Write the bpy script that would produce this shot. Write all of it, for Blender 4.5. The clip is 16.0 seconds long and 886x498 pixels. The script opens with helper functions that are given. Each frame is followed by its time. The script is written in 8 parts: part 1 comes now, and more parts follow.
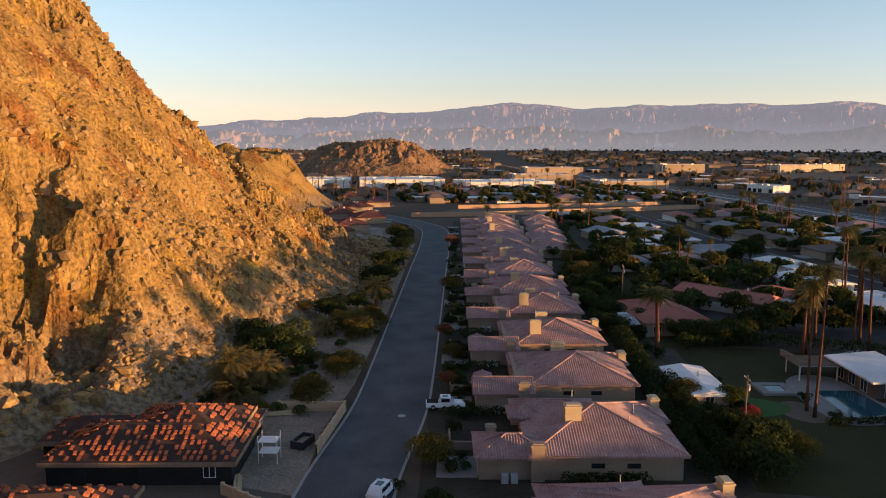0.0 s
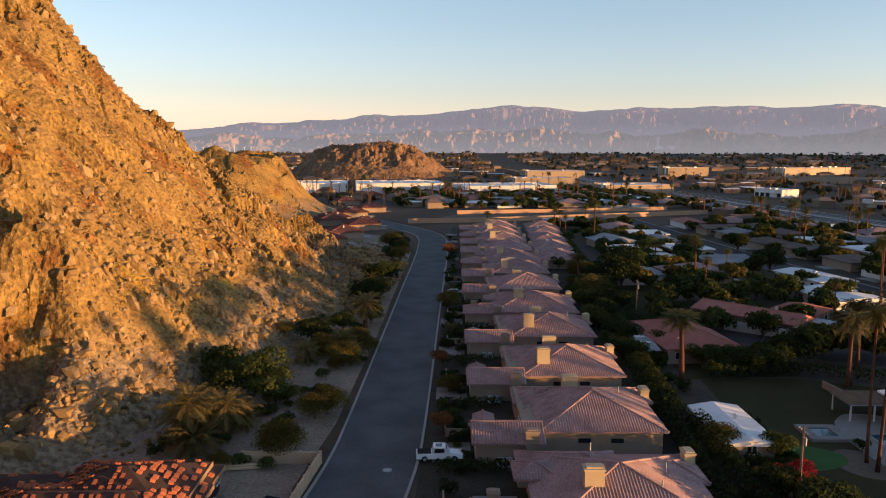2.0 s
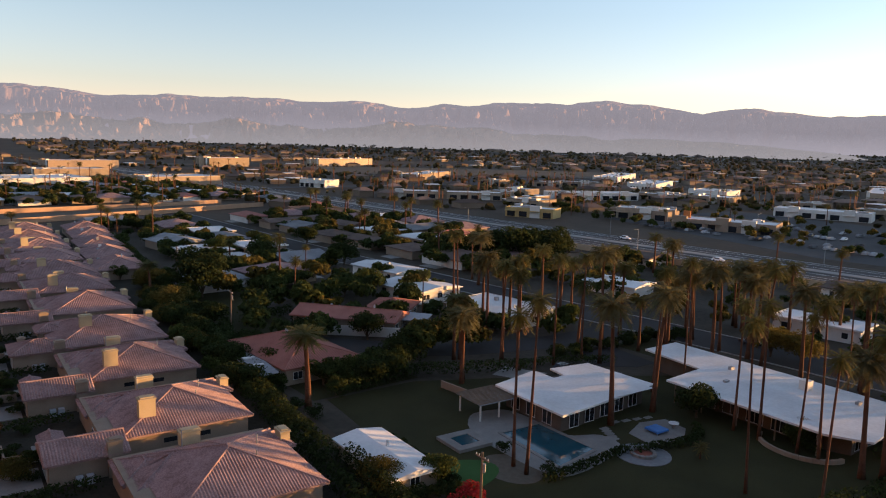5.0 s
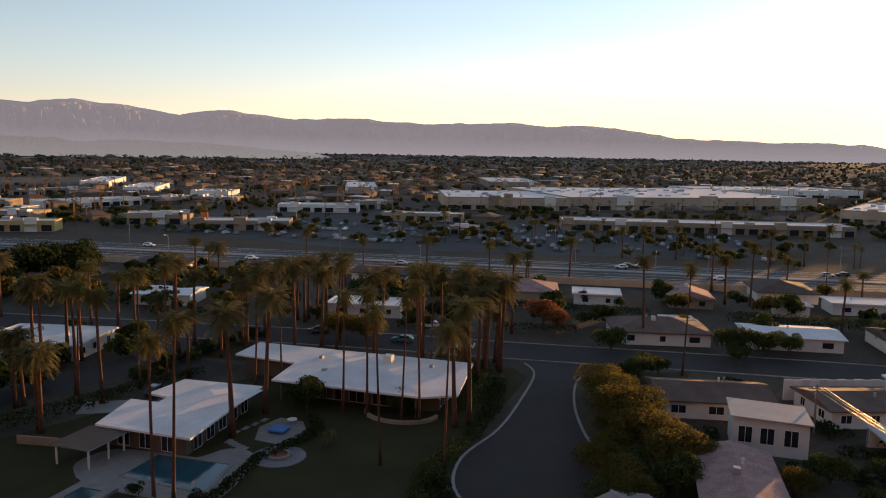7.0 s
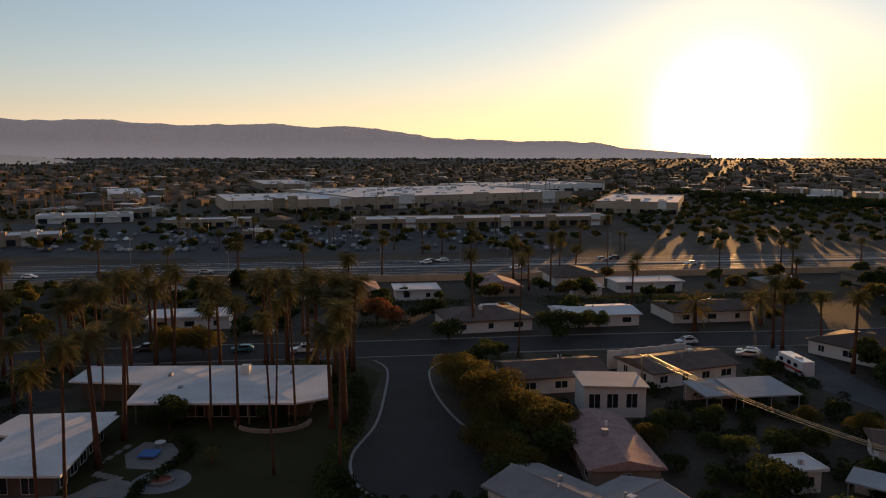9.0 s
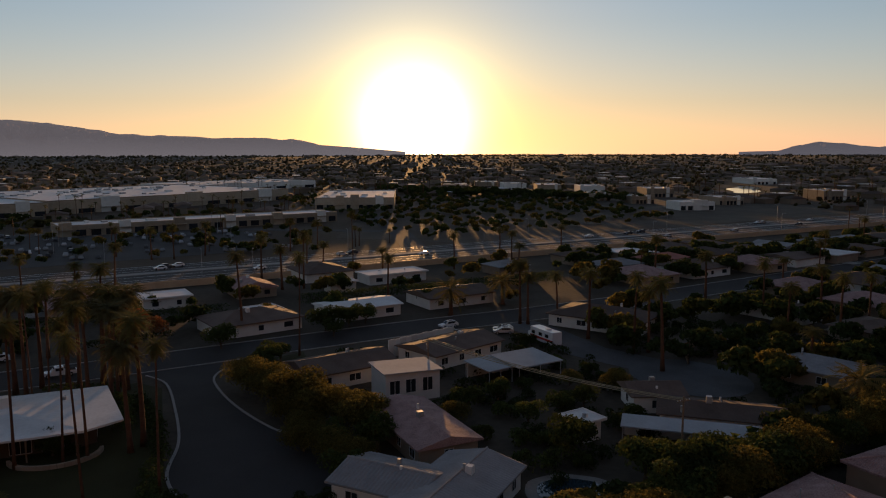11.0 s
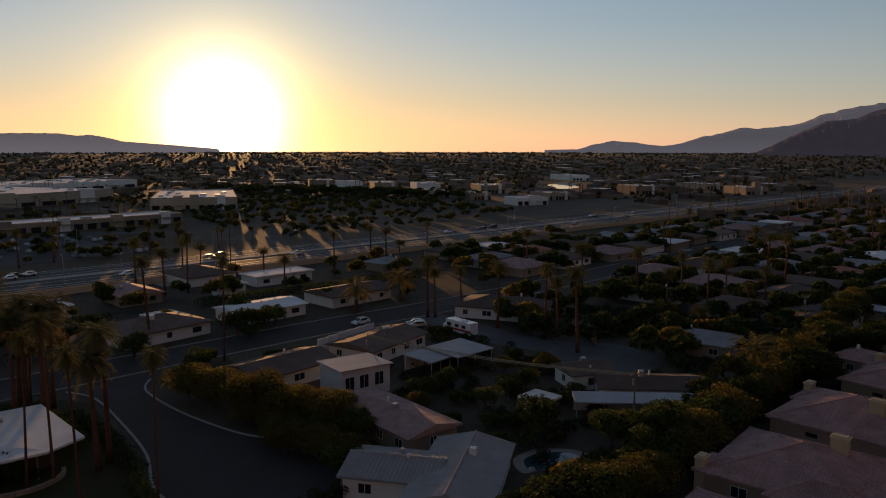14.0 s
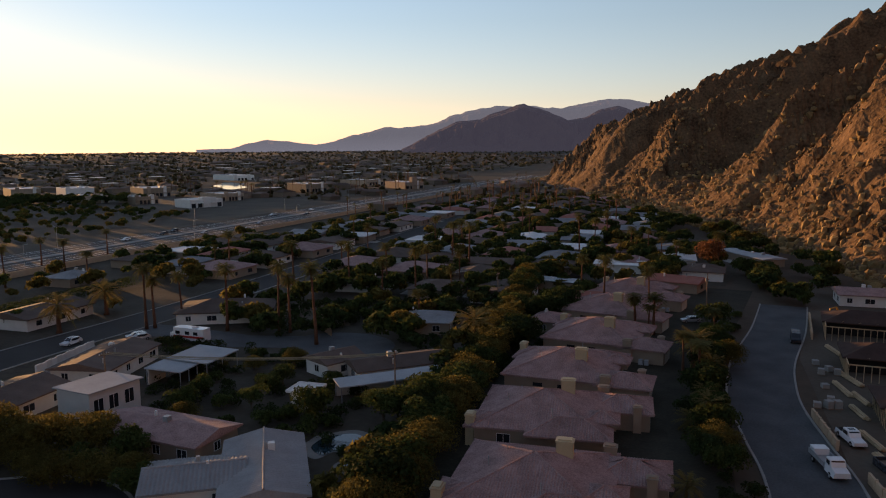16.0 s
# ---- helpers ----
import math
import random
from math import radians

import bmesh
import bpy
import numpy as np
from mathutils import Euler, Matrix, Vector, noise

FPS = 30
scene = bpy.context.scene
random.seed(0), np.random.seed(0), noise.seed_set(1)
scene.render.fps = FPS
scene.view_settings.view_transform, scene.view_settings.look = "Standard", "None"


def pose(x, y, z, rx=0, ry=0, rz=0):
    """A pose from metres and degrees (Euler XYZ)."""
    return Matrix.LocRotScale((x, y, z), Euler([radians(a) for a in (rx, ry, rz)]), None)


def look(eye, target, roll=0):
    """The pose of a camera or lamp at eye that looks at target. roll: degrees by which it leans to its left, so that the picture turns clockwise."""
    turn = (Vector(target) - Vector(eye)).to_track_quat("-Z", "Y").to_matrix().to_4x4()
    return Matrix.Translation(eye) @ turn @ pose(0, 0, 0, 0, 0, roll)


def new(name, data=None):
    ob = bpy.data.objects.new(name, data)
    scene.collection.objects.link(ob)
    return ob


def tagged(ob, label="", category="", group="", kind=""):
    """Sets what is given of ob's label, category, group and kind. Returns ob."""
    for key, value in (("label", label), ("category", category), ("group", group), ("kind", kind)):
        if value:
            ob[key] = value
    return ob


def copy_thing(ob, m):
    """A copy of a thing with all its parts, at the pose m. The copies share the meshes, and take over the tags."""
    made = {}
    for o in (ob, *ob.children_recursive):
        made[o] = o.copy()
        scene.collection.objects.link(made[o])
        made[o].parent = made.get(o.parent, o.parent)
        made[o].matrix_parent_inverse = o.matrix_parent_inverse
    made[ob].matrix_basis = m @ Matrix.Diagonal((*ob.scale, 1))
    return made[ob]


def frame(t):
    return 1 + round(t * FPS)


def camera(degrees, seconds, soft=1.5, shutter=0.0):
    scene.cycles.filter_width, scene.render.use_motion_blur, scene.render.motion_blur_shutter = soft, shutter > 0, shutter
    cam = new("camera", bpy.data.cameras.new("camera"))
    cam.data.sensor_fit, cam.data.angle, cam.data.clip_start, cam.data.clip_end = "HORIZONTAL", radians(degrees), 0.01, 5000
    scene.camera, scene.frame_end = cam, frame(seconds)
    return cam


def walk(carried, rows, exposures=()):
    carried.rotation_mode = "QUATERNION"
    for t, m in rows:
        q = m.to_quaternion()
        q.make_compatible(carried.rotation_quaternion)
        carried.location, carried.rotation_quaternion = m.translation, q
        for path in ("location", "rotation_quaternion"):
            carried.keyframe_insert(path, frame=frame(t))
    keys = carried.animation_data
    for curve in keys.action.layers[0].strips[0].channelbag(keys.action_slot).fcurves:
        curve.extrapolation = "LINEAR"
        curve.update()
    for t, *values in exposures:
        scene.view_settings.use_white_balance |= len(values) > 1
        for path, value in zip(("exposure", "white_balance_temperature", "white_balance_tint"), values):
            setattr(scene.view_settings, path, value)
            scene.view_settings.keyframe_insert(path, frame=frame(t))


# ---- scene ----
cam = camera(61.4, 16.0, soft=1.1)
PATH = [
    (0, (1.136, 1.631, 39.383), (1.113, 3.61, 39.097), 0.1),
    (0.5, (1.283, 5.862, 39.411), (1.261, 7.841, 39.126), 0.1),
    (1, (1.427, 10.114, 39.426), (1.405, 12.093, 39.142), 0.1),
    (1.5, (1.535, 14.444, 39.432), (1.513, 16.425, 39.152), 0.0),
    (2, (1.705, 18.764, 39.402), (1.683, 20.745, 39.123), 0.1),
    (2.5, (1.962, 22.924, 39.357), (1.981, 24.905, 39.079), 0.2),
    (3, (2.088, 26.83, 39.334), (2.182, 28.808, 39.055), 0.1),
    (3.2, (1.823, 28.292, 39.343), (1.958, 30.268, 39.065), 0.2),
    (5.3, (-4.839, 42.575, 39.967), (-3.559, 44.086, 39.684), 1.55),
    (5.5, (-5.683, 43.855, 39.969), (-4.305, 45.278, 39.692), 1.4),
    (6, (-8.074, 46.816, 39.955), (-6.488, 48.004, 39.686), 1.15),
    (6.5, (-10.345, 50.023, 40.0), (-8.584, 50.934, 39.738), 1.1),
    (7, (-12.444, 53.553, 40.086), (-10.553, 54.151, 39.829), 1.0),
    (7.5, (-14.393, 57.104, 40.175), (-12.432, 57.405, 39.924), 0.6),
    (8, (-16.017, 60.664, 40.286), (-14.043, 60.859, 40.035), 0.4),
    (8.5, (-17.295, 64.089, 40.354), (-15.319, 64.273, 40.103), 0.4),
    (9, (-18.114, 67.505, 40.424), (-16.13, 67.493, 40.174), 0.1),
    (9.5, (-18.577, 71.141, 40.493), (-16.6, 70.965, 40.243), -0.1),
    (10, (-18.71, 74.924, 40.559), (-16.757, 74.575, 40.307), -0.1),
    (10.2, (-18.637, 76.418, 40.574), (-16.706, 75.962, 40.321), -0.3),
    (12.3, (-16.322, 91.425, 41.218), (-14.59, 90.458, 40.96), 0.5),
    (12.5, (-15.925, 92.845, 41.223), (-14.194, 91.876, 40.964), 0.2),
    (13, (-14.546, 96.335, 41.233), (-12.816, 95.366, 40.973), 0.3),
    (13.5, (-13.056, 99.763, 41.255), (-11.392, 98.684, 40.992), 0.3),
    (14, (-11.539, 103.319, 41.325), (-9.958, 102.123, 41.061), 0.1),
    (14.5, (-9.91, 106.918, 41.425), (-8.378, 105.66, 41.159), 0.1),
    (15, (-8.159, 110.558, 41.582), (-6.722, 109.193, 41.313), 0.1),
    (15.5, (-6.272, 114.249, 41.666), (-5.097, 112.654, 41.396), -0.2),
    (16, (-4.053, 117.776, 41.68), (-3.156, 116.009, 41.41), -0.5),
]
walk(cam, [(t, look(eye, target, roll)) for t, eye, target, roll in PATH],
     exposures=[(0, 1.84, 5650, 16), (3.2, 1.84, 5650, 16), (5.3, 1.98, 5850, 18), (6, 1.93, 5950, 18), (7.5, 1.52, 6200, 19), (9, 1.02, 6200, 19), (12.5, 0.33, 6000, 19), (14.5, 0.47, 6000, 19), (16, 1.28, 5900, 19)])

# ---- world and sun ----
SUN_BEARING, SUN_HEIGHT = radians(110.9), radians(2.15)
SUN_WAY = Vector((math.sin(SUN_BEARING) * math.cos(SUN_HEIGHT), math.cos(SUN_BEARING) * math.cos(SUN_HEIGHT), math.sin(SUN_HEIGHT)))
world = bpy.data.worlds.new("evening_sky")
scene.world = world
world.use_nodes = True
wn, wl = world.node_tree.nodes, world.node_tree.links
wn.clear()
sky = wn.new("ShaderNodeTexSky")
sky.sky_type, sky.sun_disc = "NISHITA", False
sky.sun_elevation, sky.sun_rotation = SUN_HEIGHT, SUN_BEARING
sky.altitude, sky.air_density, sky.dust_density, sky.ozone_density = 50, 1.0, 0.02, 2.0
background = wn.new("ShaderNodeBackground")
background.inputs["Strength"].default_value = 0.15
out = wn.new("ShaderNodeOutputWorld")
# the bright air round the low sun
where, aim, low_cut = wn.new("ShaderNodeTexCoord"), wn.new("ShaderNodeVectorMath"), wn.new("ShaderNodeMath")
aim.operation, low_cut.operation = "DOT_PRODUCT", "MAXIMUM"
aim.inputs[1].default_value = SUN_WAY
low_cut.inputs[1].default_value = 0.0
wl.new(where.outputs["Generated"], aim.inputs[0])
wl.new(aim.outputs["Value"], low_cut.inputs[0])
pale = wn.new("ShaderNodeHueSaturation")
pale.inputs["Saturation"].default_value = 0.68
wl.new(sky.outputs[0], pale.inputs["Color"])
# low air is pinker than the clear sky above it
split, low_air, belt = wn.new("ShaderNodeSeparateXYZ"), wn.new("ShaderNodeMapRange"), wn.new("ShaderNodeMix")
wl.new(where.outputs["Generated"], split.inputs[0])
low_air.interpolation_type = "SMOOTHSTEP"
low_air.inputs["From Min"].default_value, low_air.inputs["From Max"].default_value = 0.0, 0.2
low_air.inputs["To Min"].default_value, low_air.inputs["To Max"].default_value = 1.0, 0.0
wl.new(split.outputs["Z"], low_air.inputs["Value"])
belt.data_type, belt.blend_type = "RGBA", "MULTIPLY"
wl.new(low_air.outputs["Result"], belt.inputs[0])
wl.new(pale.outputs[0], belt.inputs[6])
belt.inputs[7].default_value = (1.0, 0.965, 1.12, 1)
# dust reddens the low air towards the sun
dusty, veil, amber = wn.new("ShaderNodeMath"), wn.new("ShaderNodeMath"), wn.new("ShaderNodeMix")
dusty.operation, veil.operation = "POWER", "MULTIPLY"
dusty.inputs[1].default_value = 1 / radians(34) ** 2
wl.new(low_cut.outputs[0], dusty.inputs[0])
wl.new(dusty.outputs[0], veil.inputs[0])
wl.new(low_air.outputs["Result"], veil.inputs[1])
amber.data_type, amber.blend_type = "RGBA", "MULTIPLY"
wl.new(veil.outputs[0], amber.inputs[0])
wl.new(belt.outputs[2], amber.inputs[6])
amber.inputs[7].default_value = (1.0, 0.81, 0.62, 1)
total = amber.outputs[2]
for spread, top, tint, low_only in ((2.45, 15.0, (1.0, 0.92, 0.62), False), (4.6, 4.2, (1.0, 0.64, 0.02), False), (11.0, 1.1, (1.0, 0.53, 0.01), False), (24.0, 0.7, (1.0, 0.54, 0.02), True)):
    lobe, glow, add = wn.new("ShaderNodeMath"), wn.new("ShaderNodeVectorMath"), wn.new("ShaderNodeVectorMath")
    lobe.operation, glow.operation, add.operation = "POWER", "SCALE", "ADD"
    lobe.inputs[1].default_value = 1 / radians(spread) ** 2
    wl.new(low_cut.outputs[0], lobe.inputs[0])
    amount = lobe.outputs[0]
    if low_only:
        held = wn.new("ShaderNodeMath")
        held.operation = "MULTIPLY"
        wl.new(amount, held.inputs[0])
        wl.new(low_air.outputs["Result"], held.inputs[1])
        amount = held.outputs[0]
    glow.inputs[0].default_value = Vector(tint) * top
    wl.new(amount, glow.inputs["Scale"])
    wl.new(total, add.inputs[0])
    wl.new(glow.outputs[0], add.inputs[1])
    total = add.outputs[0]
wl.new(total, background.inputs["Color"])
wl.new(background.outputs[0], out.inputs["Surface"])

sun = new("sun", bpy.data.lights.new("sun", "SUN"))
sun.data.energy, sun.data.angle, sun.data.color = 3.15, radians(0.6), (1.0, 0.51, 0.155)
sun.matrix_world = look((0, 0, 300), Vector((0, 0, 300)) - SUN_WAY)


# ---- materials ----
def mat(name, dark, light, scale=1.0, fine=12.0, rough=0.9, bump=0.3, metal=0.0, spread=0.25, per_object=0.0, fine_mix=0.4, distance=0.03, spec=0.1):
    """Two scales of noise between two colours, with relief; scale in patterns per metre."""
    m = bpy.data.materials.new(name)
    m.use_nodes = True
    n, l = m.node_tree.nodes, m.node_tree.links
    b = n["Principled BSDF"]
    co = n.new("ShaderNodeTexCoord")
    big, small = n.new("ShaderNodeTexNoise"), n.new("ShaderNodeTexNoise")
    for node, s in ((big, scale), (small, fine)):
        node.inputs["Scale"].default_value, node.inputs["Detail"].default_value = s, 4
        l.new(co.outputs["Object"], node.inputs["Vector"])
    mix = n.new("ShaderNodeMix")
    mix.inputs["Factor"].default_value = fine_mix
    l.new(big.outputs["Fac"], mix.inputs["A"])
    l.new(small.outputs["Fac"], mix.inputs["B"])
    ramp = n.new("ShaderNodeValToRGB")
    ramp.color_ramp.elements[0].position, ramp.color_ramp.elements[1].position = 0.5 - spread, 0.5 + spread
    ramp.color_ramp.elements[0].color, ramp.color_ramp.elements[1].color = (*dark, 1), (*light, 1)
    l.new(mix.outputs["Result"], ramp.inputs["Fac"])
    colour = ramp.outputs["Color"]
    if per_object:
        info, hsv = n.new("ShaderNodeObjectInfo"), n.new("ShaderNodeHueSaturation")
        span = n.new("ShaderNodeMapRange")
        span.inputs["To Min"].default_value, span.inputs["To Max"].default_value = 1 - per_object, 1 + per_object
        l.new(info.outputs["Random"], span.inputs["Value"])
        l.new(span.outputs["Result"], hsv.inputs["Value"])
        l.new(colour, hsv.inputs["Color"])
        colour = hsv.outputs["Color"]
    l.new(colour, b.inputs["Base Color"])
    b.inputs["Roughness"].default_value, b.inputs["Metallic"].default_value = rough, metal
    b.inputs["Specular IOR Level"].default_value = spec
    if bump:
        bm_node = n.new("ShaderNodeBump")
        bm_node.inputs["Strength"].default_value, bm_node.inputs["Distance"].default_value = bump, distance
        l.new(small.outputs["Fac"], bm_node.inputs["Height"])
        l.new(bm_node.outputs["Normal"], b.inputs["Normal"])
    return m


def island(m, amount):
    """Lets the brightness of each loose piece of a joined mesh differ."""
    n, l = m.node_tree.nodes, m.node_tree.links
    b = n["Principled BSDF"]
    source = b.inputs["Base Color"].links[0].from_socket
    geo, hsv, span = n.new("ShaderNodeNewGeometry"), n.new("ShaderNodeHueSaturation"), n.new("ShaderNodeMapRange")
    span.inputs["To Min"].default_value, span.inputs["To Max"].default_value = 1 - amount, 1 + amount
    l.new(geo.outputs["Random Per Island"], span.inputs["Value"])
    l.new(span.outputs["Result"], hsv.inputs["Value"])
    l.new(source, hsv.inputs["Color"])
    l.new(hsv.outputs["Color"], b.inputs["Base Color"])
    return m


def leafy(m, glow=0.42):
    """Leaves let some light through."""
    n, l = m.node_tree.nodes, m.node_tree.links
    b = n["Principled BSDF"]
    b.inputs["Specular IOR Level"].default_value, b.inputs["Roughness"].default_value = 0.06, 0.85
    t, mix = n.new("ShaderNodeBsdfTranslucent"), n.new("ShaderNodeMixShader")
    mix.inputs[0].default_value = glow
    l.new(b.inputs["Base Color"].links[0].from_socket, t.inputs["Color"])
    l.new(b.outputs[0], mix.inputs[1])
    l.new(t.outputs[0], mix.inputs[2])
    l.new(mix.outputs[0], n["Material Output"].inputs["Surface"])
    return m


SAND = mat("desert_sand", (0.082, 0.065, 0.048), (0.158, 0.128, 0.093), 0.05, 1.6, bump=0.5, distance=0.1)
TOWN = mat("town_ground", (0.042, 0.032, 0.023), (0.115, 0.084, 0.058), 0.02, 0.35, bump=0.0)
SCRUB = mat("scrub_soil", (0.05, 0.042, 0.034), (0.12, 0.098, 0.075), 0.06, 0.9, bump=0.6, distance=0.15)
RUBBLE = mat("rock_rubble", (0.135, 0.108, 0.08), (0.31, 0.25, 0.188), 0.3, 2.2, bump=0.9, distance=0.25, spread=0.17, fine_mix=0.6)
DIRT = mat("graded_dirt", (0.075, 0.059, 0.044), (0.132, 0.107, 0.08), 0.08, 1.2, bump=0.5, distance=0.1)
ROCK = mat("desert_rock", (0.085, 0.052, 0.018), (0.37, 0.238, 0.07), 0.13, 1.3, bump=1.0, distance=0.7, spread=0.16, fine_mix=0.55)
# red-brown south rock, with the shade of its slopes put into the colour
ROCK_SOUTH = mat("shade_darkened_rock", (0.04, 0.024, 0.013), (0.205, 0.125, 0.064), 0.06, 0.6, bump=1.0, distance=0.9, spread=0.17, fine_mix=0.5)

def talus(m, dark, light):
    """Lets pale grey rubble take over from the rock below an uneven line on the slope."""
    n, l = m.node_tree.nodes, m.node_tree.links
    b = n["Principled BSDF"]
    rock = b.inputs["Base Color"].links[0].from_socket
    co, up, noise, add, span, grain, ramp, mix = (n.new("ShaderNode" + k) for k in ("TexCoord", "SeparateXYZ", "TexNoise", "Math", "MapRange", "TexNoise", "ValToRGB", "Mix"))
    noise.inputs["Scale"].default_value, noise.inputs["Detail"].default_value = 0.09, 3
    grain.inputs["Scale"].default_value, grain.inputs["Detail"].default_value = 1.1, 5
    for k in (noise, grain):
        l.new(co.outputs["Object"], k.inputs["Vector"])
    l.new(co.outputs["Object"], up.inputs[0])
    add.operation = "MULTIPLY_ADD"
    add.inputs[1].default_value = 22.0
    l.new(noise.outputs["Fac"], add.inputs[0])
    l.new(up.outputs["Z"], add.inputs[2])
    span.inputs["From Min"].default_value, span.inputs["From Max"].default_value = 15, 23
    l.new(add.outputs[0], span.inputs["Value"])
    ramp.color_ramp.elements[0].position, ramp.color_ramp.elements[1].position = 0.36, 0.64
    ramp.color_ramp.elements[0].color, ramp.color_ramp.elements[1].color = (*dark, 1), (*light, 1)
    l.new(grain.outputs["Fac"], ramp.inputs["Fac"])
    mix.data_type = "RGBA"
    l.new(span.outputs["Result"], mix.inputs[0])
    l.new(ramp.outputs["Color"], mix.inputs[6])
    l.new(rock, mix.inputs[7])
    l.new(mix.outputs[2], b.inputs["Base Color"])
    return m


def stained(m, tint, scale, cover):
    """Broad patches where another mineral colours the rock."""
    n, l = m.node_tree.nodes, m.node_tree.links
    b = n["Principled BSDF"]
    rock = b.inputs["Base Color"].links[0].from_socket
    co, noise, ramp, mix = (n.new("ShaderNode" + k) for k in ("TexCoord", "TexNoise", "ValToRGB", "Mix"))
    noise.inputs["Scale"].default_value, noise.inputs["Detail"].default_value = scale, 5
    l.new(co.outputs["Object"], noise.inputs["Vector"])
    ramp.color_ramp.elements[0].position, ramp.color_ramp.elements[1].position = cover, cover + 0.1
    l.new(noise.outputs["Fac"], ramp.inputs["Fac"])
    mix.data_type, mix.blend_type = "RGBA", "MULTIPLY"
    l.new(ramp.outputs["Color"], mix.inputs[0])
    l.new(rock, mix.inputs[6])
    mix.inputs[7].default_value = (*tint, 1)
    l.new(mix.outputs[2], b.inputs["Base Color"])
    return m


stained(ROCK, (0.8, 0.62, 0.6), 0.085, 0.52)
stained(ROCK, (1.15, 1.12, 0.72), 0.11, 0.58)
talus(ROCK, (0.125, 0.09, 0.053), (0.29, 0.215, 0.13))
BOULDER = island(mat("boulder_rock", (0.12, 0.078, 0.035), (0.35, 0.235, 0.1), 0.4, 3.0, bump=0.7, distance=0.15), 0.35)
ASPHALT = mat("asphalt", (0.058, 0.06, 0.062), (0.112, 0.113, 0.115), 0.16, 3.0, bump=0.2, rough=0.85, spread=0.18)
ASPHALT_DARK = mat("sealed_asphalt", (0.036, 0.033, 0.031), (0.062, 0.057, 0.054), 0.12, 5.0, bump=0.2, rough=0.85)
MULCH = mat("planted_soil", (0.022, 0.02, 0.014), (0.065, 0.055, 0.038), 0.25, 2.0, bump=0.6, distance=0.1)
YARD = mat("dusty_yard", (0.03, 0.026, 0.019), (0.1, 0.082, 0.06), 0.09, 0.8, bump=0.5, distance=0.1)
CAR_MIX = island(mat("mixed_car_paint", (0.16, 0.16, 0.165), (0.3, 0.3, 0.3), 0.5, 2.0, bump=0.0, rough=0.75), 0.85)
ASPHALT_FAR = mat("highway_asphalt", (0.055, 0.052, 0.05), (0.1, 0.094, 0.09), 0.05, 1.0, bump=0.0, rough=0.9)
CONCRETE = mat("concrete", (0.24, 0.23, 0.21), (0.34, 0.32, 0.295), 0.4, 6.0, bump=0.2)
PAVING = mat("pale_paving", (0.17, 0.16, 0.145), (0.28, 0.26, 0.235), 0.5, 5.0, bump=0.2)
LAWN = mat("lawn_grass", (0.026, 0.025, 0.01), (0.055, 0.05, 0.019), 0.15, 7.0, bump=0.7, distance=0.06)
PUTTING = mat("putting_green", (0.035, 0.08, 0.02), (0.06, 0.12, 0.035), 0.3, 12.0, bump=0.2)
ROOF_PINK = mat("clay_tile_pink", (0.2, 0.123, 0.111), (0.425, 0.282, 0.257), 0.5, 5.0, bump=0.5, distance=0.06, per_object=0.08, spread=0.17, fine_mix=0.55)
ROOF_RED = mat("clay_tile_red", (0.26, 0.105, 0.08), (0.43, 0.195, 0.15), 0.35, 4.0, bump=0.4, per_object=0.1)
ROOF_RUST = mat("dark_rust_tile", (0.1, 0.042, 0.032), (0.21, 0.092, 0.068), 0.35, 4.0, bump=0.4, per_object=0.15)
ROOF_BROWN = mat("shingle_brown", (0.085, 0.06, 0.05), (0.17, 0.125, 0.10), 0.3, 4.0, bump=0.4, per_object=0.25)
ROOF_WHITE = mat("white_roof_coating", (0.56, 0.55, 0.53), (0.80, 0.79, 0.77), 0.22, 2.0, bump=0.15, rough=0.92, per_object=0.12)
ROOF_GREY = mat("grey_roof", (0.16, 0.16, 0.165), (0.30, 0.30, 0.30), 0.25, 2.0, bump=0.2, per_object=0.25)
ROOF_METAL = mat("metal_roof_panel", (0.30, 0.31, 0.32), (0.44, 0.45, 0.46), 0.3, 3.0, bump=0.1, rough=0.8, metal=0.0)
STUCCO = mat("tan_stucco", (0.25, 0.19, 0.135), (0.35, 0.27, 0.20), 0.5, 9.0, bump=0.3, per_object=0.1)
STUCCO_WHITE = mat("white_stucco", (0.58, 0.55, 0.50), (0.74, 0.71, 0.66), 0.5, 9.0, bump=0.3, per_object=0.12)
# brown wall tone, darkened for the shade the estate walls stand in
WALL_DARK = mat("shaded_brown_stucco", (0.085, 0.066, 0.052), (0.15, 0.12, 0.095), 0.5, 9.0, bump=0.3)
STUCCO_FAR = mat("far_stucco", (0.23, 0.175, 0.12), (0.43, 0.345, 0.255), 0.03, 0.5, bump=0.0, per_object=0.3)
# stucco with the gold of low sun on the chimneys put into its colour
CHIMNEY = mat("sunlit_chimney_stucco", (0.42, 0.33, 0.20), (0.54, 0.44, 0.28), 0.6, 8.0, bump=0.3, per_object=0.12)
TIMBER = mat("weathered_timber", (0.16, 0.11, 0.075), (0.28, 0.20, 0.14), 0.6, 8.0, bump=0.3)
LUMBER = mat("new_lumber", (0.36, 0.26, 0.15), (0.52, 0.40, 0.25), 0.8, 8.0, bump=0.2)
BLACK_WRAP = mat("black_building_paper", (0.012, 0.012, 0.013), (0.03, 0.03, 0.03), 0.4, 4.0, bump=0.3, rough=0.7)
TILE_LOOSE = island(mat("loose_clay_tile", (0.30, 0.09, 0.04), (0.50, 0.18, 0.085), 0.8, 6.0, bump=0.3), 0.3)
UNDERLAY = mat("roof_underlay", (0.04, 0.026, 0.022), (0.085, 0.055, 0.045), 0.4, 4.0, bump=0.4)
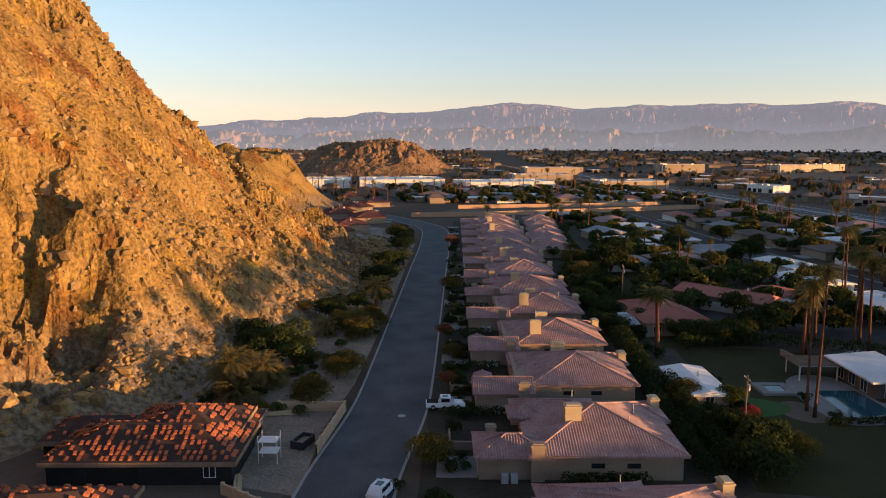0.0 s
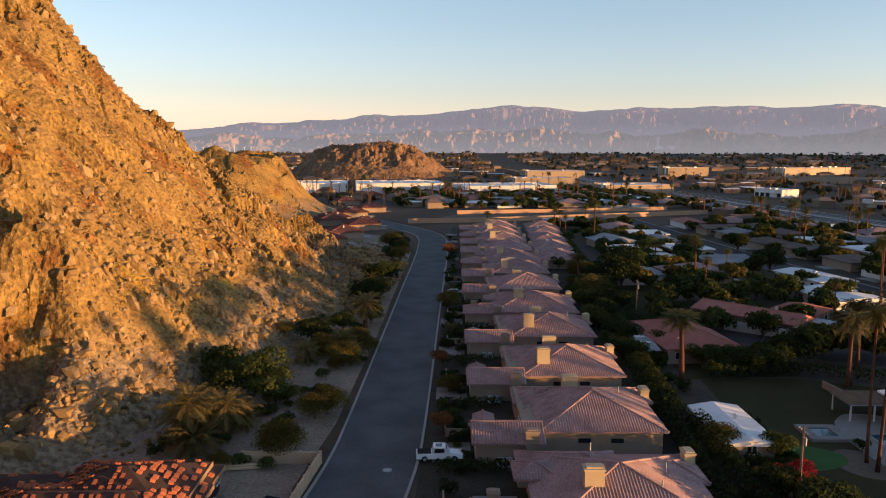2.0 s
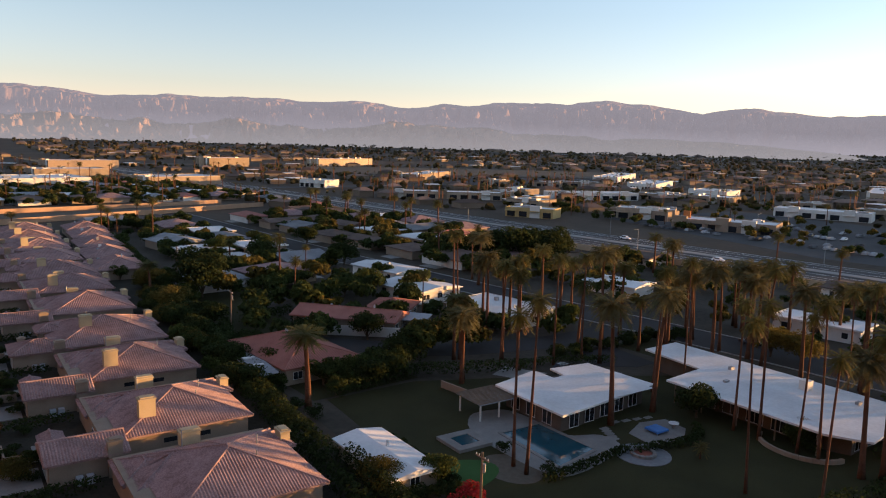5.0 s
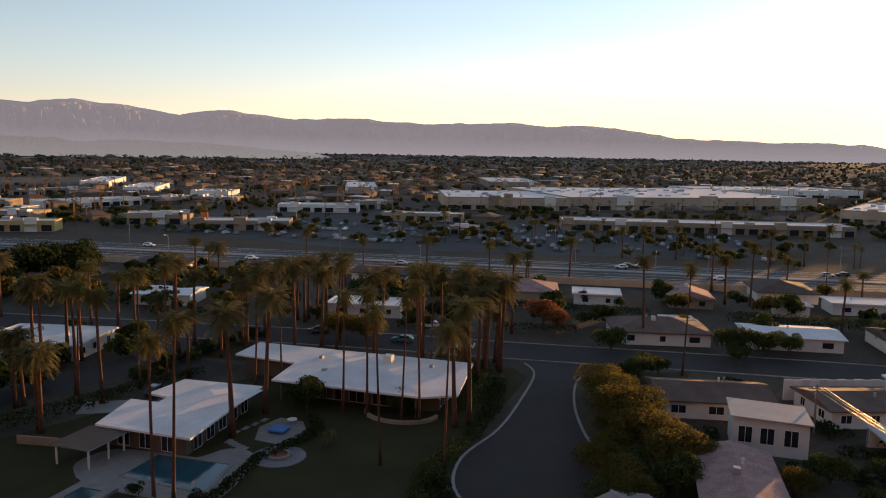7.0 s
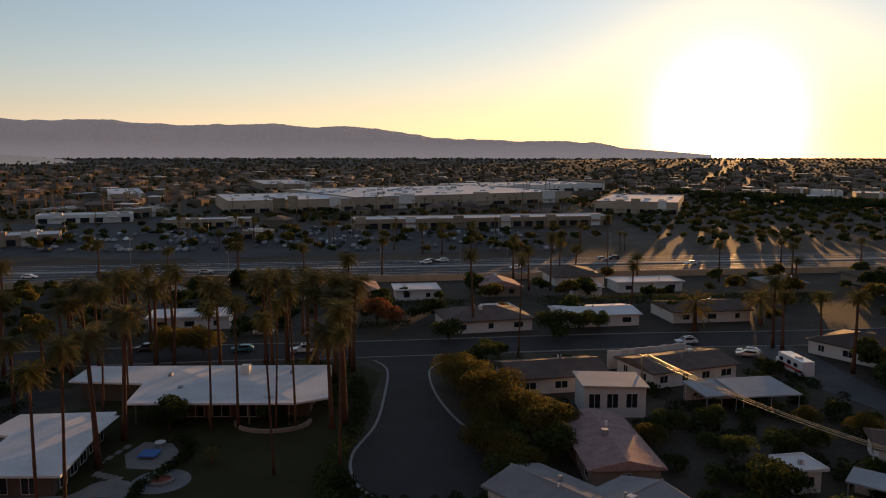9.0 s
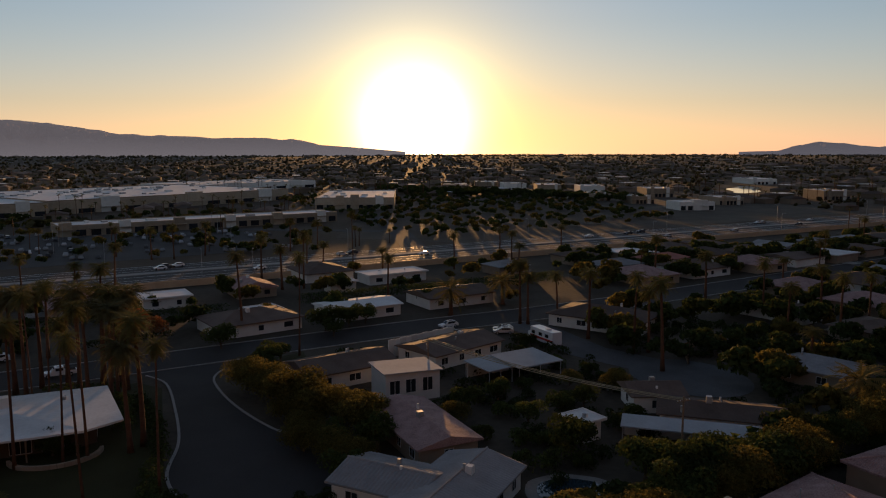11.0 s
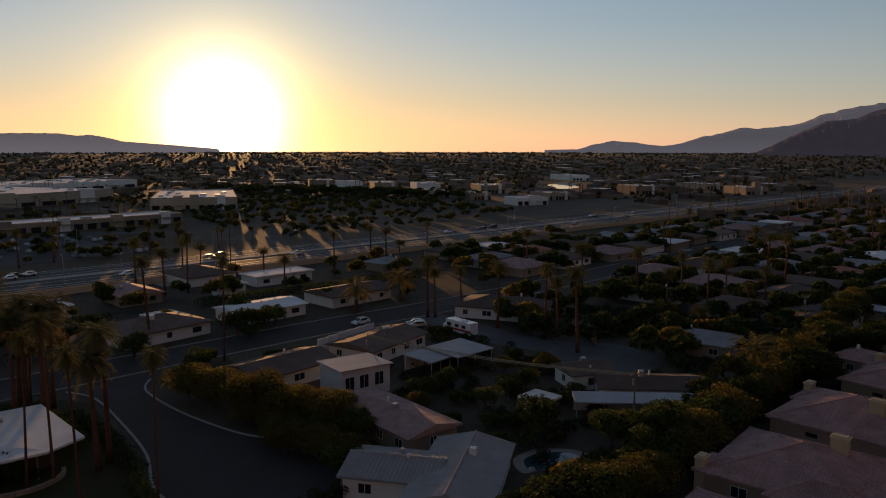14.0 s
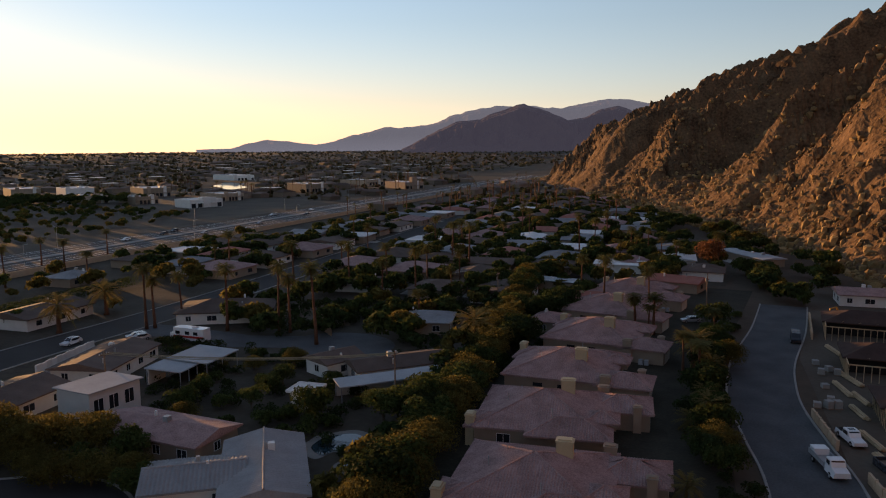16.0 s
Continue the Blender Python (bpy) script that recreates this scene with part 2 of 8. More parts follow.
BLOCK = mat("block_wall_tan", (0.38, 0.27, 0.17), (0.52, 0.39, 0.26), 0.5, 5.0, bump=0.4)
BLOCK_WARM = mat("block_wall_warm", (0.35, 0.22, 0.14), (0.48, 0.32, 0.21), 0.3, 3.0, bump=0.3)
GLASS = mat("dark_window_glass", (0.012, 0.014, 0.018), (0.03, 0.032, 0.038), 0.5, 2.0, bump=0.0, rough=0.08, spec=0.6)
FRAME = mat("window_frame_white", (0.6, 0.58, 0.55), (0.75, 0.73, 0.7), 1.0, 8.0, bump=0.0, rough=0.5)
GARAGE = mat("garage_door_paint", (0.46, 0.40, 0.33), (0.56, 0.5, 0.42), 0.6, 6.0, bump=0.1, rough=0.6)
STEEL = mat("painted_steel", (0.28, 0.28, 0.28), (0.42, 0.42, 0.42), 1.0, 8.0, bump=0.0, rough=0.5, metal=0.4)
WATER = mat("pool_water", (0.016, 0.062, 0.082), (0.024, 0.085, 0.108), 0.5, 3.0, bump=0.12, rough=0.04, spec=0.5)
POOL_DARK = mat("dark_pool_water", (0.02, 0.035, 0.045), (0.03, 0.05, 0.06), 0.5, 3.0, bump=0.1, rough=0.04, spec=0.5)
BARK_PALM = mat("palm_trunk_bark", (0.06, 0.03, 0.019), (0.175, 0.085, 0.05), 0.8, 6.0, bump=0.8, distance=0.08, per_object=0.15)
BARK = mat("tree_bark", (0.07, 0.05, 0.035), (0.16, 0.12, 0.085), 1.0, 8.0, bump=0.6, distance=0.06)
LEAF_PALM = leafy(mat("palm_frond_green", (0.062, 0.066, 0.022), (0.155, 0.148, 0.055), 0.5, 4.0, bump=0.0, rough=0.6, per_object=0.2))
LEAF_DATE = leafy(mat("date_palm_frond", (0.085, 0.08, 0.036), (0.19, 0.168, 0.08), 0.5, 4.0, bump=0.0, rough=0.6, per_object=0.2))
LEAF_YOUNG = leafy(mat("yellow_palm_frond", (0.09, 0.075, 0.026), (0.21, 0.168, 0.06), 0.5, 4.0, bump=0.0, rough=0.6, per_object=0.2))
LEAF_DEAD = mat("dead_palm_frond", (0.10, 0.07, 0.035), (0.21, 0.14, 0.07), 0.8, 6.0, bump=0.2)
LEAF_DARK = leafy(island(mat("dark_green_foliage", (0.016, 0.026, 0.009), (0.055, 0.07, 0.022), 0.35, 3.0, bump=0.0, rough=0.65, per_object=0.2), 0.4))
LEAF_GREEN = leafy(island(mat("green_foliage", (0.03, 0.045, 0.012), (0.09, 0.105, 0.03), 0.35, 3.0, bump=0.0, rough=0.65, per_object=0.2), 0.4))
LEAF_GOLD = leafy(island(mat("golden_green_foliage", (0.065, 0.057, 0.015), (0.185, 0.148, 0.038), 0.35, 3.0, bump=0.0, rough=0.65, per_object=0.15), 0.4), 0.5)
LEAF_RUST = leafy(island(mat("rust_foliage", (0.13, 0.05, 0.02), (0.26, 0.12, 0.05), 0.4, 3.0, bump=0.0, per_object=0.1), 0.4))
LEAF_RED = leafy(island(mat("red_bougainvillea", (0.25, 0.02, 0.02), (0.45, 0.05, 0.045), 0.6, 4.0, bump=0.0), 0.3))
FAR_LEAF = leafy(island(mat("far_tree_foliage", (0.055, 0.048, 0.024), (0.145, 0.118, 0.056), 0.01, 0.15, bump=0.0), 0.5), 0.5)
# paler copy of the far foliage, with distance haze put into its colour
HAZED_LEAF = leafy(island(mat("haze_paled_foliage", (0.075, 0.063, 0.034), (0.18, 0.142, 0.075), 0.01, 0.15, bump=0.0), 0.5), 0.5)
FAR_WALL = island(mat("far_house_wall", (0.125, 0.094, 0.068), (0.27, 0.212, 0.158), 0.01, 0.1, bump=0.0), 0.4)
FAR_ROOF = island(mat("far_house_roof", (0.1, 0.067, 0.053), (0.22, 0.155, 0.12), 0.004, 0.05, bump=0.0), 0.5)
PAINT_WHITE = mat("white_car_paint", (0.62, 0.62, 0.62), (0.72, 0.72, 0.72), 1.0, 5.0, bump=0.0, rough=0.25, spec=0.5)
PAINT_DARK = mat("dark_car_paint", (0.02, 0.022, 0.03), (0.04, 0.042, 0.05), 1.0, 5.0, bump=0.0, rough=0.25, spec=0.5)
PAINT_SILVER = mat("silver_car_paint", (0.3, 0.31, 0.32), (0.4, 0.41, 0.42), 1.0, 5.0, bump=0.0, rough=0.3, metal=0.5)
PAINT_TEAL = mat("teal_car_paint", (0.04, 0.14, 0.15), (0.06, 0.2, 0.2), 1.0, 5.0, bump=0.0, rough=0.3)
PAINT_DIGGER = mat("yellow_machine_paint", (0.42, 0.2, 0.02), (0.56, 0.28, 0.04), 1.0, 5.0, bump=0.0, rough=0.45)
PAINT_RED = mat("red_paint", (0.32, 0.03, 0.025), (0.42, 0.05, 0.04), 1.0, 5.0, bump=0.0, rough=0.35)
PAINT_BLUE = mat("blue_cover", (0.05, 0.14, 0.36), (0.09, 0.22, 0.5), 1.0, 5.0, bump=0.1, rough=0.5)
RUBBER = mat("black_rubber", (0.012, 0.012, 0.012), (0.025, 0.025, 0.025), 2.0, 9.0, bump=0.1)
ORANGE = mat("orange_sign_panel", (0.45, 0.16, 0.05), (0.55, 0.22, 0.08), 0.5, 4.0, bump=0.0)
BRICK_RED = mat("brick_red_wall", (0.22, 0.075, 0.05), (0.32, 0.12, 0.085), 0.3, 3.0, bump=0.2)
YELLOW_WALL = mat("mustard_stucco", (0.40, 0.29, 0.12), (0.5, 0.38, 0.18), 0.3, 3.0, bump=0.2)
WIRE = mat("wire_cable", (0.3, 0.24, 0.15), (0.45, 0.36, 0.22), 1.0, 4.0, bump=0.0, rough=0.4, metal=0.6)


def hazed_rock(name, dark, light, haze, amount, low=0.0):
    """Far bare slopes; evening-air haze mixed in as emission, thicker over the valley floor."""
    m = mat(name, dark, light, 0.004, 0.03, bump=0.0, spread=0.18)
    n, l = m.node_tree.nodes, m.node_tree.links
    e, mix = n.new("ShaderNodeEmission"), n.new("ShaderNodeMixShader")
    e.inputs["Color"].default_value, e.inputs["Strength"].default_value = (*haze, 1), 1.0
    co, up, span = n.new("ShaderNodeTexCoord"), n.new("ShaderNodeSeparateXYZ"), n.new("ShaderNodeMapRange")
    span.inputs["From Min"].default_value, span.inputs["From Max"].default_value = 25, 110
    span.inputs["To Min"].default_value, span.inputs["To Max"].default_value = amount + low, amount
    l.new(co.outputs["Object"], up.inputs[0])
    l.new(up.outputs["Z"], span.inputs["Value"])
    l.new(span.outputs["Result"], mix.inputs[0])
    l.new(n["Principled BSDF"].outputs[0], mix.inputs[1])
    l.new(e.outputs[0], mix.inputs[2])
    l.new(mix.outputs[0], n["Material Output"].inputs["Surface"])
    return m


RANGE_NORTH = hazed_rock("hazy_range_rock", (0.16, 0.115, 0.10), (0.36, 0.25, 0.21), (0.126, 0.113, 0.11), 0.55, 0.24)
FOOTHILL = hazed_rock("hazy_foothill_rock", (0.24, 0.165, 0.12), (0.5, 0.34, 0.25), (0.126, 0.115, 0.105), 0.36, 0.25)
RANGE_SOUTH = hazed_rock("hazy_south_range_rock", (0.16, 0.12, 0.10), (0.26, 0.19, 0.15), (0.085, 0.08, 0.085), 0.65, 0.2)
RANGE_NEAR = hazed_rock("hazy_near_peak_rock", (0.07, 0.052, 0.042), (0.13, 0.092, 0.07), (0.032, 0.028, 0.035), 0.55)
OUTCROP = mat("outcrop_rock", (0.075, 0.045, 0.025), (0.26, 0.16, 0.09), 0.05, 0.35, bump=1.0, distance=1.2, spread=0.16, fine_mix=0.55)


# ---- mesh helpers ----
class G:
    """Collects corners and faces for one mesh."""

    def __init__(self):
        self.v, self.f = [], []

    def add(self, verts, faces):
        k = len(self.v)
        self.v += [tuple(p) for p in verts]
        self.f += [tuple(i + k for i in q) for q in faces]
        return self

    def box(self, x0, y0, z0, x1, y1, z1, inset=0.0):
        i = inset
        return self.add([(x0, y0, z0), (x1, y0, z0), (x1, y1, z0), (x0, y1, z0), (x0 + i, y0 + i, z1), (x1 - i, y0 + i, z1), (x1 - i, y1 - i, z1), (x0 + i, y1 - i, z1)],
                        [(0, 3, 2, 1), (4, 5, 6, 7), (0, 1, 5, 4), (1, 2, 6, 5), (2, 3, 7, 6), (3, 0, 4, 7)])

    def prism(self, outline, z0, z1):
        n = len(outline)
        return self.add([(x, y, z0) for x, y in outline] + [(x, y, z1) for x, y in outline],
                        [tuple(range(n - 1, -1, -1)), tuple(range(n, 2 * n))] + [(i, (i + 1) % n, n + (i + 1) % n, n + i) for i in range(n)])

    def tube(self, path, radii, sides=8, cap=True):
        """A round bar along a path of points."""
        path = [Vector(p) for p in path]
        rings = []
        for i, p in enumerate(path):
            d = (path[min(i + 1, len(path) - 1)] - path[max(i - 1, 0)]).normalized()
            a = d.cross(Vector((0, 0, 1)) if abs(d.z) < 0.9 else Vector((1, 0, 0))).normalized()
            b = d.cross(a)
            rings.append([p + (a * math.cos(t) + b * math.sin(t)) * radii[i] for t in (2 * math.pi * k / sides for k in range(sides))])
        n = sides
        faces = [(r * n + k, r * n + (k + 1) % n, (r + 1) * n + (k + 1) % n, (r + 1) * n + k) for r in range(len(rings) - 1) for k in range(n)]
        if cap:
            faces += [tuple(range(n - 1, -1, -1)), tuple(range((len(rings) - 1) * n, len(rings) * n))]
        return self.add([p for r in rings for p in r], faces)

    def ribs(self, pts, pitch=0.42, height=0.09):
        """A slope of tile rows in one folded sheet; its first two points are the eave."""
        a, b = Vector(pts[0]), Vector(pts[1])
        u = (b - a).normalized()
        nrm = u.cross(Vector(pts[2]) - a).normalized()
        w = nrm.cross(u)
        poly = [((Vector(p) - a).dot(u), (Vector(p) - a).dot(w)) for p in pts]
        length = (b - a).length
        n = max(2, 2 * round(length / pitch))
        row = []
        for i in range(n + 1):
            s = min(max(length * i / n, 0.001), length - 0.001)
            high = 0
            for (x0, y0), (x1, y1) in zip(poly, poly[1:] + poly[:1]):
                if (x0 - s) * (x1 - s) < 0:
                    high = max(high, y0 + (y1 - y0) * (s - x0) / (x1 - x0))
            lift = nrm * (height if i % 2 else 0.0)
            row += [a + u * s + lift, a + u * s + w * high + lift]
        return self.add(row, [(2 * i, 2 * i + 2, 2 * i + 3, 2 * i + 1) for i in range(n)])

    def ob(self, name, material, parent=None, label="", smooth=False):
        me = bpy.data.meshes.new(name)
        me.from_pydata(self.v, [], self.f)
        me.materials.append(material)
        if smooth:
            me.polygons.foreach_set("use_smooth", [True] * len(me.polygons))
        o = new(name, me)
        if parent is not None:
            o.parent = parent
        if label:
            tagged(o, label)
        return o


def thing(name, label, category, group="", m=None, kind=""):
    o = new(name)
    o.empty_display_size = 0.5
    if m is not None:
        o.matrix_world = m
    return tagged(o, label, category, group, kind)


def slab_strip(points, width, z0, z1, g=None):
    """A road-like strip along points (x, y)."""
    g = g or G()
    left, right = offset_line(points, width / 2), offset_line(points, -width / 2)
    n = len(points)
    vs = [(x, y, z1) for x, y in left] + [(x, y, z1) for x, y in right] + [(x, y, z0) for x, y in left] + [(x, y, z0) for x, y in right]
    fs = []
    for i in range(n - 1):
        fs += [(n + i, n + i + 1, i + 1, i), (i, i + 1, 2 * n + i + 1, 2 * n + i), (n + i + 1, n + i, 3 * n + i, 3 * n + i + 1)]
    return g.add(vs, fs)


def offset_line(points, d):
    out = []
    for i, p in enumerate(points):
        a, b = Vector(points[max(i - 1, 0)]), Vector(points[min(i + 1, len(points) - 1)])
        t = (b - a).normalized()
        out.append((p[0] - t.y * d, p[1] + t.x * d))
    return out


def smooth_line(points, steps=6):
    """A soft curve through the points."""
    out = []
    for i in range(len(points) - 1):
        p0, p1, p2, p3 = (Vector(points[min(max(k, 0), len(points) - 1)]) for k in (i - 1, i, i + 1, i + 2))
        for s in range(steps):
            t = s / steps
            q = 0.5 * (2 * p1 + (p2 - p0) * t + (2 * p0 - 5 * p1 + 4 * p2 - p3) * t * t + (3 * p1 - p0 - 3 * p2 + p3) * t ** 3)
            out.append((q.x, q.y))
    return out + [tuple(points[-1])]


rng = np.random.default_rng(7)


def lattice(x, y, seed=0):
    """Smooth value noise on arrays, from -1 to 1."""
    xi, yi = np.floor(x).astype(np.int64), np.floor(y).astype(np.int64)
    fx, fy = x - xi, y - yi
    fx, fy = fx * fx * (3 - 2 * fx), fy * fy * (3 - 2 * fy)

    def h(a, b):
        k = (a * 374761393 + b * 668265263 + seed * 982451653) & 0xFFFFFFFF
        k = ((k ^ (k >> 13)) * 1274126177) & 0xFFFFFFFF
        return ((k ^ (k >> 16)) & 0xFFFF) / 32767.5 - 1

    return (h(xi, yi) * (1 - fx) + h(xi + 1, yi) * fx) * (1 - fy) + (h(xi, yi + 1) * (1 - fx) + h(xi + 1, yi + 1) * fx) * fy


def fractal(x, y, octaves=4, seed=0, ridged=False):
    total, a = 0, 1.0
    for k in range(octaves):
        v = lattice(x * 2 ** k + 17 * k, y * 2 ** k - 9 * k, seed + k)
        total = total + a * ((1 - 2 * np.abs(v)) if ridged else v)
        a *= 0.5
    return total


def grid_mesh(name, xs, ys, zs, material, smooth=True):
    """A mesh over 2D arrays of x, y and z."""
    r, c = xs.shape
    verts = np.stack([xs, ys, zs], -1).reshape(-1, 3)
    i = np.arange(r * c).reshape(r, c)
    quads = np.stack([i[:-1, :-1], i[:-1, 1:], i[1:, 1:], i[1:, :-1]], -1).reshape(-1, 4)
    me = bpy.data.meshes.new(name)
    me.vertices.add(len(verts))
    me.vertices.foreach_set("co", verts.ravel())
    me.loops.add(quads.size)
    me.loops.foreach_set("vertex_index", quads.ravel())
    me.polygons.add(len(quads))
    me.polygons.foreach_set("loop_start", np.arange(0, quads.size, 4))
    me.update(calc_edges=True)
    me.polygons.foreach_set("use_smooth", [smooth] * len(quads))
    me.materials.append(material)
    return new(name, me)


# ---- ground, hills and roads ----
def ground_height(r):
    return 24.0 * np.clip((r - 1000) / 1600, 0, 1) ** 1.3


def build_ground():
    radii = np.concatenate([np.linspace(0, 600, 20), np.geomspace(640, 4850, 46)])
    turns = np.linspace(0, 2 * np.pi, 145)
    r, a = np.meshgrid(radii, turns)
    xs, ys = r * np.sin(a), 60 + r * np.cos(a)
    o = grid_mesh("ground", xs, ys, ground_height(r), TOWN)
    return tagged(o, "flat desert valley floor of dusty soil and town lots", "ground", kind="structure")


build_ground()

FOOT_Y = [-760, -547, -380, -300, -170, -100, 0, 70, 95, 105, 117, 130, 150, 170, 190, 237, 262, 280, 300, 330, 400, 470]
FOOT_X = [312, 194, 105, 59, -10, -30, -58, -64, -51, -45, -40.5, -36.5, -30, -25, -20.5, -17.0, -16.5, -18, -26, -45, -62, -56]


def blocks(x, y, seed):
    """Broken rock: each cell a tilted block at its own height, parted by cracks."""
    xi, yi = np.floor(x).astype(np.int64), np.floor(y).astype(np.int64)
    best, second, high = np.full(x.shape, 9.0), np.full(x.shape, 9.0), np.zeros(x.shape)
    for a in (-1, 0, 1):
        for b in (-1, 0, 1):
            k = ((xi + a) * 374761393 + (yi + b) * 668265263 + seed * 982451653) & 0xFFFFFFFF
            k = ((k ^ (k >> 13)) * 1274126177) & 0xFFFFFFFF
            k = k ^ (k >> 16)
            jx, jy, h = (k & 255) / 255, ((k >> 8) & 255) / 255, ((k >> 16) & 255) / 127.5 - 1
            ux, uy = x - (xi + a + jx), y - (yi + b + jy)
            dist = np.hypot(ux, uy)
            near = dist < best
            second = np.where(near, best, np.minimum(second, dist))
            high = np.where(near, h + ux * (((k >> 3) & 63) / 32 - 1) * 0.9 + uy * (((k >> 9) & 63) / 32 - 1) * 0.9, high)
            best = np.where(near, dist, best)
    return high - 0.5 * np.clip(1 - (second - best) * 5, 0, 1)


RAVINES = [[(-91, 179), (-80, 155), (-74, 143), (-72, 132), (-66, 126), (-59, 125), (-50, 111)], [(-87, 186), (-79, 179), (-75, 179)], [(-66, 136), (-61, 129), (-56, 126)], [(-51, 178), (-48, 170), (-45, 158)], [(-83, 147), (-75, 132), (-70, 124)]]


def ravine(x, y, line):
    """A cleft along a line with a rocky buttress on its north-east bank."""
    best, side = np.full(np.shape(x), 1e9), np.zeros(np.shape(x))
    for (ax, ay), (bx, by) in zip(line, line[1:]):
        ux, uy = bx - ax, by - ay
        t = np.clip(((x - ax) * ux + (y - ay) * uy) / (ux * ux + uy * uy), 0, 1)
        gap = np.hypot(x - ax - t * ux, y - ay - t * uy)
        sign = np.sign((x - ax) * uy - (y - ay) * ux)
        side = np.where(gap < best, -sign if uy < 0 else sign, side)
        best = np.minimum(best, gap)
    s = best * side
    return -2.0 * np.exp(-(s / 2.4) ** 2) + 2.2 * np.exp(-((s - 5.5) / 3.4) ** 2)


def hill_height(x, y):
    """The rocky hill beside the street: a steep face over its foot, lower towards its north end."""
    d = np.interp(y, FOOT_Y, FOOT_X) - x
    wobble = 7 * fractal(x / 45, y / 45, 2, 3) + 3.0 * fractal(x / 14, y / 14, 2, 5)
    dd = np.maximum(d, -6)
    up = np.maximum(dd, 0)
    climb = np.where(up < 70, 0.55 * up + 0.0055 * up ** 2, 65.45 + 1.25 * (up - 70))
    old = np.interp(y, [-700, -420, -260, -60], [0.40, 0.475, 0.60, 0.68]) * dd
    blend = np.clip((y + 60) / 140, 0, 1)
    climb = climb + 8 * np.exp(-((y - 138) / 24) ** 2) * np.clip(up / 18, 0, 1)
    face = old * (1 - blend) + (climb + np.minimum(dd, 0) * 0.45) * blend + 0.6 * wobble * np.clip(d / 25, 0, 1)
    north = np.interp(y, [60, 190, 212, 232, 262, 300, 380], [240, 95, 60, 37.5, 28, 16, -12]) - 0.30 * (x + 80) + 4 * fractal(x / 40, y / 40, 3, 11)
    top = 200 + 20 * fractal(x / 90, y / 90, 2, 8)
    k = 9.0
    face = face + np.interp(y, [-60, 40], [1, 0]) * np.clip(d / 60, 0, 1) * (34 * (1 - 2.2 * np.abs(lattice((y - 0.5 * x) / 58, (y * 0.5 + x) / 260, 101))) + 7 * (1 - 2.2 * np.abs(lattice((y - 0.5 * x) / 17, (y * 0.5 + x) / 90, 103))))
    low = -k * np.log(np.exp(-face / k) + np.exp(-north / k) + np.exp(-np.minimum(top, 400) / k))
    strength = np.clip(d / 22, 0, 1)
    crag = 4.2 * fractal(x / 30 + 0.35 * fractal(x / 30, y / 30, 2, 21), y / 30, 3, 31, True)
    gully = np.abs(lattice(y / 26 + 0.02 * x, x / 85, 41))
    bx, by = x + 2.5 * fractal(x / 9, y / 9, 2, 81), y + 2.5 * fractal(x / 9, y / 9, 2, 82)
    rough = np.interp(y, [20, 80], [1, 0.65]) * crag - 6.0 * np.maximum(0, 0.24 - gully) / 0.24 + blocks(bx / 22, by / 8.5, 91) * 3.4 + blocks(bx / 9.0, by / 4.0, 92) * 2.3 + blocks(bx / 3.8, by / 2.2, 93) * 1.15
    rough = rough - 8 * np.maximum(0, 0.16 - np.abs(lattice(y / 44 - 0.008 * x, x / 120, 47))) / 0.16
    rough = rough + np.interp(y, [-80, -20], [0.75, 0]) * (blocks(bx / 26, by / 9, 95) * 3.2 + blocks(bx / 12, by / 6, 96) * 1.6)
    saw = ((y + 0.35 * x + 16 * fractal(x / 42, y / 42, 2, 131)) / 33) % 1
    rib = np.where(saw < 0.86, saw, (1 - saw) * 0.86 / 0.14) - 0.66
    rough = rough + np.interp(y, [20, 80], [0, 8.0]) * rib * np.clip(lattice(x / 46, y / 46, 133) * 2 + 0.7, 0, 1)
    wx, wy = x + 3 * fractal(x / 11, y / 11, 2, 141), y + 3 * fractal(x / 11, y / 11, 2, 142)
    for line in RAVINES:
        rough = rough + ravine(wx, wy, line)
    scree = np.clip((lattice(x / 38, y / 38, 55) + 0.35) * 2, 0.35, 1)
    rough = rough * scree * np.interp(y, [-60, 40, 90, 140, 175, 215], [0.95, 1.05, 1.25, 1.15, 0.85, 0.75])
    wide = np.where(x > -112, 30, 44)
    mound = np.exp(-((x + 112) / wide) ** 2 - ((y - 425) / 42) ** 2)
    knoll = np.minimum(35 + 3 * fractal(x / 30, y / 30, 2, 62), 50 * mound) + mound * (2.2 * fractal(x / 12, y / 12, 3, 61) + 3.0 * blocks(x / 12, y / 7, 63))
    z = np.maximum(low + rough * strength, knoll - 1.5)
    return np.where(d < 0, np.minimum(z, 0.25 * d), z)


def build_hill():
    ys = np.concatenate([np.arange(-760, -330, 3.0), np.arange(-330, -120, 1.7), np.arange(-120, 84, 4), np.arange(84, 330, 0.66), np.arange(330, 500, 1.6)])
    ds = np.concatenate([np.arange(-3, 110, 0.7), np.geomspace(111, 420, 90)])
    for name, part_ys, material, label in (("rocky_hill", ys[ys >= 32], ROCK, "steep bare desert hill of broken tan rock"), ("rocky_hill_south", ys[ys <= 32], ROCK_SOUTH, "steep ribbed hillside of red-brown rock darkened for its shade")):
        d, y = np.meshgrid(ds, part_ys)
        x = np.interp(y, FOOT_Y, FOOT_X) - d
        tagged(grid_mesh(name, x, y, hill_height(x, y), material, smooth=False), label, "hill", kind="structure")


build_hill()


